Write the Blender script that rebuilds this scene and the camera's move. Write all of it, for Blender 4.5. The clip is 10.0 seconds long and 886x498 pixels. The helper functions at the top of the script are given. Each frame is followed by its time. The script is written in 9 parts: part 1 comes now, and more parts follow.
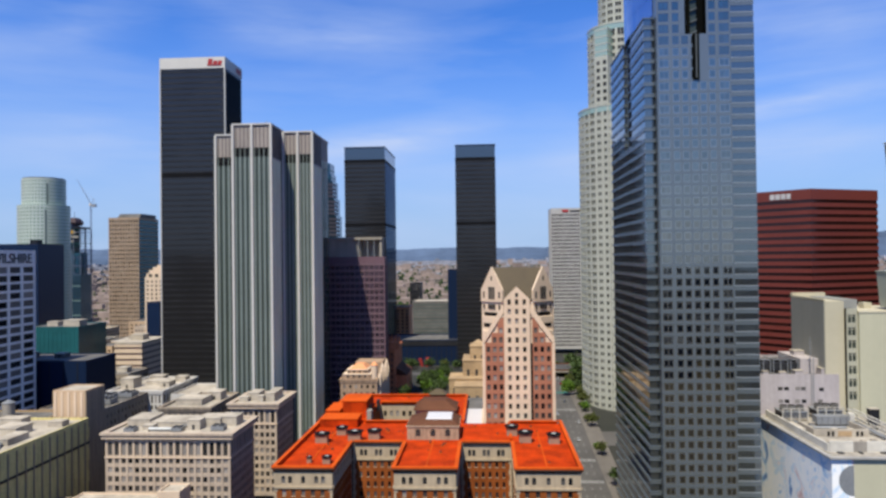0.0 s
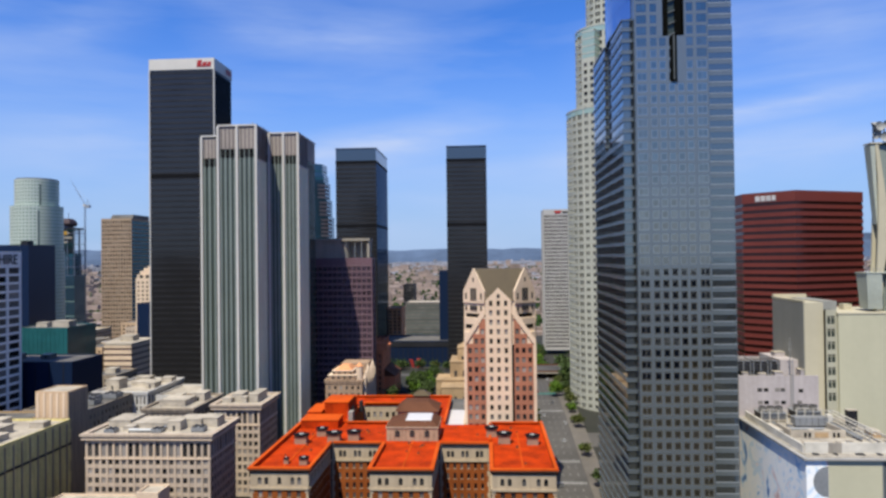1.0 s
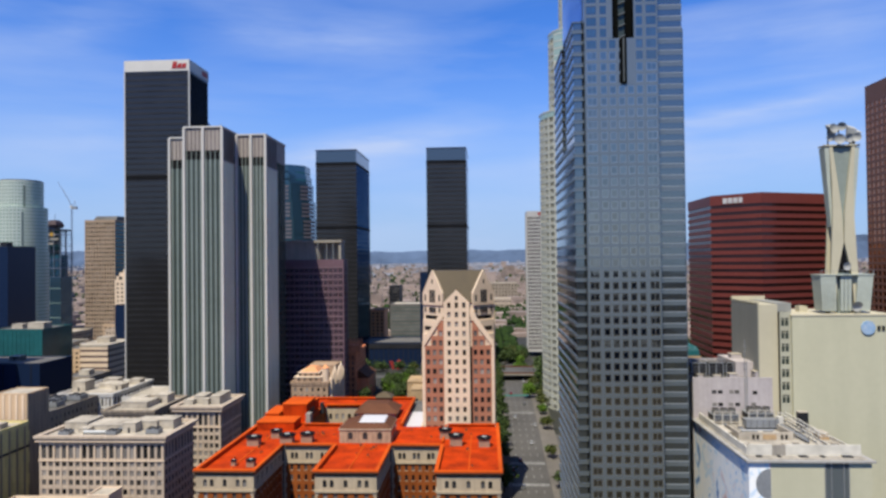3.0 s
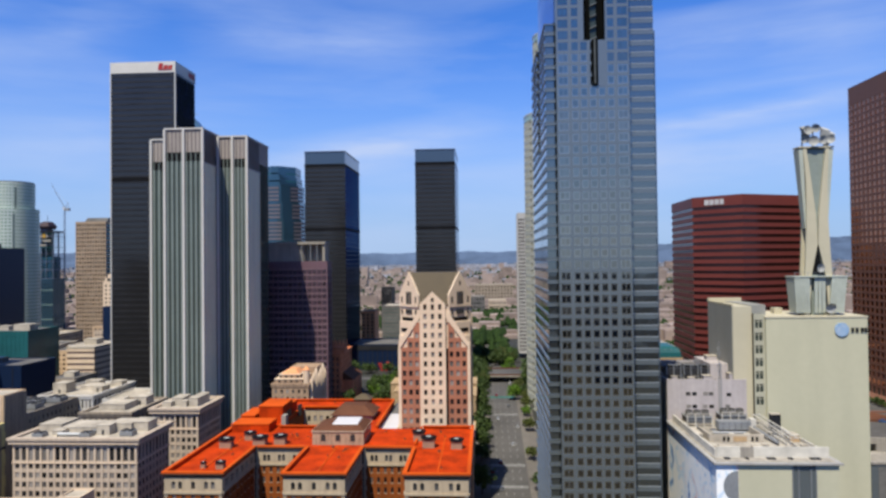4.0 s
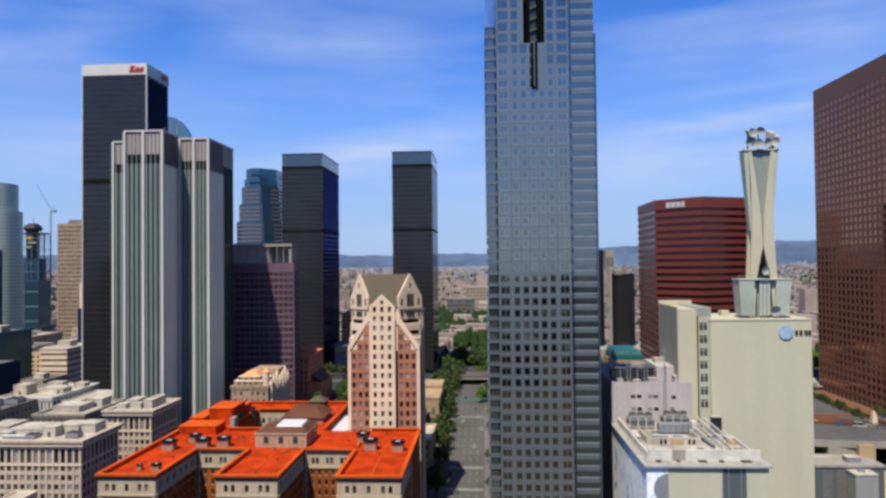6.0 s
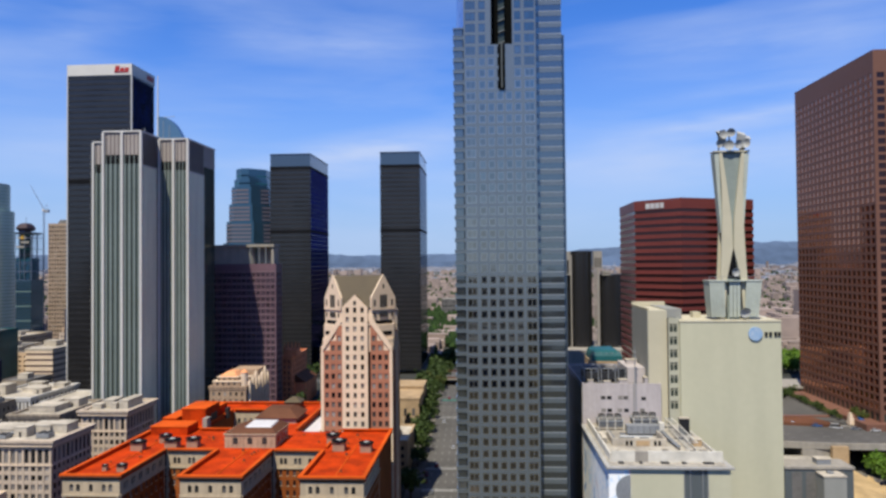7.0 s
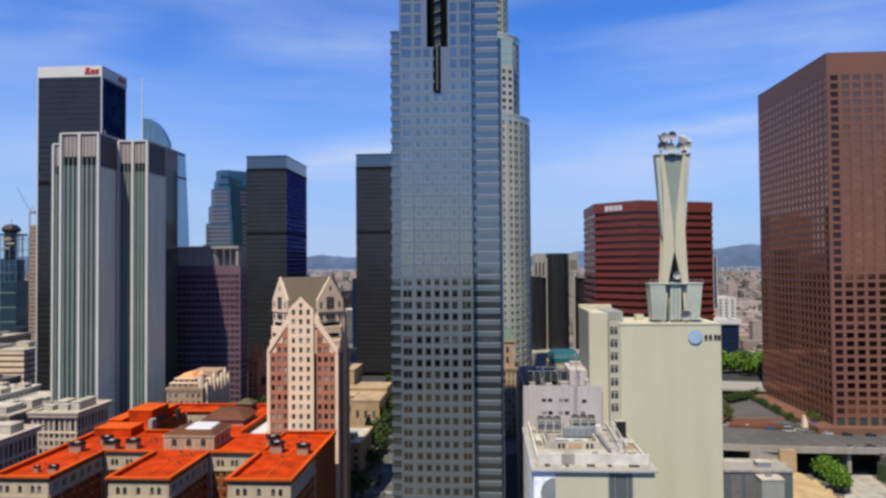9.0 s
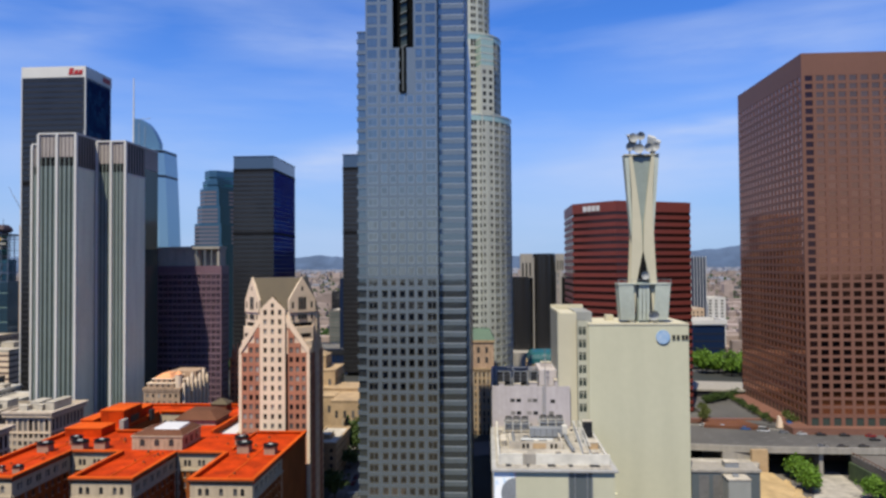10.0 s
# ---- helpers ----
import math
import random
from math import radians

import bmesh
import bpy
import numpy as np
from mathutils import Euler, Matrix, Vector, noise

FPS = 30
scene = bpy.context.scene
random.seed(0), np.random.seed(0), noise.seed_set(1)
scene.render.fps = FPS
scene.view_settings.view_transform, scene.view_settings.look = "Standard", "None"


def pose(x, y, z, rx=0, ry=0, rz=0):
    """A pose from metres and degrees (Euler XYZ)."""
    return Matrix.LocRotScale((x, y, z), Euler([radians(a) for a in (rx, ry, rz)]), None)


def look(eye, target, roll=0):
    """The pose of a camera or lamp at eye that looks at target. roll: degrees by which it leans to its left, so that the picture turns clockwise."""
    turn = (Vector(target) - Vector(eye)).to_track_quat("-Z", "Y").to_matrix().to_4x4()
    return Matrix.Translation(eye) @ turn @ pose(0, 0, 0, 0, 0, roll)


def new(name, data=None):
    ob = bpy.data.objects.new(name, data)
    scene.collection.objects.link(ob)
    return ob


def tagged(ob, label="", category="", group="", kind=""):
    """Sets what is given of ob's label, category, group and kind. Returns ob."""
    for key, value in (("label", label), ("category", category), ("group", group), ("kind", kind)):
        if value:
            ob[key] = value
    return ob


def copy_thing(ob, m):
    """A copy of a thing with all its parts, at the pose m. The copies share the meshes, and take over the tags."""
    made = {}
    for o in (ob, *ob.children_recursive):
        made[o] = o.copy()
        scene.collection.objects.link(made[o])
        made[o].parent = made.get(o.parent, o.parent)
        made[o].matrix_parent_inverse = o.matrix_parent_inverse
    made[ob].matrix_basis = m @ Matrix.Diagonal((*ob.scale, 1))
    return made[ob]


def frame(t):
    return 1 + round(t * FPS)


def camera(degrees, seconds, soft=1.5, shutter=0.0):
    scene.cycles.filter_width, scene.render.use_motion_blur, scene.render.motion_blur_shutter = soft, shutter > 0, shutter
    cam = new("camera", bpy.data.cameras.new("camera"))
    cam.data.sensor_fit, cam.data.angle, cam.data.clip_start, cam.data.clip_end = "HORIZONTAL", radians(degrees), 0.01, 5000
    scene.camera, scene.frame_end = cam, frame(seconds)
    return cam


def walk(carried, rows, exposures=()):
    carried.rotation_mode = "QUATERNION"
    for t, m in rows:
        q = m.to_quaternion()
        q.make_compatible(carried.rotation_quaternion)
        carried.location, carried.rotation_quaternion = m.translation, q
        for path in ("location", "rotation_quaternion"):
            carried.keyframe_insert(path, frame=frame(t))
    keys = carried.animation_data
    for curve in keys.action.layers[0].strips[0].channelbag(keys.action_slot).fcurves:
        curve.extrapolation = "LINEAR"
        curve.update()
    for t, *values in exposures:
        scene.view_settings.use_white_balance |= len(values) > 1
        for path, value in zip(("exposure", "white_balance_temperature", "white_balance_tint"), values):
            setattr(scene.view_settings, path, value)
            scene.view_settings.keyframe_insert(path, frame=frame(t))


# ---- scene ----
cam = camera(64.4, 10.0, 2.75)
METRES, EYE, TILT, LEAN, TURN = 100.0, 105.0, 0.0, 0.0, 3.6
ROWS = [
    (0.0, 0.0, 0.0, 0.0, 0.01, 0.71, 0.72),
    (0.5, 0.0362, -0.0014, -0.0, -0.03, 0.75, 0.68),
    (1.0, 0.0716, -0.003, 0.0002, -0.06, 0.79, 0.69),
    (1.5, 0.1087, -0.0045, 0.0002, -0.1, 0.81, 0.69),
    (2.0, 0.1496, -0.005, -0.0004, -0.14, 0.83, 0.69),
    (2.5, 0.1924, -0.0045, -0.0003, -0.15, 0.86, 0.67),
    (4.0, 0.3348, -0.0032, 0.0001, -0.19, 1.03, 0.67),
    (4.5, 0.3858, -0.0028, -0.0008, -0.15, 1.09, 0.64),
    (5.0, 0.4398, -0.0024, -0.0013, -0.14, 1.16, 0.64),
    (5.5, 0.4894, -0.0036, -0.0014, -0.16, 1.19, 0.64),
    (7.0, 0.6571, -0.0074, 0.0012, -0.1, 1.21, 0.53),
    (7.5, 0.7119, -0.0067, 0.0014, -0.07, 1.27, 0.49),
    (8.0, 0.7681, -0.0066, 0.0013, -0.05, 1.29, 0.47),
    (8.5, 0.825, -0.0084, 0.0012, -0.03, 1.34, 0.44),
    (9.0, 0.8821, -0.0105, 0.0013, -0.02, 1.36, 0.42),
    (9.5, 0.9383, -0.0122, 0.0007, -0.01, 1.37, 0.41),
    (10.0, 0.9996, -0.0146, 0.0006, -0.02, 1.38, 0.42),
]
walk(cam, [(t, pose(0, 0, EYE, TILT, LEAN, TURN) @ pose(METRES * x, METRES * y, METRES * z, 90 + pitch, roll, yaw)) for t, x, y, z, yaw, pitch, roll in ROWS])

# ---- sky and sun ----
SUN_AZ, SUN_EL = 199.0, 60.0          # degrees clockwise from +y, and above the horizon
scene.view_settings.exposure = 0.63
world = bpy.data.worlds.new("sky")
scene.world = world
world.use_nodes = True
wn, wl = world.node_tree.nodes, world.node_tree.links
background = wn["Background"]
sky = wn.new("ShaderNodeTexSky")
sky.sky_type, sky.sun_disc = "NISHITA", False
sky.sun_elevation, sky.sun_rotation = radians(SUN_EL), radians(SUN_AZ)
sky.air_density, sky.dust_density, sky.ozone_density, sky.altitude = 1.0, 0.2, 2.0, 100
coords = wn.new("ShaderNodeTexCoord")
# thin cirrus: two stretched noises, drawn out along the horizon
place1 = wn.new("ShaderNodeMapping")
place1.inputs["Scale"].default_value, place1.inputs["Rotation"].default_value = (1.6, 1.0, 9.0), (0.0, radians(10), 0.0)
place1.inputs["Location"].default_value = (0.35, 0.0, 0.18)
cirrus = wn.new("ShaderNodeTexNoise")
cirrus.inputs["Scale"].default_value, cirrus.inputs["Detail"].default_value, cirrus.inputs["Roughness"].default_value = 1.3, 5.0, 0.52
cirrus.inputs["Distortion"].default_value = 0.35
amount = wn.new("ShaderNodeValToRGB")
amount.color_ramp.elements[0].position, amount.color_ramp.elements[0].color = 0.43, (0, 0, 0, 1)
amount.color_ramp.elements[1].position, amount.color_ramp.elements[1].color = 0.78, (0.42, 0.42, 0.42, 1)
veil = wn.new("ShaderNodeMix")
veil.data_type = "RGBA"
veil.inputs["B"].default_value = (5.1, 6.1, 8.5, 1)
wl.new(coords.outputs["Generated"], place1.inputs["Vector"])
wl.new(place1.outputs["Vector"], cirrus.inputs["Vector"])
wl.new(cirrus.outputs["Fac"], amount.inputs["Fac"])


def sky_math(op, a, b=0.0, c=0.0):
    n = wn.new("ShaderNodeMath")
    n.operation = op
    for i, v in enumerate((a, b, c)):
        if isinstance(v, float):
            n.inputs[i].default_value = v
        else:
            wl.new(v, n.inputs[i])
    return n.outputs[0]


axes = wn.new("ShaderNodeSeparateXYZ")
wl.new(coords.outputs["Generated"], axes.inputs["Vector"])
ahead = sky_math("MAXIMUM", axes.outputs["Y"], 0.05)
across, up = sky_math("DIVIDE", axes.outputs["X"], ahead), sky_math("DIVIDE", axes.outputs["Z"], ahead)
wisps = wn.new("ShaderNodeTexNoise")
wisps.inputs["Scale"].default_value, wisps.inputs["Detail"].default_value, wisps.inputs["Roughness"].default_value = 2.6, 6.0, 0.6
wl.new(place1.outputs["Vector"], wisps.inputs["Vector"])
torn = sky_math("MULTIPLY_ADD", wisps.outputs["Fac"], 2.2, -0.45)
total = sky_math("MULTIPLY", amount.outputs["Color"], 1.0)
# cirrus streaks: from (across, up) to (across, up), half width, strength
for u0, v0, u1, v1, wide, strong in ((0.14, 0.166, 0.62, 0.242, 0.024, 0.95), (0.05, 0.12, 0.62, 0.165, 0.055, 0.55), (-0.46, 0.345, -0.04, 0.302, 0.042, 0.48),
                                     (-0.40, 0.130, 0.04, 0.192, 0.040, 0.95), (-0.75, 0.20, -0.28, 0.15, 0.055, 0.50), (-0.75, 0.33, -0.45, 0.36, 0.04, 0.45),
                                     (0.10, 0.285, 0.66, 0.33, 0.06, 0.40), (0.16, 0.215, 0.62, 0.27, 0.02, 0.35)):
    line = sky_math("MULTIPLY_ADD", across, (v1 - v0) / (u1 - u0), v0 - u0 * (v1 - v0) / (u1 - u0))
    off = sky_math("ABSOLUTE", sky_math("SUBTRACT", up, line))
    core = sky_math("MAXIMUM", sky_math("MULTIPLY_ADD", off, -1.0 / wide, 1.0), 0.0)
    soft1 = sky_math("SMOOTH_MAX", sky_math("MULTIPLY", sky_math("SUBTRACT", across, u0), 6.0), 0.0, 0.1)
    soft2 = sky_math("SMOOTH_MAX", sky_math("MULTIPLY", sky_math("SUBTRACT", u1, across), 6.0), 0.0, 0.1)
    ends = sky_math("MINIMUM", sky_math("MINIMUM", soft1, soft2), 1.0)
    total = sky_math("ADD", total, sky_math("MULTIPLY", sky_math("MULTIPLY", sky_math("MULTIPLY", core, ends), sky_math("MAXIMUM", torn, 0.0)), strong))
wl.new(sky_math("MINIMUM", total, 0.8), veil.inputs["Factor"])
tint = wn.new("ShaderNodeMix")
tint.data_type, tint.blend_type = "RGBA", "MULTIPLY"
tint.inputs["Factor"].default_value, tint.inputs["B"].default_value = 1.0, (0.41, 0.845, 1.64, 1)
wl.new(sky.outputs["Color"], tint.inputs["A"])
# pale haze toward the horizon, all round
apart = wn.new("ShaderNodeSeparateXYZ")
wl.new(coords.outputs["Generated"], apart.inputs["Vector"])
low = wn.new("ShaderNodeMapRange")
low.inputs["From Min"].default_value, low.inputs["From Max"].default_value = 0.34, -0.02
low.inputs["To Min"].default_value, low.inputs["To Max"].default_value = 0.0, 0.92
low.interpolation_type = "SMOOTHSTEP"
wl.new(apart.outputs["Z"], low.inputs["Value"])
haze = wn.new("ShaderNodeMix")
haze.data_type = "RGBA"
haze.inputs["B"].default_value = (3.45, 4.8, 7.2, 1)
wl.new(low.outputs["Result"], haze.inputs["Factor"])
wl.new(tint.outputs["Result"], haze.inputs["A"])
wl.new(haze.outputs["Result"], veil.inputs["A"])
wl.new(veil.outputs["Result"], background.inputs["Color"])
background.inputs["Strength"].default_value = 0.0705
sun = new("sun", bpy.data.lights.new("sun", "SUN"))
sun.data.energy, sun.data.angle, sun.data.color = 4.5, radians(0.6), (1.0, 0.935, 0.79)
_az, _el = radians(SUN_AZ), radians(SUN_EL)
sun.matrix_world = look((600 * math.sin(_az) * math.cos(_el), 600 * math.cos(_az) * math.cos(_el), 600 * math.sin(_el)), (0, 0, 0))

# ---- materials ----


ALBEDO_SCALE = 0.53      # evenly darkens base colours, so the sun outweighs the sky's fill light


def surface(name, colour, rough=0.8, metal=0.0, grain=1.2, stain=0.06, mottle=0.15, bump=0.1, vary=0.0, islands=False, second=None, streaks=False, specular=0.4, unscaled=False):
    """A matt or glossy surface with stains at a large and grain at a small size. vary: how much single pieces differ."""
    m = bpy.data.materials.new(name)
    m.use_nodes = True
    n, l = m.node_tree.nodes, m.node_tree.links
    b = n["Principled BSDF"]
    k = 1.0 if unscaled else ALBEDO_SCALE
    colour, second = tuple(c * k for c in colour), second and tuple(c * k for c in second)
    b.inputs["Roughness"].default_value, b.inputs["Metallic"].default_value = rough, metal
    b.inputs["Specular IOR Level"].default_value = specular
    co = n.new("ShaderNodeTexCoord")
    big, small = n.new("ShaderNodeTexNoise"), n.new("ShaderNodeTexNoise")
    big.inputs["Scale"].default_value, big.inputs["Detail"].default_value = stain, 4
    small.inputs["Scale"].default_value, small.inputs["Detail"].default_value = grain, 3
    if streaks:
        mp = n.new("ShaderNodeMapping")
        mp.inputs["Scale"].default_value = (1.0, 1.0, 0.12)
        l.new(co.outputs["Object"], mp.inputs["Vector"])
        l.new(mp.outputs["Vector"], big.inputs["Vector"])
        big.inputs["Scale"].default_value = stain * 5
    else:
        l.new(co.outputs["Object"], big.inputs["Vector"])
    l.new(co.outputs["Object"], small.inputs["Vector"])
    add = n.new("ShaderNodeMath")
    add.operation = "MULTIPLY_ADD"
    add.inputs[1].default_value = 0.45
    l.new(small.outputs["Fac"], add.inputs[0])
    l.new(big.outputs["Fac"], add.inputs[2])
    last = add.outputs[0]
    if vary:
        g = n.new("ShaderNodeNewGeometry" if islands else "ShaderNodeObjectInfo")
        v = n.new("ShaderNodeMath")
        v.operation = "MULTIPLY_ADD"
        v.inputs[1].default_value = vary
        l.new(g.outputs["Random Per Island" if islands else "Random"], v.inputs[0])
        l.new(last, v.inputs[2])
        last = v.outputs[0]
    rng = n.new("ShaderNodeMapRange")
    rng.inputs["From Min"].default_value, rng.inputs["From Max"].default_value = 0.40, 1.05 + vary
    l.new(last, rng.inputs["Value"])
    mix = n.new("ShaderNodeMix")
    mix.data_type = "RGBA"
    other = second or tuple(c * (1 - 2 * mottle) for c in colour)
    top = colour if second else tuple(min(1.0, c * (1 + mottle)) for c in colour)
    mix.inputs["A"].default_value, mix.inputs["B"].default_value = (*other, 1), (*top, 1)
    l.new(rng.outputs["Result"], mix.inputs["Factor"])
    l.new(mix.outputs["Result"], b.inputs["Base Color"])
    if bump:
        bp = n.new("ShaderNodeBump")
        bp.inputs["Strength"].default_value, bp.inputs["Distance"].default_value = bump, 0.05
        l.new(small.outputs["Fac"], bp.inputs["Height"])
        l.new(bp.outputs["Normal"], b.inputs["Normal"])
    return m


def tower_glass(name, dark, light, metal=0.6, rough=0.08, wobble=0.02, islands=True, wave=0.25, rim=None):
    """Coated window glass, pane by pane a little different, with slightly uneven reflections."""
    m = bpy.data.materials.new(name)
    m.use_nodes = True
    n, l = m.node_tree.nodes, m.node_tree.links
    b = n["Principled BSDF"]
    b.inputs["Roughness"].default_value, b.inputs["Metallic"].default_value = rough, metal
    b.inputs["Specular IOR Level"].default_value = 0.6 if metal > 0.3 else 0.18
    if rim:
        b.inputs["Specular Tint"].default_value = (*rim, 1)
    g = n.new("ShaderNodeNewGeometry" if islands else "ShaderNodeObjectInfo")
    co, wv = n.new("ShaderNodeTexCoord"), n.new("ShaderNodeTexNoise")
    wv.inputs["Scale"].default_value, wv.inputs["Detail"].default_value = wave, 2
    l.new(co.outputs["Object"], wv.inputs["Vector"])
    mix = n.new("ShaderNodeMix")
    mix.data_type = "RGBA"
    mix.inputs["A"].default_value, mix.inputs["B"].default_value = (*dark, 1), (*light, 1)
    ramp = n.new("ShaderNodeMath")
    ramp.operation = "POWER"
    ramp.inputs[1].default_value = 2.0
    l.new(g.outputs["Random Per Island" if islands else "Random"], ramp.inputs[0])
    l.new(ramp.outputs[0], mix.inputs["Factor"])
    l.new(mix.outputs["Result"], b.inputs["Base Color"])
    bp = n.new("ShaderNodeBump")
    bp.inputs["Strength"].default_value, bp.inputs["Distance"].default_value = wobble, 1.0
    l.new(wv.outputs["Fac"], bp.inputs["Height"])
    l.new(bp.outputs["Normal"], b.inputs["Normal"])
    return m


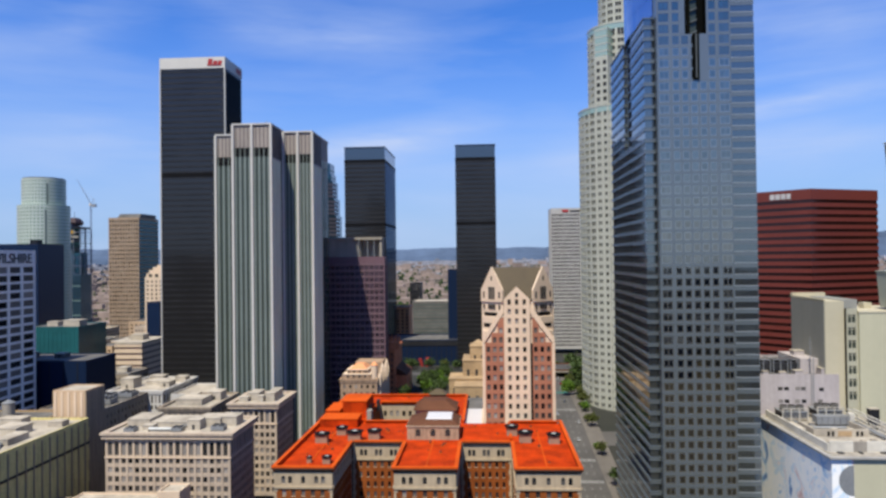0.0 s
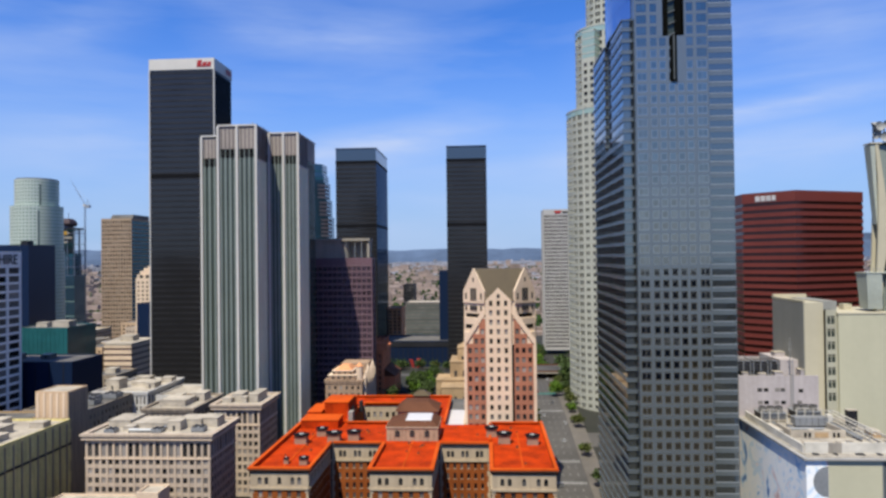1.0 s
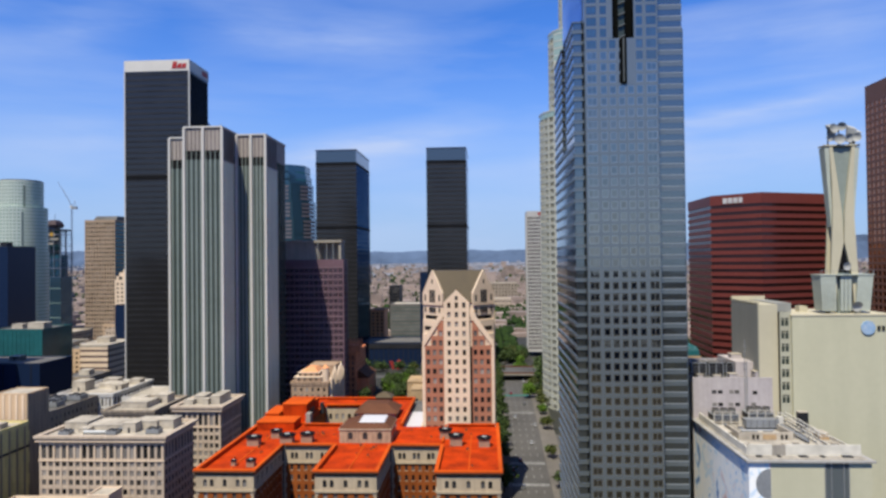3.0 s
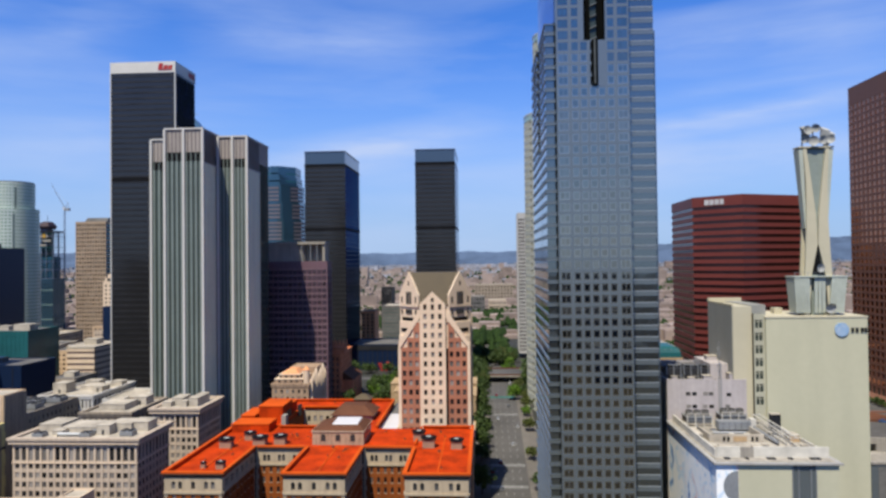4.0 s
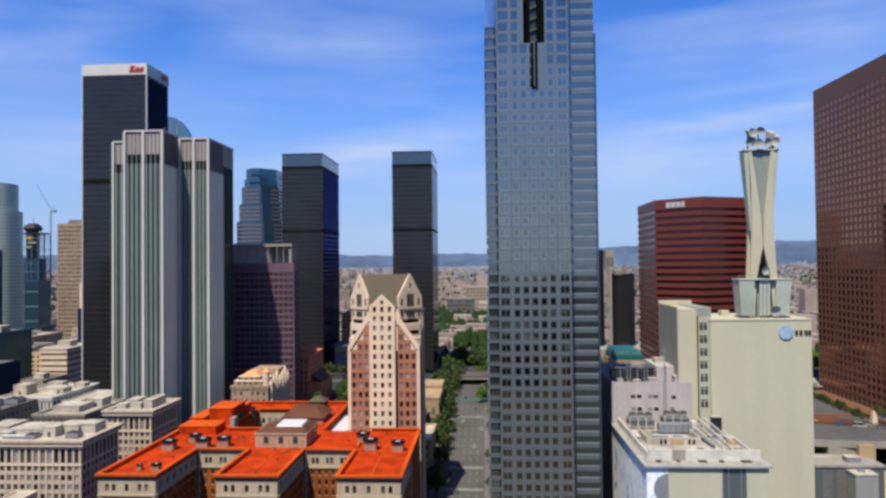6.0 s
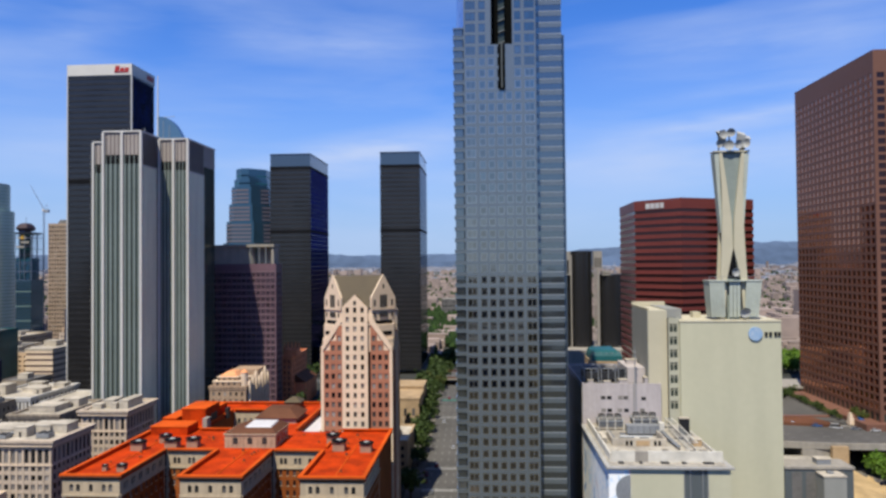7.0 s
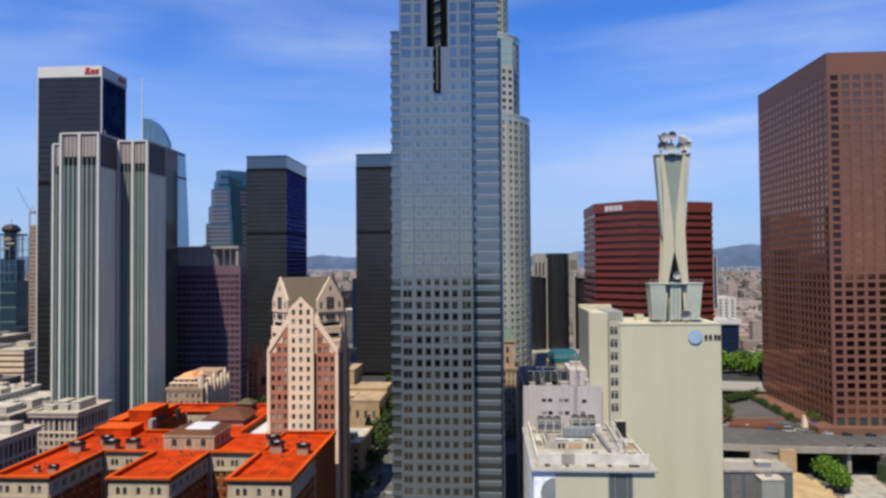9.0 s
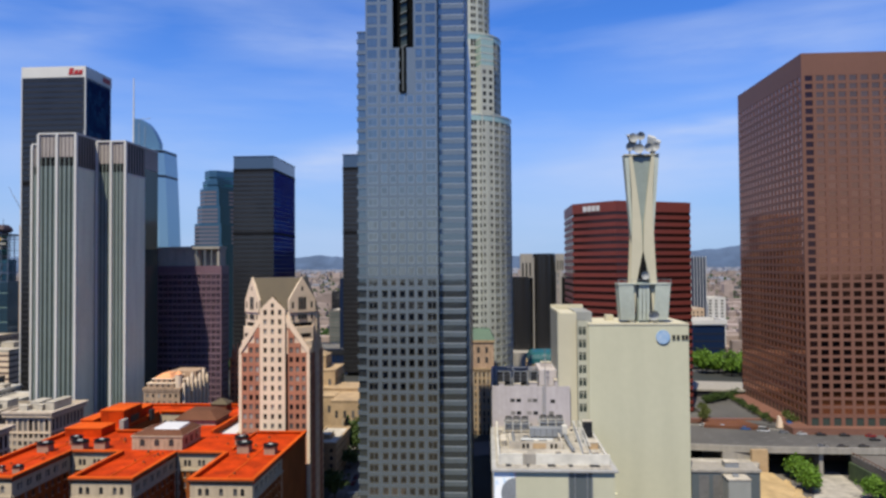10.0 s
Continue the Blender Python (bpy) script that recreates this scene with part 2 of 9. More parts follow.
M = {
    "asphalt": surface("asphalt", (0.145, 0.136, 0.124), 0.9, grain=0.8, stain=0.03, mottle=0.25),
    "paving": surface("paving", (0.23, 0.205, 0.175), 0.85, grain=1.0, stain=0.05, mottle=0.25),
    "ground": surface("urban_ground", (0.0312, 0.0288, 0.024), 0.95, grain=0.05, stain=0.008, mottle=0.35, second=(0.0108, 0.0144, 0.009), unscaled=True),
    "paint_white": surface("road_paint", (0.45, 0.444, 0.42), 0.7),
    "paint_teal": surface("teal_paint", (0.03, 0.216, 0.156), 0.7),
    "paint_red": surface("red_paint", (0.55, 0.05, 0.04), 0.6),
    "orange": surface("orange_roof_coating", (0.41, 0.034, 0.001), 0.8, grain=0.9, stain=0.16, mottle=0.32, bump=0.15, specular=0.1, unscaled=True),
    "orange_edge": surface("orange_coping", (0.50, 0.072, 0.006), 0.8, grain=0.8, mottle=0.18, specular=0.1, unscaled=True),
    "brick": surface("brown_red_brick", (0.43, 0.118, 0.026), 0.85, grain=2.5, stain=0.12, mottle=0.2, specular=0.15),
    "brick_pink": surface("rose_brick", (0.60, 0.245, 0.14), 0.85, grain=2.5, stain=0.1, mottle=0.14),
    "cream": surface("cream_stone", (0.71, 0.56, 0.37), 0.8, grain=1.5, stain=0.15, mottle=0.14, streaks=True),
    "cream_light": surface("pale_cream_render", (0.60, 0.465, 0.33), 0.8, grain=1.5, stain=0.1, mottle=0.08, unscaled=True),
    "tan": surface("tan_sandstone", (0.66, 0.455, 0.245), 0.85, grain=0.9, stain=0.12, mottle=0.22),
    "chimney": surface("sooty_brick", (0.60, 0.36, 0.22), 0.9, grain=2.0, stain=0.3, mottle=0.3, second=(0.34, 0.21, 0.15)),
    "lodge": surface("pink_tan_stone", (0.64, 0.43, 0.27), 0.85, grain=0.9, stain=0.25, mottle=0.25, streaks=True),
    "church_brick": surface("orange_church_brick", (0.62, 0.20, 0.085), 0.85, grain=1.5, stain=0.2, mottle=0.22, unscaled=True),
    "roof_brown": surface("brown_metal_roof", (0.1368, 0.09504, 0.0396), 0.6, grain=0.5, mottle=0.12),
    "tile_red": surface("old_roof_tiles", (0.21, 0.086, 0.044), 0.8, grain=2.0, mottle=0.25, specular=0.15),
    "skylight": surface("white_skylight", (1.0, 0.97, 0.95), 0.4, grain=0.5, mottle=0.05),
    "roof_white": surface("white_roof_membrane", (0.76, 0.67, 0.53), 0.8, grain=0.5, stain=0.12, mottle=0.26),
    "roof_deck": surface("worn_roof_deck", (0.62, 0.56, 0.46), 0.85, grain=0.6, stain=0.15, mottle=0.28),
    "roof_grey": surface("grey_roof_gravel", (0.228, 0.216, 0.198), 0.9, grain=0.8, stain=0.10, mottle=0.25),
    "beige": surface("beige_terracotta", (0.80, 0.64, 0.48), 0.8, grain=1.4, stain=0.18, mottle=0.15, streaks=True),
    "beige_grey": surface("weathered_beige_render", (0.48, 0.39, 0.285), 0.85, grain=1.2, stain=0.14, mottle=0.18, streaks=True),
    "olive": surface("olive_render", (0.56, 0.48, 0.20), 0.85, grain=1.0, stain=0.13, mottle=0.22, streaks=True, unscaled=True),
    "stripe": surface("peach_panel", (0.92, 0.65, 0.41), 0.8, grain=1.0, mottle=0.12),
    "black_metal": surface("black_anodised_metal", (0.035, 0.034, 0.034), 0.42, metal=0.45, grain=0.3, mottle=0.25, specular=0.2, unscaled=True),
    "charcoal": surface("charcoal_metal", (0.045, 0.046, 0.052), 0.5, metal=0.2, grain=0.3, mottle=0.2, specular=0.2),
    "white_panel": surface("white_panel", (0.94, 0.90, 0.82), 0.6, grain=0.6, mottle=0.07),
    "stone_light": surface("light_grey_stone", (0.86, 0.83, 0.77), 0.7, grain=0.5, stain=0.03, mottle=0.08, streaks=True),
    "stone_side": surface("grey_ribbed_stone", (0.66, 0.66, 0.51), 0.75, grain=0.5, stain=0.05, mottle=0.08, streaks=True, unscaled=True),
    "louvre": surface("pinkish_louvre", (0.52, 0.45, 0.40), 0.7, grain=0.8, mottle=0.12),
    "louvre_dark": surface("greyish_rose_stone", (0.34, 0.25, 0.22), 0.6, grain=0.6, mottle=0.12),
    "step_stone": surface("mauve_brown_stone", (0.211, 0.184, 0.209), 0.6, grain=0.6, mottle=0.12),
    "granite_purple": surface("purple_brown_granite", (0.235, 0.135, 0.165), 0.45, grain=0.6, mottle=0.12),
    "plum_line": surface("rose_grey_trim", (0.42, 0.29, 0.31), 0.5, grain=0.6, mottle=0.12),
    "concrete": surface("raw_concrete", (0.4752, 0.4312, 0.3608), 0.85, grain=0.9, stain=0.10, mottle=0.14, streaks=True),
    "granite_blue": surface("blue_grey_granite", (0.178, 0.203, 0.208), 0.27, metal=0.56, grain=0.5, stain=0.02, mottle=0.06, specular=0.5, unscaled=True),
    "sill_light": surface("pale_sill_metal", (0.29, 0.315, 0.32), 0.38, metal=0.3, grain=0.5, mottle=0.06, unscaled=True),
    "usb": surface("pale_yellow_granite", (0.68, 0.69, 0.58), 0.6, grain=0.5, mottle=0.07),
    "red_granite": surface("red_granite", (0.25, 0.054, 0.038), 0.45, grain=0.5, stain=0.03, mottle=0.1),
    "brown_granite": surface("polished_brown_granite", (0.285, 0.138, 0.094), 0.5, grain=0.5, stain=0.02, mottle=0.09, specular=0.2),
    "att": surface("pale_yellow_render", (0.81, 0.775, 0.545), 0.8, grain=0.4, stain=0.03, mottle=0.05, streaks=True),
    "att_dark": surface("grey_green_render", (0.44, 0.44, 0.39), 0.8, grain=0.4, stain=0.04, mottle=0.06, streaks=True),
    "att_side": surface("cream_render", (0.82, 0.745, 0.53), 0.8, grain=0.4, mottle=0.05),
    "stair_sage": surface("pale_sage_render", (0.66, 0.64, 0.48), 0.7, grain=0.8, mottle=0.1),
    "dish": surface("dull_grey_dish", (0.62, 0.62, 0.58), 0.7, grain=1.0, mottle=0.2),
    "sage": surface("sage_glazing_panel", (0.72, 0.77, 0.65), 0.6, grain=0.8, mottle=0.14),
    "grey_render": surface("pale_mauve_render", (0.72, 0.645, 0.625), 0.85, grain=0.7, stain=0.08, mottle=0.12, streaks=True),
    "steel": surface("galvanised_steel", (0.50, 0.52, 0.53), 0.5, metal=0.35, grain=1.5, mottle=0.2),
    "crane_blue": surface("grey_blue_crane_paint", (0.22, 0.27, 0.36), 0.6, grain=1.0, mottle=0.15),
    # dark blue tone of the unseen blocks, chosen for what the towers reflect
    "slate_block": surface("slate_blue_reflection_blocks", (0.055, 0.085, 0.12), 0.7, grain=0.05, stain=0.01, mottle=0.3, vary=0.5, islands=True, second=(0.018, 0.03, 0.045), bump=0, unscaled=True),
    "dark_steel": surface("dark_steel", (0.055, 0.055, 0.058), 0.6, metal=0.3, grain=1.5, mottle=0.3),
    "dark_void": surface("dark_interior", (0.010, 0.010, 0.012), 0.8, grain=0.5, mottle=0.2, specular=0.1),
    "copper": surface("green_copper", (0.12, 0.21, 0.13), 0.7, grain=0.8, mottle=0.15),
    "terracotta": surface("orange_terracotta", (0.62, 0.27, 0.115), 0.8, grain=1.0, mottle=0.15, unscaled=True),
    "sage_panel": surface("grey_green_panel", (0.40, 0.46, 0.40), 0.6, grain=0.8, mottle=0.14),
    # near black, for the dark spine and for painted shade in the recess
    "pitch_black": surface("spine_and_recess_shade_black", (0.004, 0.005, 0.005), 0.8, grain=0.5, mottle=0.2, specular=0.05),
    "pale_mullion": surface("grey_green_mullion", (0.28, 0.335, 0.30), 0.55, metal=0.2, grain=0.5, mottle=0.1),
    "formwork": surface("dark_formwork", (0.07, 0.035, 0.04), 0.7, grain=0.6, mottle=0.3),
    "brown_grid": surface("brown_precast", (0.60, 0.43, 0.28), 0.75, grain=0.5, mottle=0.1),
    "white_grid": surface("white_precast", (0.74, 0.72, 0.68), 0.65, grain=0.5, mottle=0.06),
    "white_bright": surface("bright_white_precast", (0.80, 0.78, 0.75), 0.65, grain=0.5, mottle=0.06, unscaled=True),
    "roof_edge": surface("grey_roof_edge", (0.30, 0.29, 0.27), 0.8, grain=0.5, stain=0.2, mottle=0.16, unscaled=True),
    "parapet_white": surface("white_parapet", (0.52, 0.49, 0.42), 0.8, grain=0.5, stain=0.2, mottle=0.16, unscaled=True),
    "green_white": surface("pale_green_steel", (0.84, 0.90, 0.78), 0.5, grain=0.3, mottle=0.06),
    "green_panel": surface("sage_steel_panel", (0.64, 0.72, 0.61), 0.5, grain=0.3, mottle=0.06),
    "teal_wall": surface("teal_cladding", (0.02, 0.155, 0.16), 0.4, grain=0.3, mottle=0.2),
    "leaf": surface("leaves", (0.0495, 0.0825, 0.00792), 0.7, grain=0.7, stain=0.2, mottle=0.3, vary=0.5, islands=True, second=(0.01188, 0.02772, 0.00528), unscaled=True),
    "leaf_light": surface("light_leaves", (0.093, 0.1023, 0.0124), 0.7, grain=0.7, stain=0.2, vary=0.5, islands=True, second=(0.0279, 0.0434, 0.00744), unscaled=True),
    "leaf_bright": surface("bright_leaves", (0.105, 0.19, 0.006), 0.7, grain=0.7, stain=0.2, vary=0.5, islands=True, second=(0.04, 0.095, 0.005), unscaled=True),
    "ivy": surface("ivy", (0.05, 0.075, 0.025), 0.9, grain=1.5, stain=0.4, second=(0.02, 0.035, 0.015), unscaled=True),
    "bark": surface("bark", (0.16, 0.11, 0.07), 0.9, grain=4.0),
    "dirt": surface("ochre_soil", (0.72, 0.50, 0.235), 0.95, grain=0.4, stain=0.10, mottle=0.2),
    # air haze is painted into the hills' blue base colour
    "hill": surface("hillside_with_painted_haze", (0.075, 0.108, 0.168), 1.0, grain=0.012, stain=0.002, mottle=0.25, bump=0, specular=0.0, unscaled=True),
    # distance haze is put into the tones of the far walls and roofs
    "far_city": surface("distant_walls", (0.353, 0.277, 0.235), 0.9, grain=0.02, vary=0.9, islands=True, second=(0.12, 0.095, 0.08), bump=0, specular=0.1, unscaled=True),
    "far_hazed": surface("haze_paled_far_roofs", (0.386, 0.387, 0.422), 0.9, grain=0.004, vary=0.9, islands=True, second=(0.10, 0.115, 0.14), bump=0, specular=0.1, unscaled=True),
    "far_green": surface("distant_trees", (0.030, 0.055, 0.013), 0.9, grain=0.05, vary=0.5, islands=True, second=(0.010, 0.022, 0.008), bump=0, specular=0.1, unscaled=True),
    "logo_red": surface("red_sign", (0.62, 0.02, 0.02), 0.5),
    "logo_white": surface("white_sign", (0.85, 0.85, 0.85), 0.5),
    "logo_blue": surface("blue_sign", (0.16, 0.46, 0.86), 0.4, grain=0.5, stain=0.35, second=(0.75, 0.85, 0.95)),
    "logo_black": surface("black_sign", (0.02, 0.02, 0.02), 0.5),
    "car_white": surface("white_car_paint", (0.75, 0.75, 0.74), 0.25),
    "car_black": surface("black_car_paint", (0.02, 0.02, 0.022), 0.2),
    "car_red": surface("red_car_paint", (0.40, 0.02, 0.02), 0.25),
    "car_blue": surface("blue_car_paint", (0.05, 0.16, 0.42), 0.25),
    "car_grey": surface("silver_car_paint", (0.35, 0.36, 0.37), 0.3, metal=0.4),
    "rubber": surface("rubber", (0.02, 0.02, 0.02), 0.9),
    "yellow": surface("yellow_machine_paint", (0.75, 0.42, 0.03), 0.5),
    "g_gas": tower_glass("gas_tower_panes", (0.32, 0.32, 0.285), (0.36, 0.355, 0.315), 0.8, 0.1, 0.03, False),
    "g_gas_joined": tower_glass("gas_tower_bands", (0.195, 0.21, 0.20), (0.25, 0.265, 0.25), 0.9, 0.06, 0.012),
    "g_vision": tower_glass("vision_panes", (0.29, 0.255, 0.205), (0.36, 0.32, 0.26), 1.0, 0.04, 0.006),
    "g_crown": tower_glass("crown_glass", (0.06, 0.09, 0.12), (0.09, 0.12, 0.16), 0.5, 0.1, 0.03),
    "g_blue": tower_glass("blue_curtain_wall", (0.16, 0.30, 0.58), (0.26, 0.42, 0.70), 0.8, 0.08, 0.03),
    "g_window": tower_glass("dark_sash_windows", (0.006, 0.007, 0.009), (0.28, 0.255, 0.23), 0.05, 0.12, 0.02, False),
    "g_window_joined": tower_glass("dark_windows", (0.006, 0.007, 0.009), (0.10, 0.095, 0.09), 0.05, 0.12, 0.02),
    "g_black": tower_glass("black_curtain_wall", (0.035, 0.034, 0.034), (0.052, 0.050, 0.049), 0.6, 0.16, 0.03, True, 0.05),
    "g_deep": tower_glass("deep_green_glass", (0.025, 0.035, 0.03), (0.10, 0.12, 0.10), 0.3, 0.1, 0.03),
    "mullion": surface("dark_mullion", (0.20, 0.22, 0.21), 0.5, metal=0.3, grain=0.5),
    "g_slate": tower_glass("slate_green_glass", (0.115, 0.15, 0.135), (0.175, 0.21, 0.19), 0.4, 0.15, 0.03),
    "g_navy": tower_glass("navy_glass", (0.006, 0.014, 0.040), (0.014, 0.028, 0.065), 0.2, 0.32, 0.05, True, 0.06),
    # blue of the reflected sky put into the tint; rim dims glancing reflections
    "g_flank": tower_glass("sky_tinted_mirror_flank", (0.075, 0.11, 0.17), (0.125, 0.175, 0.25), 0.95, 0.08, 0.03, rim=(0.12, 0.17, 0.25)),
    "g_flank_dark": tower_glass("dark_navy_flank", (0.025, 0.036, 0.052), (0.045, 0.06, 0.08), 0.9, 0.1, 0.02, rim=(0.07, 0.11, 0.18)),
    "g_purple": tower_glass("plum_glass", (0.016, 0.012, 0.024), (0.045, 0.032, 0.060), 0.5, 0.12, 0.03),
    "g_brown": tower_glass("bronze_glass", (0.41, 0.155, 0.080), (0.49, 0.18, 0.092), 1.0, 0.05, 0.006),
    "g_brown_one": tower_glass("bronze_panes", (0.41, 0.155, 0.080), (0.49, 0.18, 0.092), 1.0, 0.05, 0.006, False),
    "g_pale": tower_glass("pale_green_glass", (0.30, 0.40, 0.31), (0.40, 0.49, 0.39), 0.35, 0.15, 0.03),
    "g_deepblue": tower_glass("dark_blue_glass", (0.035, 0.085, 0.125), (0.07, 0.145, 0.20), 0.6, 0.1, 0.03),
    "g_red": tower_glass("dark_red_window_bands", (0.055, 0.026, 0.024), (0.08, 0.036, 0.032), 0.8, 0.12, 0.02),
    "g_sail": tower_glass("steel_blue_sail", (0.09, 0.165, 0.215), (0.13, 0.215, 0.27), 0.5, 0.12, 0.02),
    "g_sky": tower_glass("sky_blue_glass", (0.23, 0.37, 0.43), (0.30, 0.44, 0.50), 0.45, 0.15, 0.02),
}


def mural_paint():
    """An abstract mural: soft patches of white, pale blue, pink and dark blue."""
    m = surface("mural_paint", (0.8, 0.8, 0.8), 0.7)
    n, l = m.node_tree.nodes, m.node_tree.links
    co, a = n.new("ShaderNodeTexCoord"), n.new("ShaderNodeTexNoise")
    a.inputs["Scale"].default_value, a.inputs["Detail"].default_value, a.inputs["Distortion"].default_value = 0.10, 4.0, 1.2
    r = n.new("ShaderNodeValToRGB")
    e = r.color_ramp.elements
    e[0].position, e[0].color = 0.30, (0.09, 0.17, 0.40, 1)
    e[1].position, e[1].color = 0.73, (0.52, 0.28, 0.24, 1)
    for at, c in ((0.36, (0.34, 0.52, 0.70)), (0.41, (0.76, 0.78, 0.78)), (0.54, (0.82, 0.81, 0.77)), (0.59, (0.52, 0.66, 0.76)), (0.64, (0.80, 0.75, 0.72))):
        e.new(at).color = (*c, 1)
    l.new(co.outputs["Object"], a.inputs["Vector"])
    l.new(a.outputs["Fac"], r.inputs["Fac"])
    l.new(r.outputs["Color"], n["Principled BSDF"].inputs["Base Color"])
    return m


M["mural"] = mural_paint()

# ---- builders ----
FRONT, RIGHT, LEFT, BACK = ((1, 0), (0, -1)), ((0, 1), (1, 0)), ((0, 1), (-1, 0)), ((1, 0), (0, 1))


class Geo:
    """Vertices and faces of one mesh, gathered piece by piece."""

    def __init__(self):
        self.v, self.f, self.m = [], [], []

    def hexa(self, low, high, slot=0):
        """A prism between two polygons with as many corners, both anticlockwise from above."""
        k, n = len(self.v), len(low)
        self.v += [tuple(p) for p in low] + [tuple(p) for p in high]
        self.f += [tuple(k + n - 1 - i for i in range(n)), tuple(k + n + i for i in range(n))]
        self.f += [(k + i, k + (i + 1) % n, k + n + (i + 1) % n, k + n + i) for i in range(n)]
        self.m += [slot] * (n + 2)
        return self

    def box(self, x0, x1, y0, y1, z0, z1, slot=0):
        c = ((x0, y0), (x1, y0), (x1, y1), (x0, y1))
        return self.hexa([(*p, z0) for p in c], [(*p, z1) for p in c], slot)

    def prism(self, plan, z0, z1, slot=0):
        return self.hexa([(*p, z0) for p in plan], [(*p, z1) for p in plan], slot)

    def slab(self, o, face, a0, a1, b0, b1, z0, z1, slot=0):
        """A box on a wall: a along it, b out of it."""
        (ux, uy), (nx, ny) = face
        c = [(o[0] + ux * a + nx * b, o[1] + uy * a + ny * b) for a, b in ((a0, b0), (a1, b0), (a1, b1), (a0, b1))]
        if sum(c[i][0] * c[(i + 1) % 4][1] - c[(i + 1) % 4][0] * c[i][1] for i in range(4)) < 0:
            c.reverse()
        return self.prism(c, z0, z1, slot)

    def poly(self, points, slot=0):
        k = len(self.v)
        self.v += [tuple(p) for p in points]
        self.f.append(tuple(range(k, k + len(points))))
        self.m.append(slot)
        return self

    def loft(self, rings, slot=0):
        """One closed skin through rings with as many corners, from the lowest up."""
        k, n = len(self.v), len(rings[0])
        for r in rings:
            self.v += [tuple(q) for q in r]
        self.f += [tuple(k + n - 1 - i for i in range(n)), tuple(k + n * (len(rings) - 1) + i for i in range(n))]
        for j in range(len(rings) - 1):
            self.f += [(k + n * j + i, k + n * j + (i + 1) % n, k + n * (j + 1) + (i + 1) % n, k + n * (j + 1) + i) for i in range(n)]
        self.m += [slot] * (2 + n * (len(rings) - 1))
        return self

    def tube(self, x, y, z0, z1, r0, r1=None, n=16, slot=0):
        r1 = r0 if r1 is None else r1
        ring = [(math.cos(2 * math.pi * i / n), math.sin(2 * math.pi * i / n)) for i in range(n)]
        return self.hexa([(x + c * r0, y + s * r0, z0) for c, s in ring], [(x + c * r1, y + s * r1, z1) for c, s in ring], slot)

    def beam(self, p, q, w, slot=0):
        """A square bar from p to q."""
        p, q = Vector(p), Vector(q)
        d = (q - p).normalized()
        s = d.orthogonal().normalized() * w / 2
        t = d.cross(s)
        ring = [s + t, t - s, -s - t, s - t]
        return self.hexa([p + r for r in ring], [q + r for r in ring], slot)

    def mesh(self, name, *materials):
        me = bpy.data.meshes.new(name)
        me.from_pydata(self.v, [], self.f)
        for m in materials:
            me.materials.append(m)
        if len(materials) > 1:
            me.polygons.foreach_set("material_index", self.m)
        me.update()
        return me


def thing(name, x, y, z, label, category, group="", kind=""):
    ob = new(name)
    ob.empty_display_size = 1.0
    ob.location = (x, y, z)
    return tagged(ob, label, category, group, kind)


def root_offset(ob):
    at = Vector()
    while ob:
        at += ob.location
        ob = ob.parent
    return at


def part(name, geo, material, parent, label="", kind=""):
    """Links a Geo, given in world places, as one mesh under a thing or part."""
    mats = material if isinstance(material, (list, tuple)) else [material]
    ob = new(name, geo.mesh(name, *mats))
    ob.parent = parent
    ob.location = -root_offset(parent)
    return tagged(ob, label, kind=kind)


PANES = {}


def pane(parent, name, o, face, a, z, w, h, material, deep=0.06, out=0.0):
    """One window pane as an object of its own, on a mesh shared by all of its size."""
    key = (name, face, round(w, 2), round(h, 2), material.name)
    if key not in PANES:
        g = Geo().slab((0, 0), face, -w / 2, w / 2, -deep, 0, -h / 2, h / 2)
        PANES[key] = g.mesh(name, material)
    ob = new(name, PANES[key])
    ob.parent = parent
    (ux, uy), (nx, ny) = face
    ob.location = Vector((o[0] + ux * a + nx * out, o[1] + uy * a + ny * out, z)) - root_offset(parent)
    return ob


def even(a0, a1, n, share=0.6, margin=0.0):
    """n openings spread evenly, each as wide as that share of its bay."""
    p = (a1 - a0 - 2 * margin) / n
    return [(a0 + margin + p * (i + 0.5 - share / 2), a0 + margin + p * (i + 0.5 + share / 2)) for i in range(n)]


def floors(z0, pitch, height, n):
    return [(z0 + pitch * i, z0 + pitch * i + height) for i in range(n)]


def grid_wall(g, o, face, a0, a1, z0, z1, cols, rows, t=0.4, inset=0.04, pier=0, band=0):
    """A wall of piers and spandrels round a grid of openings."""
    e = [a0] + [x for c in cols for x in c] + [a1]
    for i in range(0, len(e), 2):
        if e[i + 1] - e[i] > 0.01:
            g.slab(o, face, e[i], e[i + 1], -t, 0, z0, z1, pier)
    s = [z0] + [x for r in sorted(rows) for x in r] + [z1]
    for i in range(0, len(s), 2):
        if s[i + 1] - s[i] > 0.01:
            for c in cols:
                g.slab(o, face, c[0] - 0.02, c[1] + 0.02, -t, -inset, s[i], s[i + 1], band)
    return g


def glaze(parent, o, face, cols, rows, t, single, joined, budget=0, keep=None, name="window"):
    """Panes for a grid_wall: the first ones single objects, as many as the budget has, the rest in one mesh. Returns what is left of the budget."""
    rest = Geo()
    for r in (sorted(rows, key=keep) if keep else rows):
        for c in cols:
            if budget > 0:
                pane(parent, name, o, face, (c[0] + c[1]) / 2, (r[0] + r[1]) / 2, c[1] - c[0], r[1] - r[0], single, 0.06, -t + 0.1)
                budget -= 1
            else:
                rest.slab(o, face, c[0], c[1], -t + 0.03, -t + 0.1, r[0], r[1])
    if rest.v:
        part("glazing", rest, joined, parent, kind="stuff")
    return budget


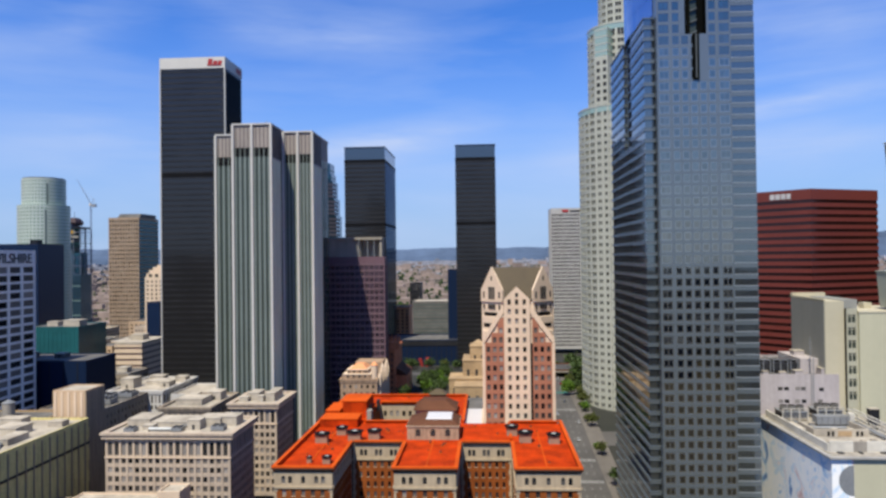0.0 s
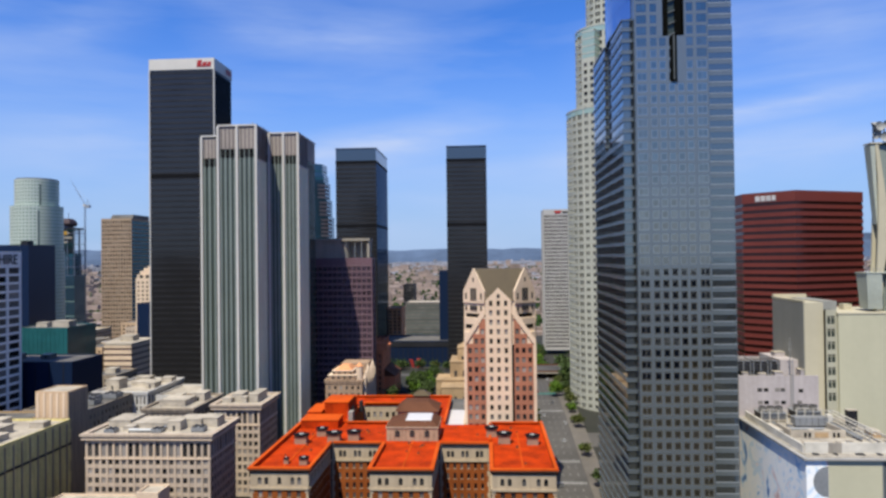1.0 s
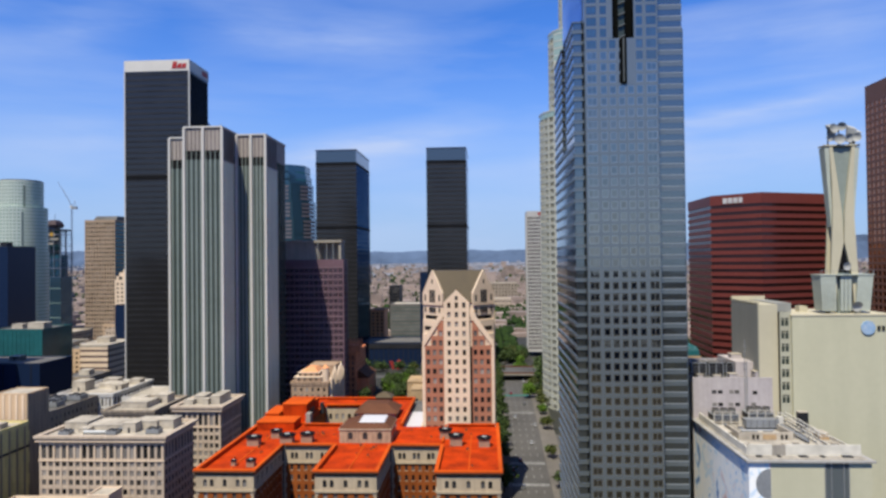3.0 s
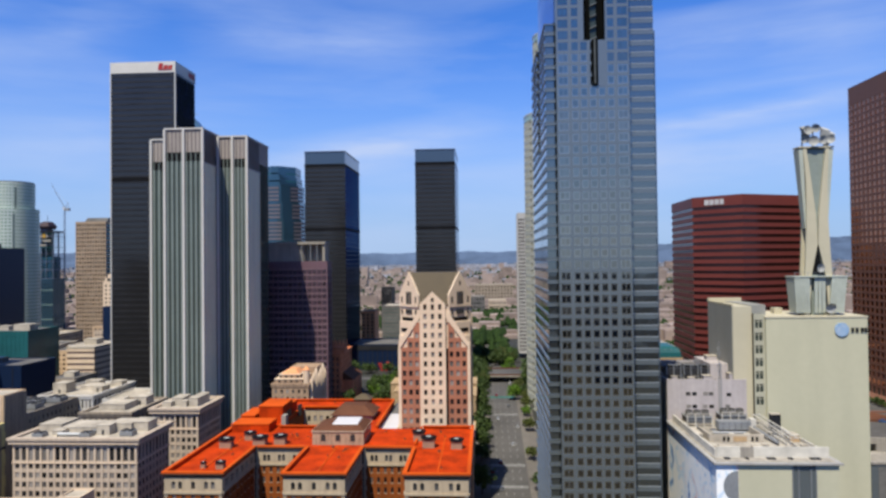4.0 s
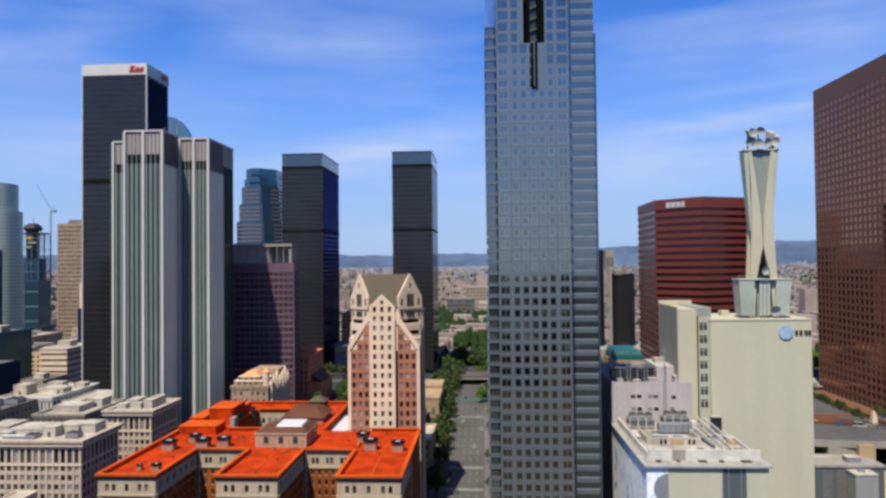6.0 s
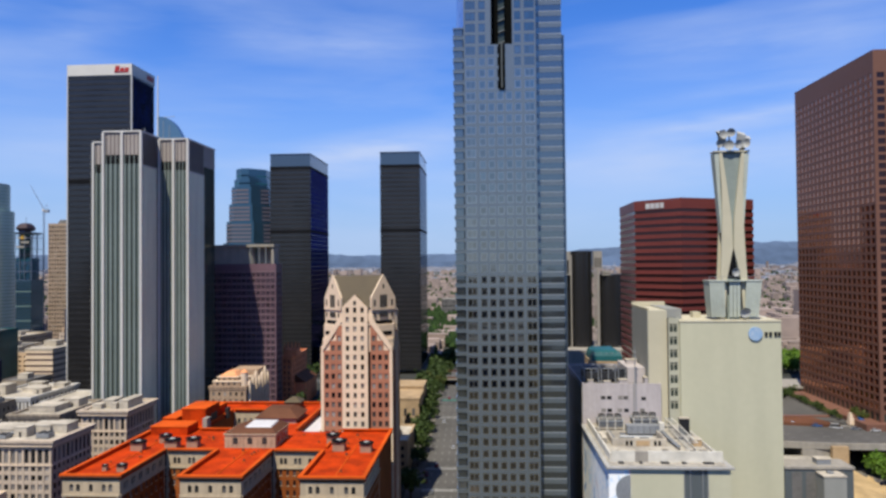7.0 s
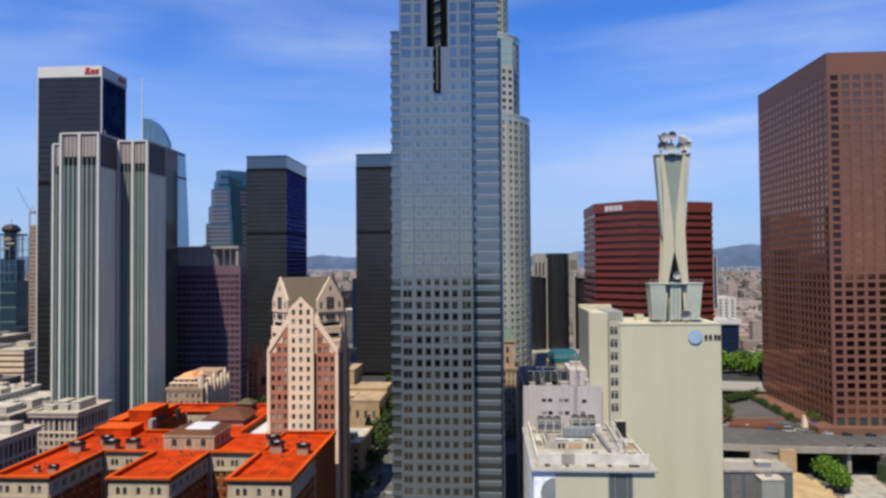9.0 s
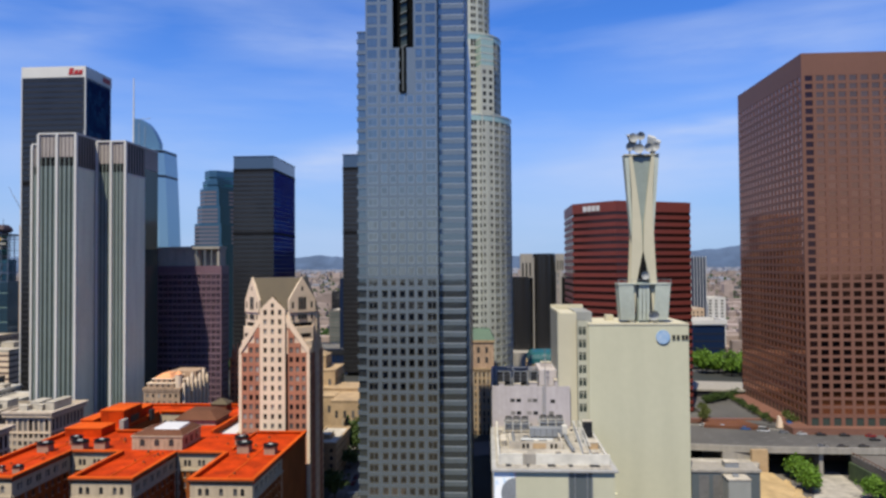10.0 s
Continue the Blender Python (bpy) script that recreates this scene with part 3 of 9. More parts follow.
def smooth(a, b, x):
    k = min(1.0, max(0.0, (x - a) / (b - a)))
    return k * k * (3 - 2 * k)


def ground_z(x, y):
    """The lie of the land: a street that climbs, a hill to its right, a plain behind, tilted up to meet the horizon in
    the camera's view.
    """
    street = 14 * smooth(290, 470, y) * (1 - smooth(520, 760, y))
    hill = 13.5 * smooth(150, 260, y) + 12 * smooth(345, 362, y)
    hill *= 1 - smooth(480, 900, y)
    k = smooth(96, 150, x)
    return street * (1 - k) + hill * k + 84 * smooth(1300, 4700, y)


# ---- ground ----
def axis(a, b, fine0, fine1, coarse, fine):
    out, x = [], a
    while x < b:
        out.append(x)
        x += fine if fine0 <= x < fine1 else coarse
    return out + [b]


gx = axis(-4900, 4900, -200, 400, 140, 10)
gy = axis(-4900, 4900, 140, 920, 140, 7)
sheet = Geo()
sheet.v = [(x, y, ground_z(x, y)) for y in gy for x in gx]
sheet.f = [(j * len(gx) + i, j * len(gx) + i + 1, (j + 1) * len(gx) + i + 1, (j + 1) * len(gx) + i) for j in range(len(gy) - 1) for i in range(len(gx) - 1)]
tagged(new("ground", sheet.mesh("ground", M["ground"])), "brown and green city ground that runs to the hills", "ground", kind="structure")


def ribbon(name, x0, x1, y0, y1, up, thick, material, label, category, step=7.0):
    """A strip along y that follows the land."""
    g = Geo()
    n = max(1, int((y1 - y0) / step))
    for i in range(n + 1):
        y = y0 + (y1 - y0) * i / n
        z = ground_z((x0 + x1) / 2, y)
        g.v += [(x0, y, z + up - thick), (x0, y, z + up), (x1, y, z + up), (x1, y, z + up - thick)]
    for i in range(n):
        for k in range(3):
            g.f.append((4 * i + k, 4 * i + k + 1, 4 * i + 5 + k, 4 * i + 4 + k))
    return tagged(new(name, g.mesh(name, material)), label, category, kind="structure")


ribbon("road", 34.6, 52.6, 150, 900, 0.10, 0.5, M["asphalt"], "grey asphalt city street climbing a hill", "road")
ribbon("pavement", 27.8, 34.6, 150, 900, 0.28, 0.6, M["paving"], "pale concrete pavement along the street", "pavement")
ribbon("pavement", 52.6, 61, 150, 900, 0.28, 0.6, M["paving"], "pale concrete pavement below the glass tower", "pavement")
lines = Geo()
for lane in (38.2, 41.8, 45.4, 49.0):
    for i in range(60):
        y = 200 + 9.0 * i
        z, z2 = ground_z(44, y) + 0.125, ground_z(44, y + 3) + 0.125
        lines.poly([(lane - 0.1, y, z), (lane + 0.1, y, z), (lane + 0.1, y + 3, z2), (lane - 0.1, y + 3, z2)])
tagged(new("lane_markings", lines.mesh("lane_markings", M["paint_white"])), "dashed white lane lines on the asphalt", "road marking", kind="stuff")
for yy, col in ((325, "paint_white"), (428, "paint_white"), (472, "paint_teal"), (540, "paint_white"), (351, "paint_white")):
    bars = Geo()
    for i in range(17):
        x = 35.2 + i
        w, d = (1.0, 5.0) if col == "paint_teal" else (0.55, 3.2)
        bars.poly([(x, yy, ground_z(44, yy) + 0.13), (x + w, yy, ground_z(44, yy) + 0.13), (x + w, yy + d, ground_z(44, yy + d) + 0.13), (x, yy + d, ground_z(44, yy + d) + 0.13)])
    tagged(new("crossing", bars.mesh("crossing", M[col])), "teal painted strip across the street" if col == "paint_teal" else "white striped pedestrian crossing", "crossing", kind="structure")
for y0, y1 in ((372, 392), (548, 566)):
    g = Geo()
    for i in range(0, 41):
        x = -300 + 15 * i
        g.v += [(x, y0, ground_z(x, y0) + 0.06), (x, y1, ground_z(x, y1) + 0.06)]
    g.f = [(2 * i, 2 * i + 2, 2 * i + 3, 2 * i + 1) for i in range(40)]
    tagged(new("road", g.mesh("road", M["asphalt"])), "grey asphalt cross street between the blocks", "road", kind="structure")


# ---- the glass and granite tower beside the street ----
def gas_tower():
    t = thing("skyscraper", 71, 243.5, 0, "blue-grey granite and glass skyscraper with stepped banded corners", "skyscraper")
    top, left_top = 228.0, 187.5
    rows = [(z, z + 2.85) for z in (3.8 + 3.93 * i for i in range(56))]
    rows = [r for r in rows if r[1] < top - 2]
    # core behind the faces
    slot_z, fin_z = 3.8 + 3.93 * 45 - 0.5, 3.8 + 3.93 * 41 - 0.5
    core = Geo().box(59.3, 82.8, 244.2, 300, 0, slot_z).box(59.3, 68.05, 244.2, 300, slot_z, top)
    core.box(75.35, 82.8, 244.2, 300, slot_z, top).box(68.05, 75.35, 247.5, 300, slot_z, top)
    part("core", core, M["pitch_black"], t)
    part("return_wall", Geo().box(58.75, 59.28, 244.15, 300, 0, top), M["granite_blue"], t)
    part("return_wall", Geo().box(82.82, 83.3, 244.15, 300, 0, top), M["granite_blue"], t)
    wide_l, wide_r = (59.25, 62.7), (79.4, 82.85)
    five = [(71.05 + 3.04 * k - 1.12, 71.05 + 3.04 * k + 1.12) for k in (-2, -1, 0, 1, 2)]
    cols = [wide_l] + five + [wide_r]
    g = Geo()
    o = (0, 243.5)
    low = [r for r in rows if r[1] < fin_z]
    mid = [r for r in rows if fin_z <= r[1] < slot_z]
    high = [r for r in rows if r[1] >= slot_z]
    grid_wall(g, o, FRONT, 58.7, 83.35, 0, fin_z, cols, low, 0.2, 0.03)
    side = [c for c in cols if c[1] < 69.2 or c[0] > 73.6]
    grid_wall(g, o, FRONT, 58.7, 83.35, fin_z, slot_z, side[:3] + [(70.2, 72.9)] + side[3:], mid, 0.2, 0.03)
    edge = [c for c in cols if c[1] < 68 or c[0] > 75]
    grid_wall(g, o, FRONT, 58.7, 68.1, slot_z, top, edge[:2], high, 0.2, 0.03)
    grid_wall(g, o, FRONT, 75.3, 83.35, slot_z, top, edge[2:], high, 0.2, 0.03)
    part("granite_front", g, M["granite_blue"], t)
    vision = Geo()
    for r in rows:
        for c in cols:
            if r[1] < fin_z or c not in (cols[3], ):
                if r[1] < slot_z or c in edge:
                    for h in ((c,) if c[1] - c[0] < 3 else ((c[0] + 0.25, (c[0] + c[1]) / 2 - 0.05), ((c[0] + c[1]) / 2 + 0.05, c[1] - 0.25))):
                        w = 0.32 if h is c else 0.12
                        vision.slab(o, FRONT, h[0] + w, h[1] - w, -0.12, -0.06, r[0] + 0.5, r[1] - 0.4)
    part("vision_panes", vision, M["g_vision"], t, "darker vision panes", kind="stuff")
    left = 300
    left = glaze(t, o, FRONT, cols, low, 0.2, M["g_gas"], M["g_gas_joined"], left)
    left = glaze(t, o, FRONT, side, mid, 0.2, M["g_gas"], M["g_gas_joined"], left)
    glaze(t, o, FRONT, edge, high, 0.2, M["g_gas"], M["g_gas_joined"], left)
    # tall recess near the top, its shade painted black, with a ribbed spine that runs down the front
    part("recess", Geo().box(68.1, 75.3, 247.3, 247.45, slot_z, top), M["pitch_black"], t, "tall recess with its shade painted black")
    part("spine", Geo().box(70.65, 72.75, 243.0, 243.55, fin_z, slot_z), M["pitch_black"], t, "dark vertical spine")
    part("spine_rib", Geo().box(71.5, 71.9, 242.7, 242.98, fin_z + 0.6, slot_z), M["mullion"], t, "grey strip along the spine")
    part("recess_column", Geo().box(70.7, 72.7, 246.2, 247.2, slot_z, top), M["g_deep"], t, "dark green column in the recess")
    for z, _ in (r for r in rows if r[1] > slot_z):
        # sloping shelves, one to a storey
        part("recess_shelf", Geo().hexa([(70.6, 245.4, z), (72.8, 245.4, z + 0.9), (72.8, 246.1, z + 0.9), (70.6, 246.1, z)],
                                        [(70.6, 245.4, z + 0.5), (72.8, 245.4, z + 1.4), (72.8, 246.1, z + 1.4), (70.6, 246.1, z + 0.5)]), M["mullion"], t)
    # banded shoulders to both sides and the long left flank
    def banded(x0, x1, y0, y1, ztop, name, zlow=0.0, low=0.2, sill="granite_blue", inset=0.35, lip=0.08):
        part(name, Geo().box(x0 + inset, x1 - inset, y0 + inset, y1 - inset, zlow, ztop - 0.4), M["g_gas_joined"], t)
        for z in (2.6 + 3.93 * i for i in range(58)):
            if z + 1.4 > ztop or z < zlow:
                continue
            b = Geo().box(x0, x1, y0, y1, z + low, z + 1.05, 0)
            b.box(x0 - lip, x1 + lip, y0 - lip, y1 + lip, z + 1.05, z + 1.3, 1)
            part("floor_band", b, [M["granite_blue"], M[sill]], t)
        part("cap", Geo().box(x0, x1, y0, y1, ztop - 0.4, ztop), M["granite_blue"], t)
    banded(83.45, 92.5, 247.4, 305, top - 6, "right_shoulder", 0.0, -0.5, "sill_light", 0.1, 0.03)
    part("edge_pier", Geo().box(92.56, 93.7, 250.5, 304, 0, 185), M["granite_blue"], t)
    banded(54.9, 58.6, 247.4, 270.0, left_top, "left_shoulder", 0.0, 0.0)
    banded(54.9, 58.6, 270.1, 312.5, 146.0, "left_flank")
    banded(54.9, 58.6, 283.0, 312.5, left_top + 1, "left_bay", 146.1)
    # notch between the two, with a stack of dark openings
    part("notch_wall", Geo().box(56.4, 58.6, 270.1, 282.9, 146.1, left_top), M["granite_blue"], t)
    for i in range(11):
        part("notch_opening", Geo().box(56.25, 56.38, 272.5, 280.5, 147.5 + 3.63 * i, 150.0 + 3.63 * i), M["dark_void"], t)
    # curved blue glass crown above the flank
    n = 14
    for k in range(6):
        arc = [(58.6 - 3.4 * math.sin(math.pi * i / n), 249 + 50 * i / n) for i in range(n + 1)]
        z0 = left_top + 1.2 + 6.6 * k
        part("curved_glazing", Geo().prism(arc[::-1], z0, z0 + 6.5), M["g_blue"], t, "curved blue glass")
    part("roof", Geo().box(58.7, 83.35, 243.6, 300, top - 0.4, top), M["roof_grey"], t)


gas_tower()


# ---- the hotel with the orange roofs ----
def hotel():
    t = thing("hotel", -20, 217.7, 0, "brick hotel with three wings and bright orange flat roofs", "hotel")
    TOP, EAVE, RIM = 38.9, 38.5, 40.4
    wings = [(-67.7, -49.2), (-29.9, -10.6), (8.0, 27.6)]
    y0, yc = 217.7, 249.0
    budget = [300]

    def brick_face(o, face, a0, a1, n, name, deep_rows=6):
        """Brick below, a cream attic storey with arched openings above, cream quoins."""
        rows = [(z, z + 1.9) for z in (2.65 + 3.55 * i for i in range(9))]
        g, c = Geo(), even(a0, a1, n, 0.40, 1.6)
        grid_wall(g, o, face, a0, a1, 0, 33.4, c, rows, 0.4, 0.03)
        part(name, g, M["brick"], t)
        pairs = []
        if n == 5:
            for m in (0.16, 0.275, 0.5, 0.725, 0.84):
                x = a0 + (a1 - a0) * m
                pairs.append((x - 0.62, x + 0.62))
        else:
            for b in even(a0, a1, 3 if n == 6 else 6, 0.56, 1.2):
                m = (b[0] + b[1]) / 2
                pairs += [(m - 1.3, m - 0.2), (m + 0.2, m + 1.3)]
        sills = [(34.9, 36.75)]
        at = part("attic_storey", Geo().slab(o, face, a0, a1, -0.4, 0.0, 37.9, 39.55), M["cream"], t, "cream stone attic with arched windows")
        part("string_course", Geo().slab(o, face, a0 - 0.02, a1 + 0.02, -0.3, 0.4, 33.42, 34.08), M["cream"], at)
        part("sill_wall", Geo().slab(o, face, a0, a1, -0.4, -0.02, 34.1, 34.88), M["cream"], at)
        ends = [a0] + [x for p in pairs for x in p] + [a1]
        for i in range(0, len(ends), 2):
            part("attic_pier", Geo().slab(o, face, ends[i], ends[i + 1], -0.4, 0.0, 34.88, 37.9), M["cream"], at)
        for p in pairs:
            part("lintel", Geo().slab(o, face, p[0], p[1], -0.4, -0.02, 36.75, 37.9), M["cream"], at)
        stones = Geo()
        for e in (a0, a1):
            for i in range(18):
                w = 1.1 if i % 2 else 0.75
                lo, hi = (e, e + w) if e == a0 else (e - w, e)
                stones.slab(o, face, lo, hi, 0.0, 0.07, 1.9 * i, 1.9 * i + 1.75)
        part("quoin_column", stones, M["cream"], t, "cream corner stones", kind="stuff")
        ledges = Geo()
        for cc in c:
            for r in rows:
                ledges.slab(o, face, cc[0] - 0.1, cc[1] + 0.1, 0.0, 0.12, r[0] - 0.22, r[0] - 0.02)
        part("sill_course", ledges, M["cream"], t, kind="stuff")
        for p in pairs:
            m, r = (p[0] + p[1]) / 2, (p[1] - p[0]) / 2
            ring = [(m + r * math.cos(math.pi * k / 6), 36.75 + r * 0.9 * math.sin(math.pi * k / 6)) for k in range(7)]
            (ux, uy), (nx, ny) = face
            pts = [(o[0] + ux * a + nx * 0.02, o[1] + uy * a + ny * 0.02, z) for a, z in ring]
            part("arched_head", Geo().poly(pts if ux * -ny - uy * -nx > 0 else pts[::-1]), M["g_window_joined"], at)
        budget[0] = glaze(t, o, face, pairs, sills, 0.4, M["g_window"], M["g_window_joined"], budget[0])
        budget[0] = glaze(t, o, face, c, rows, 0.4, M["g_window"], M["g_window_joined"], budget[0], keep=lambda r: -r[0])

    for a, b in wings:
        part("wing_core", Geo().box(a + 0.42, b - 0.42, y0 + 0.42, yc + 0.45, 0, EAVE - 0.1), M["dark_void"], t)
        brick_face((0, y0), FRONT, a, b, 5, "front_wall")
        brick_face((b, y0 + 0.4), RIGHT, 0, yc - y0 - 0.4, 8, "side_wall")
        if a > -60:
            brick_face((a, y0 + 0.4), LEFT, 0, yc - y0 - 0.4, 8, "side_wall")
        else:
            part("side_wall", Geo().box(a, a + 0.4, y0 + 0.4, 335, 0, EAVE), M["brick"], t)
    for (a, b) in ((-49.2, -29.9), (-10.6, 8.0)):
        brick_face((0, yc), FRONT, a + 0.42, b - 0.42, 6, "court_wall")
    for q in ((-67.2, 27.2, yc + 0.5, 281), (-67.2, -50, 281.1, 334.5), (-49.5, -10.9, 319.5, 334.5), (-30.4, -10.9, 281.1, 318.9)):
        part("block_core", Geo().box(*q, 0, EAVE - 0.1), M["dark_void"], t)
    part("rear_east_wall", Geo().box(-10.85, -10.45, 281.2, 335, 0, EAVE), M["brick"], t)
    part("east_wall", Geo().box(27.2, 27.6, yc + 0.1, 281, 0, EAVE), M["brick"], t)
    part("inner_wall", Geo().box(-50, -49.6, 281, 319, 0, EAVE).box(-30.9, -30.5, 281, 318.9, 0, EAVE).box(-49.6, -30.9, 281.0, 281.4, 0, EAVE), M["brick"], t)
    o = (0, 319.0)
    g = Geo()
    grid_wall(g, o, FRONT, -49.6, -30.9, 10, EAVE, even(-49.6, -30.9, 6, 0.5, 0.8), [(33.2, 35.6), (28.6, 31.0), (24, 26.4)], 0.4, 0.03)
    part("court_wall", g, M["cream"], t)
    glaze(t, o, FRONT, even(-49.6, -30.9, 6, 0.5, 0.8), [(33.2, 35.6), (28.6, 31.0), (24, 26.4)], 0.4, M["g_window"], M["g_window_joined"], 18)
    # roof decks, each with its raised orange coping
    def deck(plan, name="roof_deck"):
        part(name, Geo().prism(plan, EAVE, TOP), M["orange"], t)
        x0, x1 = min(p[0] for p in plan), max(p[0] for p in plan)
        return x0, x1
    def coping(p, q, out=0.7, inn=0.6, z=RIM):
        """A straight run of overhanging coping on the eaves line from p to q."""
        (px, py), (qx, qy) = p, q
        if px == qx:
            c = part("coping", Geo().box(px - inn, px + out, py, qy, z - 0.45, z), M["orange_edge"], t)
            part("upstand", Geo().box(px - 0.42, px + 0.42, py, qy, EAVE + 0.1, z - 0.46), M["orange"], c)
        else:
            c = part("coping", Geo().box(px, qx, py - out, py + inn, z - 0.45, z), M["orange_edge"], t)
            part("upstand", Geo().box(px + 0.3, qx - 0.3, py + 0.02, py + inn - 0.05, EAVE + 0.1, z - 0.46), M["orange"], c)
    def cornice(x0, x1, y_0, y_1):
        part("cornice", Geo().box(x0, x1, y_0, y_1, 39.6, 39.9).box(x0 + 0.3, x1 - 0.3, y_0 + 0.3, y_1 - 0.3, 39.2, 39.59), M["tile_red"], t)
    for a, b in wings:
        deck([(a, y0), (b, y0), (b, yc), (a, yc)])
        coping((a - 0.7, y0), (b + 0.7, y0))
        coping((a, y0 + 0.52), (a, yc if a > -60 else 281), 0.5, 0.7)
        coping((b, y0 + 0.52), (b, yc if b < 27 else 281), 0.7, 0.5)
        cornice(a - 0.85, b + 0.85, y0 - 0.85, y0 + 0.3)
        cornice(a - 0.85, a + 0.25, y0 + 0.32, yc - 0.1)
        cornice(b - 0.25, b + 0.85, y0 + 0.32, yc - 0.1)
    for a, b in ((-48.2, -30.9), (-9.6, 7.0)):
        coping((a, yc), (b, yc))
        cornice(a, b, yc - 0.85, yc + 0.3)
    deck([(-67.7, yc + 0.02), (27.6, yc + 0.02), (27.6, 281), (-67.7, 281)])
    deck([(-67.7, 281.02), (-50, 281.02), (-50, 335), (-67.7, 335)])
    deck([(-49.98, 319), (-10.4, 319), (-10.4, 335), (-49.98, 335)])
    deck([(-30.5, 281.02), (-10.6, 281.02), (-10.6, 318.98), (-30.5, 318.98)])
    for p, q in (((-49.3, 318.6), (-31.2, 318.6)), ((-67.7, 335), (-10.4, 335)), ((-49.5, 281.4), (-31.0, 281.4)), ((8.0, 281), (27.0, 281))):
        coping(p, q, 0.5, 0.5, RIM - 0.3)
    coping((-10.5, 281.6), (-10.5, 334.4), 0.5, 0.5, RIM - 0.3)
    coping((-67.7, 281.2), (-67.7, 334.4), 0.6, 0.6, RIM - 0.3)
    coping((-50.0, 282), (-50.0, 318), 0.5, 0.5, RIM - 0.3)
    coping((7.6, 255), (7.6, 280.4), 0.4, 0.4, RIM - 0.5)
    # seams and patches on the decks
    for a, b in wings:
        part("roof_seam", Geo().box((a + b) / 2 - 0.2, (a + b) / 2 + 0.2, y0 + 1.5, yc + 20, TOP, TOP + 0.22), M["orange_edge"], t)
    part("pale_court_roof", Geo().box(-10.4, -2.7, 281.2, 317, 30, 37.0).box(-2.68, 7.4, 281.2, 289.0, 30, 37.0), M["skylight"], t, "white flat roof deep in a court")
    part("grey_court_roof", Geo().box(-10.4, -3.0, 317.1, 343, 30, 36.8), M["roof_grey"], t)
    part("roof_kerb", Geo().box(-3.2, -2.7, 281.4, 316, 37.0, 37.5), M["cream_light"], t)
    # orange plant rooms
    for x0, x1, ya, yb, z in ((-60.5, -50.6, 288.5, 304, 46.0), (-66.5, -51.8, 273.6, 284, 42.0), (-66.5, -61, 284.2, 300, 43.0), (-61, -52.5, 306, 318, 43.0)):
        p = part("plant_room", Geo().box(x0, x1, ya, yb, TOP, z), M["orange"], t, "orange coated plant room")
        part("plant_room_edge", Geo().box(x0 - 0.2, x1 + 0.2, ya - 0.2, yb + 0.2, z, z + 0.35), M["orange_edge"], p)
    part("plant_louvre", Geo().box(-50.58, -50.45, 294, 301, 40.0, 43.0), M["dark_steel"], t)
    part("flue", Geo().box(-49.6, -47.8, 283, 287, 38, 43.4), M["concrete"], t)
    part("flue", Geo().box(-49.6, -48.4, 308, 311, 38, 42.6), M["dark_steel"], t)
    # penthouse with arched openings, tiled roof and a skylight
    ph = part("penthouse", Geo().box(-30, -11.2, 255.4, 272, TOP, 43.6), M["lodge"], t, "stone penthouse with arched openings")
    part("penthouse_string", Geo().box(-30.3, -10.9, 255.1, 272.3, 43.6, 44.1), M["cream"], ph)
    for x in (-26, -20.6, -15.2):
        a = Geo().box(x - 0.9, x + 0.9, 255.3, 255.38, 40.4, 42.0)
        a.poly([(x + 0.9 * math.cos(math.pi * k / 8), 255.31, 42.0 + 0.9 * math.sin(math.pi * k / 8)) for k in range(9)][::-1])
        part("arched_opening", a, M["g_window_joined"], ph)
    for y in (259, 263.5, 268):
        part("side_opening", Geo().box(-11.18, -11.1, y - 0.9, y + 0.9, 40.4, 42.6), M["g_window_joined"], ph)
    part("tiled_roof", Geo().hexa([(-30.2, 255.2, 44.1), (-11, 255.2, 44.1), (-11, 272.2, 44.1), (-30.2, 272.2, 44.1)], [(-25.4, 259.5, 45.6), (-13.6, 259.5, 45.6), (-13.6, 271, 45.6), (-25.4, 271, 45.6)]), M["tile_red"], ph)
    part("skylight", Geo().hexa([(-23.4, 258.9, 45.6), (-13.8, 258.9, 45.6), (-13.8, 268.6, 45.6), (-23.4, 268.6, 45.6)], [(-23.2, 259.1, 46.0), (-14.0, 259.1, 46.0), (-14.0, 268.4, 46.3), (-23.2, 268.4, 46.3)]), M["skylight"], ph, "white skylight panel")
    bk = part("rear_pavilion", Geo().box(-31, -14.5, 295, 311, TOP, 41.2), M["beige_grey"], t, "rear pavilion with brown tiled hip roof")
    part("hip_roof", Geo().hexa([(-32, 294, 41.2), (-13.5, 294, 41.2), (-13.5, 312, 41.2), (-32, 312, 41.2)], [(-28.5, 300, 44.2), (-18.5, 300, 44.2), (-18.5, 308, 44.2), (-28.5, 308, 44.2)]), M["tile_red"], bk)
    part("rear_turret", Geo().box(-27, -20, 322, 329, TOP, 42.4), M["tile_red"], t)
    part("rear_turret_cap", Geo().hexa([(-27.6, 321.4, 42.4), (-19.4, 321.4, 42.4), (-19.4, 329.6, 42.4), (-27.6, 329.6, 42.4)], [(-24.5, 324.6, 44.4), (-22.5, 324.6, 44.4), (-22.5, 326.4, 44.4), (-24.5, 326.4, 44.4)]), M["roof_brown"], t)
    return t


hotel()


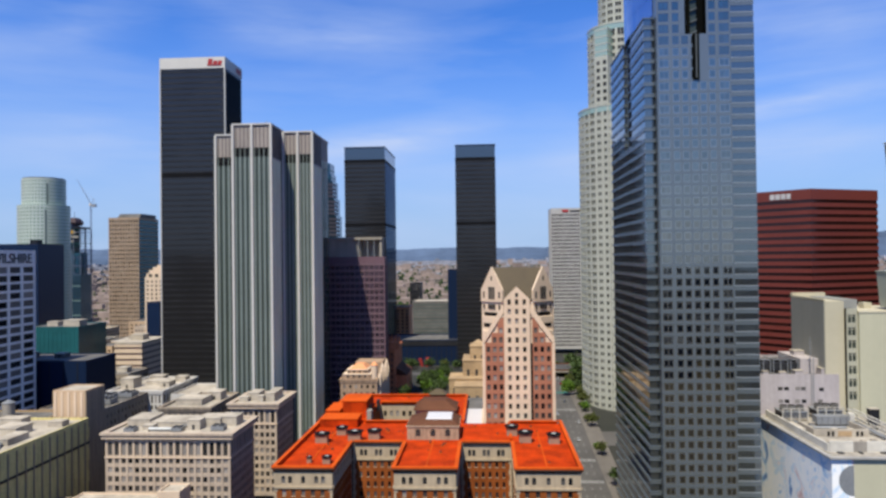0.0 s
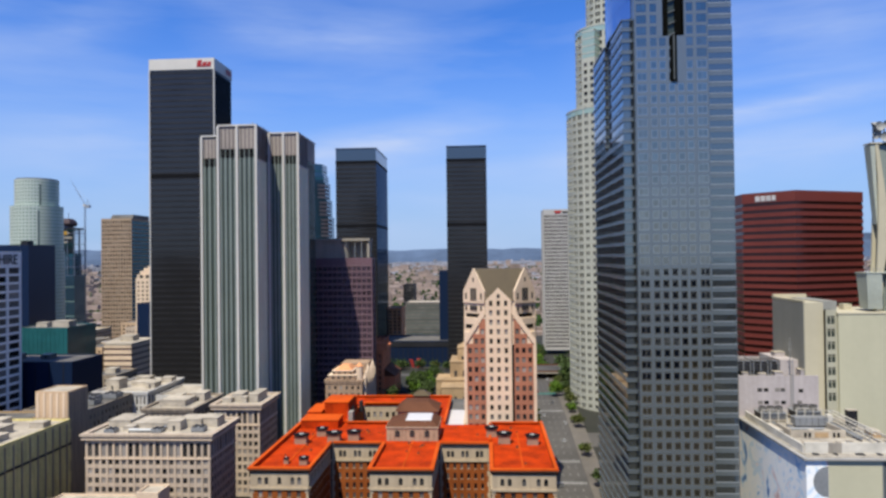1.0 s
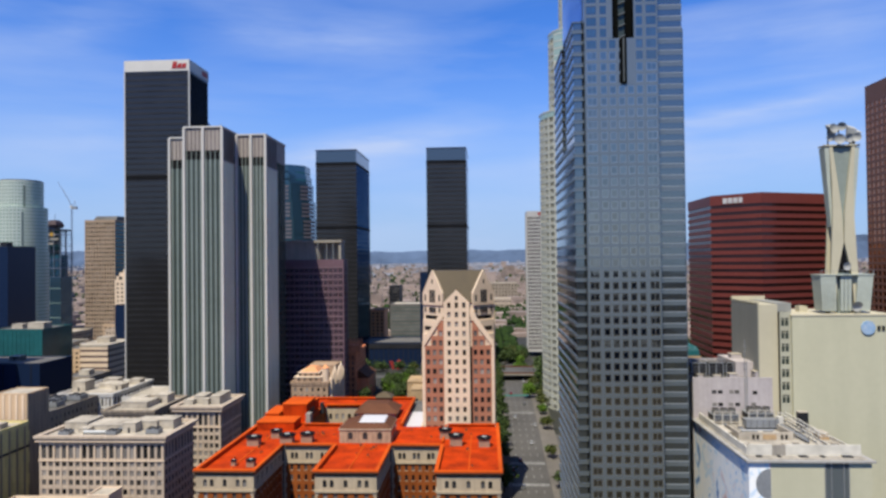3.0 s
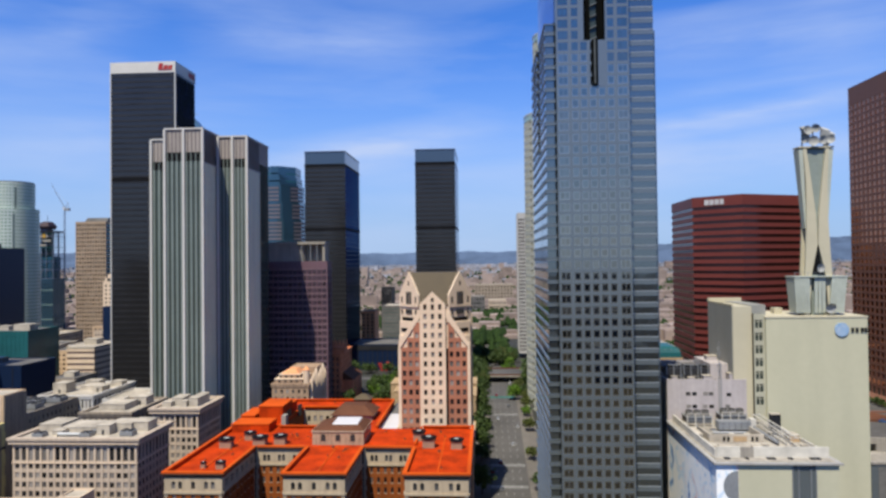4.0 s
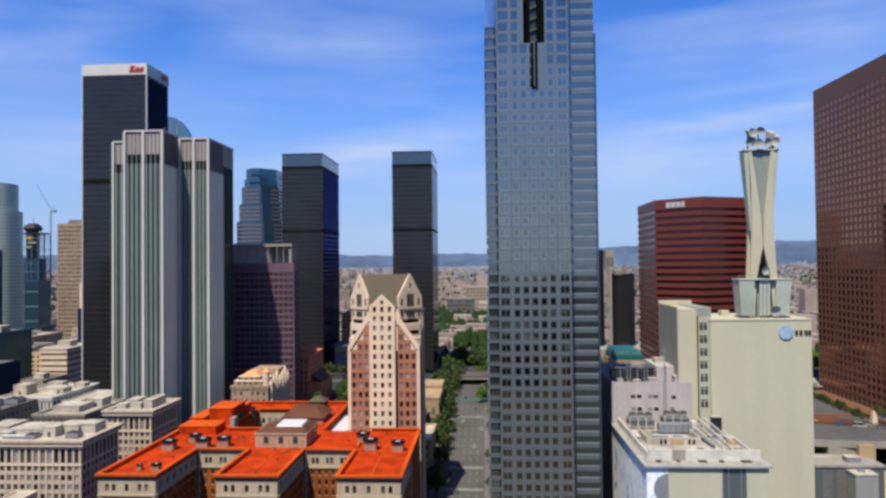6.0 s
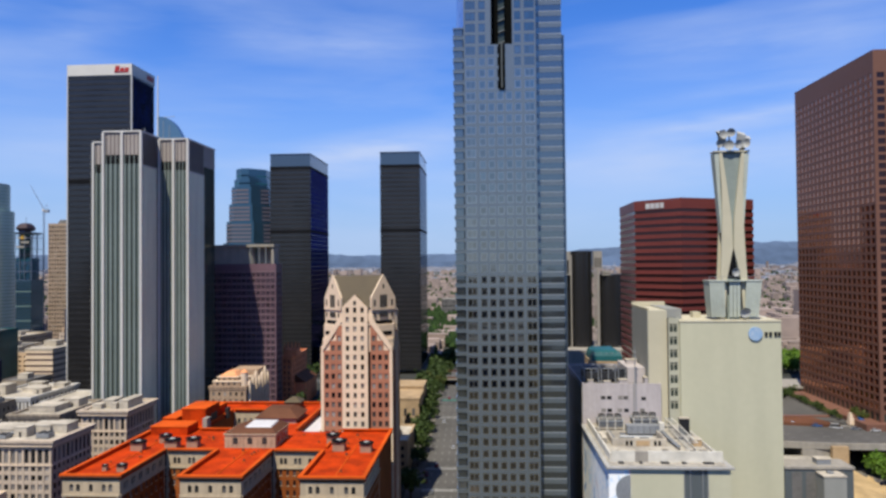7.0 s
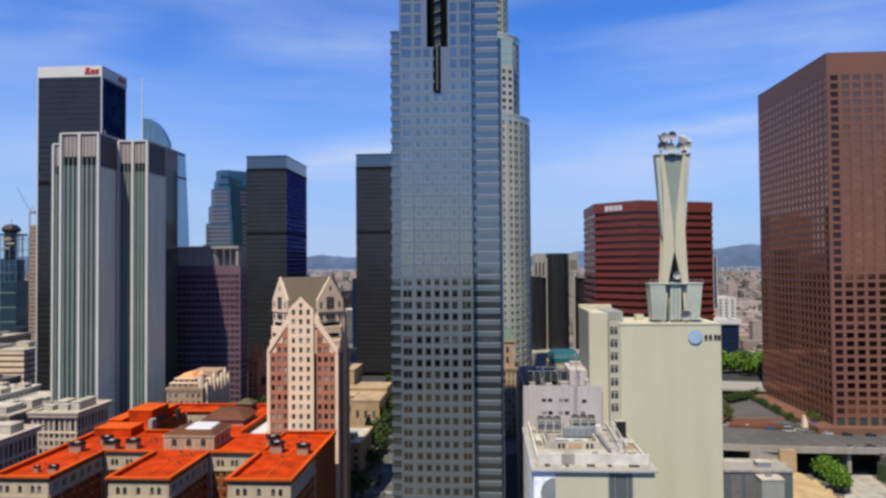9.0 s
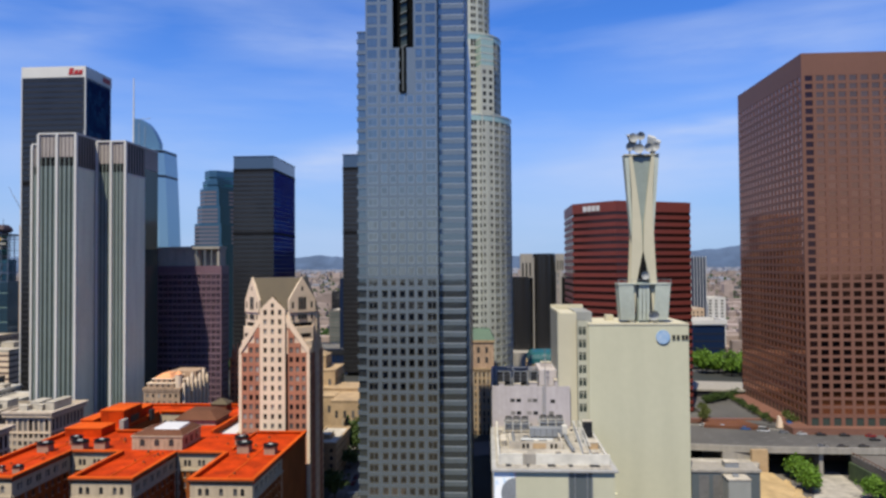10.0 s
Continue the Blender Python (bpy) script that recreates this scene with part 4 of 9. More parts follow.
def roof_stack(x, y, z, w, d, h, first=[]):
    """A brick chimney block with a dark cowl."""
    if not first:
        s = thing("chimney_stack", 0, 0, 0, "weathered brick chimney block with dark cowls on an orange roof", "chimney", "chimneys on the hotel")
        part("shaft", Geo().box(-0.42, 0.42, -0.42, 0.42, 0, 0.6), M["chimney"], s)
        part("rim", Geo().box(-0.48, 0.48, -0.48, 0.48, 0.6, 0.68), M["tile_red"], s)
        part("drum", Geo().tube(0, 0, 0.68, 0.80, 0.54, 0.52, 18), M["dark_steel"], s, "black round drum")
        part("drum_lip", Geo().tube(0, 0, 0.80, 0.84, 0.60, 0.58, 18), M["dark_void"], s)
        part("drum_mouth", Geo().tube(0, 0, 0.84, 0.87, 0.2, 0.16, 14), M["dish"], s, "pale fan hub")
        first.append(s)
        s.location, s.scale = (x, y, z), (w, d, h)
        return
    first[0].scale, keep = (w, d, h), first[0].scale.copy()
    copy_thing(first[0], pose(x, y, z))
    first[0].scale = keep


ROOF = 38.9


def roof_vent(x, y, z, s, first=[]):
    """A small roof vent: box curb and a sheet-metal hood."""
    if not first:
        v = thing("roof_vent", 0, 0, 0, "small weathered metal vent on an orange roof", "vent", "vents on the hotel roof")
        part("curb", Geo().box(-0.5, 0.5, -0.5, 0.5, 0, 0.5), M["orange_edge"], v)
        part("hood", Geo().tube(0, 0, 0.5, 1.2, 0.45, 0.3, 8), M["tile_red"], v)
        first.append(v)
        v.location, v.scale = (x, y, z), (s, s, s)
        return
    first[0].scale = (s, s, s)
    copy_thing(first[0], pose(x, y, z))


for i in range(30):
    q = random.Random(70 + i)
    x0, x1, y0, y1 = q.choice(((-66, -51, 224, 248), (-28, -12, 226, 250), (9, 26, 224, 278), (-47, -32, 256, 278), (-8, 5, 255, 278), (-48, -12, 321, 333), (-66, -52, 254, 270)))
    roof_vent(q.uniform(x0, x1), q.uniform(y0, y1), ROOF - 0.02, q.uniform(0.5, 1.15))
for x, y, w, d, h in ((-60.5, 252, 4.4, 3.6, 3.4), (-49.0, 254.5, 4.6, 3.8, 3.6), (-42.2, 257, 4.2, 3.4, 3.4), (-52.8, 226, 2.6, 2.4, 2.4), (-58.7, 226.5, 1.5, 1.5, 2.0),
                      (8.2, 263, 4.0, 3.6, 3.6), (12.6, 253.5, 4.4, 3.8, 3.8), (22.6, 252, 4.0, 3.6, 3.4), (-55.5, 263, 3.6, 3.2, 3.0)):
    roof_stack(x, y, ROOF, w * 1.15, d * 1.15, h * 1.2)


# ---- the brick tower with the gabled top ----
def gabled_tower():
    t = thing("apartment_tower", 12, 290, 0, "rose brick and cream tower with pale gables and brown roof", "tower")
    x0, x1, y0, y1 = -2.6, 27.0, 290.0, 314.0
    c0, c1 = 6.4, 17.0
    mid = [40.0 + 3.87 * k for k in range(-10, 13)]
    rows = [(z - 1.1, z + 1.1) for z in mid]
    part("core", Geo().box(x0 + 0.5, x1 - 0.5, y0 + 0.5, y1 - 0.5, 0, 69.5), M["dark_void"], t)
    part("upper_core", Geo().box(c0 - 0.2, c1 + 0.2, y0 + 0.2, y1 - 0.5, 69.5, 86.8), M["dark_void"], t)
    o = (0, y0)
    left = 300
    # brick front, its outer strips ending lower than the inner ones
    strip = (c0 - x0 - 1.2) / 3
    for k, top in ((0, 69.9), (1, 73.9), (2, 80.2)):
        for a in (x0 + 1.2 + k * strip, x1 - 1.2 - (k + 1) * strip):
            cols = [(a + strip / 2 - 0.72, a + strip / 2 + 0.72)]
            rr = [r for r in rows if r[1] < top - 0.4]
            g = Geo()
            grid_wall(g, o, FRONT, a, a + strip, 0, top, cols, rr, 0.45, 0.03)
            part("brick_strip", g, M["brick_pink"], t)
            left = glaze(t, o, FRONT, cols, rr, 0.45, M["g_window"], M["g_window_joined"], left)
    for a in (x0, x1 - 1.2):
        part("corner_pier", Geo().slab(o, FRONT, a, a + 1.2, -0.45, 0.15, 0, 69.4), M["cream_light"], t)
    # projecting cream bay with its own small gable
    ob = (0, y0 - 0.7)
    C = even(c0, c1, 3, 0.44, 0.7)
    crow = [r for r in rows if r[1] < 88]
    b = Geo()
    grid_wall(b, ob, FRONT, c0, c1, 0, 87.6, C, crow, 0.65, 0.03)
    pk = ((c0 + c1) / 2, 92.8)
    b.hexa([(c0, y0 - 0.7, 87.6), (c1, y0 - 0.7, 87.6), (c1, y0 + 3.0, 87.6), (c0, y0 + 3.0, 87.6)], [(pk[0] - 0.05, y0 - 0.7, pk[1]), (pk[0] + 0.05, y0 - 0.7, pk[1]), (pk[0] + 0.05, y0 + 3.0, pk[1]), (pk[0] - 0.05, y0 + 3.0, pk[1])])
    part("centre_bay", b, M["cream_light"], t, "projecting cream bay with a small gable")
    left = glaze(t, ob, FRONT, C, crow, 0.65, M["g_window"], M["g_window_joined"], left)
    part("bay_window", Geo().box(pk[0] - 0.6, pk[0] + 0.6, y0 - 0.78, y0 - 0.72, 88.6, 90.2), M["g_window_joined"], t)
    # right flank
    of = (x1, y0 + 0.45)
    f = Geo()
    F = even(1.2, y1 - y0 - 1.2, 6, 0.42, 0.4)
    low = [r for r in rows if r[1] < 69]
    grid_wall(f, of, RIGHT, 0.02, y1 - y0 - 0.97, 0, 69.4, F, low, 0.45, 0.03)
    part("brick_flank", f, M["brick_pink"], t)
    # cream strip up the middle of the flank, with a column of wide windows
    fb = Geo()
    strip_cols = [(10.0, 11.2), (12.2, 13.4)]
    grid_wall(fb, (x1 + 0.6, y0 + 0.45), RIGHT, 9.0, 14.4, 0, 86, strip_cols, [r for r in rows if r[1] < 84], 0.58, 0.03)
    part("flank_bay", fb, M["cream_light"], t, "cream bay on the brick flank")
    left = glaze(t, (x1 + 0.6, y0 + 0.45), RIGHT, strip_cols, [r for r in rows if r[1] < 84], 0.58, M["g_window"], M["g_window_joined"], left)
    for a in (0.1, y1 - y0 - 2.2):
        part("flank_pier", Geo().slab(of, RIGHT, a, a + 1.1, 0, 0.12, 0, 69.4), M["cream_light"], t)
    left = glaze(t, of, RIGHT, F, low, 0.45, M["g_window"], M["g_window_joined"], left)
    part("rear_wall", Geo().box(x0, x1, y1 - 0.5, y1, 0, 69.4), M["brick_pink"], t)
    part("west_wall", Geo().box(x0, x0 + 0.45, y0 + 0.5, y1 - 0.5, 0, 69.4), M["brick_pink"], t)

    # stepped cream shoulders that cut the square shaft back to chamfered corners
    def plan(k):
        d = 0.47
        return [(x0 + k - d, y0 + d), (x1 - k + d, y0 + d), (x1, y0 + k), (x1, y1 - k), (x1 - k, y1), (x0 + k, y1), (x0, y1 - k), (x0, y0 + k)]
    for k, z0, z1 in ((2.2, 69.42, 71.8), (3.6, 71.8, 74.6), (6.0, 74.6, 80.3), (8.6, 80.3, 87.4)):
        part("shoulder", Geo().prism(plan(k), z0, z1 - 0.02), M["cream_light"], t, "stepped cream shoulder")
    for a, b2 in ((x0 + 6.0, c0), (c1, x1 - 6.0)):
        part("shoulder_coping", Geo().box(a, b2, y0 - 0.1, y0 + 0.5, 80.22, 80.7), M["cream_light"], t)
    for sx, xa, xb in ((1, x0, c0), (-1, x1, c1)):
        lo, hi = [(xa + sx * 0.1, 68.6), (xb - sx * 0.1, 82.0), (xb - sx * 0.1, 85.6), (xa + sx * 0.1, 71.4)], None
        if sx < 0:
            lo = lo[::-1]
        part("sloped_shoulder", Geo().hexa([(x, y0 - 0.16, z) for x, z in lo][::-1], [(x, y0 + 1.2, z) for x, z in lo][::-1]), M["cream_light"], t, "sloping cream shoulder")
    s = 1 / math.sqrt(2)

    def chamfer(cx, cy, nx):
        """The gable on a cut corner, with its windows and dark slabs for its shaded slots."""
        ux, uy = (s, -s) if nx < 0 else (s, s)
        oo, face, half = (cx, cy), ((ux, uy), (nx * s, -s)), 6.2
        def at(a, b):
            return (oo[0] + ux * a + nx * s * b, oo[1] + uy * a - s * b)
        w = Geo().slab(oo, face, -half, half, -0.5, 0.3, 87.2, 91.4)
        base = [at(-half, 0.3), at(half, 0.3), at(half, -0.6), at(-half, -0.6)]
        peak = [at(-0.1, 0.3), at(0.1, 0.3), at(0.1, -0.6), at(-0.1, -0.6)]
        w.hexa([(*q, 91.4) for q in base], [(*q, 100.9) for q in peak])
        ga = part("gable", w, M["cream_light"], t, "pale cream gable")
        for a0, a1, z0, z1 in ((-1.9, 1.9, 87.4, 92.6), (-5.0, -3.9, 88.0, 90.6), (3.9, 5.0, 88.0, 90.6), (-0.5, 0.5, 95.2, 97.0), (-2.2, 2.2, 83.4, 85.4), (-5.0, -3.9, 83.4, 85.4), (3.9, 5.0, 83.4, 85.4)):
            for c in even(a0, a1, max(1, int((a1 - a0) / 1.2)), 0.84):
                part("gable_window", Geo().slab(oo, face, c[0], c[1], 0.3, 0.36, z0, z1), M["g_window_joined"], ga)
        part("gable_band", Geo().slab(oo, face, -half, half, 0.0, 0.5, 86.4, 87.1), M["cream_light"], ga)
        # thin near-black slabs stand in for the shade inside the loggias
        part("loggia", Geo().slab(oo, face, -4.6, 4.6, 0.0, 0.12, 80.5, 82.0), M["dark_void"], ga, "dark slab for the shade in a loggia slot")
        lower = (cx + nx * 1.3, cy - 1.3)
        part("loggia", Geo().slab(lower, face, -3.0, 3.0, 0.0, 0.12, 76.0, 77.6), M["dark_void"], ga, "dark slab for the shade in a loggia slot")
    chamfer(x0 + 4.3, y0 + 4.3, -1)
    chamfer(x1 - 4.3, y0 + 4.3, 1)
    # brown roof between the gables
    pl, pr, bl, br = (1.6, 294.2, 100.6), (22.8, 294.2, 100.6), (3.2, 309.5, 100.6), (21.2, 309.5, 100.6)
    e0, e1, e2, e3 = (x0 + 8.6, y0, 87.4), (x1 - 8.6, y0, 87.4), (x1, y0 + 8.6, 87.4), (x1, y1 - 8.6, 87.4)
    e4, e5, e6, e7 = (x1 - 8.6, y1, 87.4), (x0 + 8.6, y1, 87.4), (x0, y1 - 8.6, 87.4), (x0, y0 + 8.6, 87.4)
    roof = Geo()
    for q in ((e0, e1, pr, pl), (e1, e2, pr), (e2, e3, br, pr), (e3, e4, br), (e4, e5, bl, br), (e5, e6, bl), (e6, e7, pl, bl), (e7, e0, pl), (pl, pr, br, bl)):
        roof.poly(q)
    part("pitched_roof", roof, M["roof_brown"], t, "brown metal pitched roof")
    small = Geo()
    small.poly([(c0 - 0.3, y0 - 0.6, 87.3), (pk[0], y0 - 0.6, 93.0), (pk[0], y0 + 3.2, 93.0), (c0 - 0.3, y0 + 3.2, 87.3)][::-1])
    small.poly([(c1 + 0.3, y0 - 0.6, 87.3), (pk[0], y0 - 0.6, 93.0), (pk[0], y0 + 3.2, 93.0), (c1 + 0.3, y0 + 3.2, 87.3)])
    part("bay_roof", small, M["roof_brown"], t)


gabled_tower()


# ---- black tower with the white crown ----
def slab_tower(name, x0, x1, y0, y1, z1, pitch, band, material_band, material_glass, label, inset=0.25, base=0.0, ridges=0, group=""):
    """A plain tower: glass core, with a proud band on each floor."""
    t = thing(name, (x0 + x1) / 2, y0, base, label, "skyscraper", group)
    part("glazing", Geo().box(x0 + inset, x1 - inset, y0 + inset, y1 - inset, base, z1 - 0.1), material_glass, t)
    z = base + 1
    while z + band < z1 - 0.5:
        part("floor_band", Geo().box(x0, x1, y0, y1, z, z + band), material_band, t)
        z += pitch
    return t


def crowned_tower():
    x0, x1, y0, y1, z1 = -230.0, -183.2, 484.0, 518.0, 248.8
    t = slab_tower("skyscraper", x0, x1, y0, y1, 241.0, 3.95, 1.3, M["black_metal"], M["g_black"], "black glass skyscraper with a white crown and white corners", 0.12, 8.0)
    part("crown", Geo().box(x0 - 0.3, x1 + 0.3, y0 - 0.3, y1 + 0.3, 241.0, 248.8), M["white_panel"], t, "white crown band")
    part("mechanical_floor", Geo().box(x0 - 0.15, x1 + 0.15, y0 - 0.15, y1 + 0.15, 164.4, 167.2), M["dark_void"], t)
    for x in (x0, x1):
        part("corner_pier", Geo().box(x - 0.4, x + 0.4, y0 - 0.4, y0 + 0.5, 8, 241.0), M["stone_light"], t)
    part("roof", Geo().box(x0 + 0.5, x1 - 0.5, y0 + 0.5, y1 - 0.5, 248.8, 249.0), M["roof_grey"], t)
    flank = Geo()
    for i in range(58):
        z = 10.6 + 3.95 * i
        if z + 3.8 < 240.5 and not 161 < z < 168:
            for c in even(y0 + 0.8, y1 - 0.8, 10, 0.92):
                flank.box(x1 - 0.02, x1 + 0.1, c[0], c[1], z, z + 3.8)
    part("flank_panes", flank, M["g_flank_dark"], t, "navy flank panes", kind="stuff")
    # red mark on two sides, as plain slanted shapes
    lg = Geo()
    for a, w, h in ((-195.4, 3.2, 4.0), (-191.6, 2.9, 2.6), (-188.2, 2.8, 2.6)):
        lg.hexa([(a, 483.4, 243.4), (a + w, 483.4, 243.4), (a + w, 483.68, 243.4), (a, 483.68, 243.4)], [(a + 0.8, 483.4, 243.4 + h), (a + w + 0.6, 483.4, 243.4 + h), (a + w + 0.6, 483.68, 243.4 + h), (a + 0.8, 483.68, 243.4 + h)])
    lg.box(-195.6, -185.2, 483.4, 483.68, 242.7, 243.2)
    part("sign", lg, M["logo_red"], t, "red slanted sign shapes")
    part("sign", Geo().box(-182.86, -182.6, 506, 516, 243.0, 246.6), M["logo_red"], t, "red sign shape")


crowned_tower()


# ---- white-finned tower ----
def finned_tower():
    t = thing("skyscraper", -118, 349, 0, "tower of pale stone fins and dark green glass with stepped corners", "skyscraper")
    def bay(x0, x1, y0, y1, z1, strips, dark=False):
        b = part("bay", Geo().box(x0 + 0.3, x1 - 0.3, y0 + 0.9, y1, 0, z1 - 0.5), M["g_deep"], t)
        crown = Geo().box(x0 + 0.2, x1 - 0.2, y0 + 0.5, y1 - 0.1, z1 - 12, z1 - 0.4)
        part("crown", crown, M["louvre"], b, "pinkish louvred crown")
        for c in even(x0 + 0.6, x1 - 0.6, max(2, round((x1 - x0) / 2.2)), 0.16):
            part("crown_slot", Geo().box(c[0], c[1], y0 + 0.4, y0 + 0.49, z1 - 12.2, z1 - 1.2), M["dark_steel"], b)
        part("crown_recess", Geo().box(x0 + 0.25, x1 - 0.25, y0 + 0.4, y0 + 0.49, z1 - 16.5, z1 - 12.3), M["dark_void"], b)
        part("coping", Geo().box(x0 - 0.2, x1 + 0.2, y0 - 0.2, y1, z1 - 0.5, z1 + 0.3), M["stone_light"], b)
        n = max(1, round((x1 - x0) / strips))
        for i in range(n + 1):
            x = x0 + (x1 - x0) * i / n
            part("fin", Geo().box(x - 0.6, x + 0.6, y0 - 0.5, y0 + 0.85, 0, z1 - 0.5), M["stone_light"], b)
        g, m = Geo(), n * 4
        for i in range(m):
            x = x0 + (x1 - x0) * (i + 0.5) / m
            g.box(x - 0.68, x + 0.68, y0 + 0.36, y0 + 0.88, 0, z1 - 16.6)
            g.box(x - 0.22, x + 0.22, y0 + 0.34, y0 + 0.88, z1 - 16.55, z1 - 12.3)
        part("mullion_set", g, M["pale_mullion"], b, kind="stuff")
        return b
    bay(-145.4, -134.2, 369.8, 400, 172.6, 9.5)
    bay(-128.5, -108.8, 349.6, 405, 174.2, 9.0)
    bay(-107.6, -92.0, 367.2, 405, 173.0, 8.0)
    part("link", Geo().box(-134.2, -128.6, 366, 400, 0, 171), M["g_slate"], t)
    # blank stone flanks with fine ribs
    for x, ya, yb, z1 in ((-108.8, 350.5, 367.1, 174.0), (-92.0, 368.1, 388.5, 172.8)):
        f = part("flank", Geo().box(x - 0.3, x + 0.1, ya, yb, 0, z1 - 17), M["stone_side"], t, "blank ribbed stone flank")
        for i in range(int((yb - ya) / 1.4)):
            part("rib", Geo().box(x + 0.1, x + 0.28, ya + 1.4 * i + 0.4, ya + 1.4 * i + 0.8, 0, z1 - 17), M["stone_side"], f)
        part("flank_crown_back", Geo().box(x - 0.3, x - 0.06, ya, yb, z1 - 16.9, z1 - 0.6), M["dark_void"], t)
        for a, b in even(ya, yb, 7, 0.34):
            part("crown_slat", Geo().box(x - 0.05, x + 0.1, a, b, z1 - 16.6, z1 - 0.6), M["louvre"], t)
        part("crown_sill", Geo().box(x - 0.05, x + 0.32, ya, yb, z1 - 17.4, z1 - 16.7), M["stone_light"], t)
    part("mast", Geo().beam((-118, 372, 174), (-118, 372, 180), 0.3).beam((-119, 372, 176.5), (-117, 372, 176.5), 0.15), M["steel"], t)
    part("roof", Geo().box(-128.3, -109, 352, 404, 173.6, 173.8), M["roof_grey"], t)


finned_tower()


# ---- plum granite block with the concrete top ----
def plum_block():
    x0, x1, y0, y1, z1 = -106.0, -62.8, 427.0, 440.0, 106.2
    t = thing("office_block", -72, y0, 4, "plum-brown granite office block with a concrete plant storey", "office building")
    part("core", Geo().box(x0 + 0.4, x1 - 0.4, y0 + 0.4, y1 - 0.4, 4, z1 - 0.5), M["g_purple"], t)
    g = Geo()
    cols, rows = even(x0, x1, 14, 0.70, 0.5), floors(12, 3.75, 2.5, 24)
    grid_wall(g, (0, y0), FRONT, x0, x1, 4, z1, cols, rows, 0.35, 0.16)
    part("granite_front", g, M["granite_purple"], t)
    glaze(t, (0, y0), FRONT, cols, rows, 0.35, M["g_purple"], M["g_purple"], 0)
    # paler floor lines and thin uprights that divide each bay
    for r in rows:
        part("floor_line", Geo().slab((0, y0), FRONT, x0, x1, 0.005, 0.1, r[1] + 0.45, r[1] + 0.75), M["plum_line"], t)
    for c in cols:
        part("upright", Geo().slab((0, y0), FRONT, (c[0] + c[1]) / 2 - 0.1, (c[0] + c[1]) / 2 + 0.1, -0.24, -0.02, 8, z1 - 4), M["plum_line"], t)
    s = Geo()
    side = even(0.4, y1 - y0 - 0.4, 4, 0.6, 0.4)
    grid_wall(s, (x1, y0), RIGHT, 0.4, y1 - y0 - 0.4, 4, z1, side, rows, 0.35, 0.12)
    part("granite_flank", s, M["granite_purple"], t)
    glaze(t, (x1, y0), RIGHT, side, rows, 0.35, M["g_purple"], M["g_purple"], 0)
    part("roof", Geo().box(x0 + 0.4, x1 - 0.4, y0 + 0.4, y1 - 0.4, z1 - 0.5, z1 - 0.2), M["roof_grey"], t)
    part("plant_storey", Geo().box(-113, -82.5, 428.5, 439, z1, 118.0), M["concrete"], t, "pale concrete plant storey")
    part("plant_drum", Geo().tube(-82.5, 434, z1, 117.0, 5.2, None, 28), M["concrete"], t, "round concrete stair drum")
    part("plant_roof", Geo().box(-95, -64.2, 427.6, 440, 116.6, 118.2), M["concrete"], t)
    part("plant_wall", Geo().box(-66.1, -64.6, 428.5, 439, z1, 116.5), M["concrete"], t)
    part("plant_recess", Geo().box(-76.4, -66.2, 433.5, 439, z1, 116.5), M["concrete"], t)
    for x in (-79.0, -73.5, -69.5):
        part("plant_post", Geo().box(x, x + 0.35, 427.8, 428.2, z1, 116.5), M["steel"], t)


plum_block()


# ---- the pair of black towers ----
def dark_twin(x0, x1):
    y0, y1, z1 = 621.0, 692.0, 204.0
    t = slab_tower("skyscraper", x0, x1, y0, y1, z1 - 11, 4.0, 1.7, M["black_metal"], M["g_black"], "slim dark glass tower, one of a matching pair", 0.1, 12.0, group="pair of dark towers")
    part("crown", Geo().box(x0 + 0.2, x1 - 0.2, y0 + 0.2, y1 - 0.2, z1 - 11, z1), M["g_crown"], t, "glazed steel-blue crown")
    part("coping", Geo().box(x0 - 0.15, x1 + 0.15, y0 - 0.15, y1 + 0.15, z1, z1 + 0.8), M["black_metal"], t)
    for z in (z1 - 13, z1 - 70):
        part("mechanical_band", Geo().box(x0 - 0.12, x1 + 0.12, y0 - 0.12, y1 + 0.12, z, z + 2.4), M["dark_void"], t)
    # glazed flank
    g = Geo()
    for i in range(44):
        z = 16 + 4.0 * i
        for k in range(14):
            g.slab((x1, y0), RIGHT, 1 + 4.9 * k, 5.6 + 4.9 * k, 0.0, 0.1, z, z + 3.75)
    part("flank_panes", g, M["g_flank"], t, "navy flank panes tinted with reflected sky blue", kind="stuff")
    part("roof", Geo().box(x0 + 0.5, x1 - 0.5, y0 + 0.5, y1 - 0.5, z1 + 0.8, z1 + 0.9), M["roof_grey"], t)


dark_twin(-126.5, -89.9)
dark_twin(-27.4, 8.0)


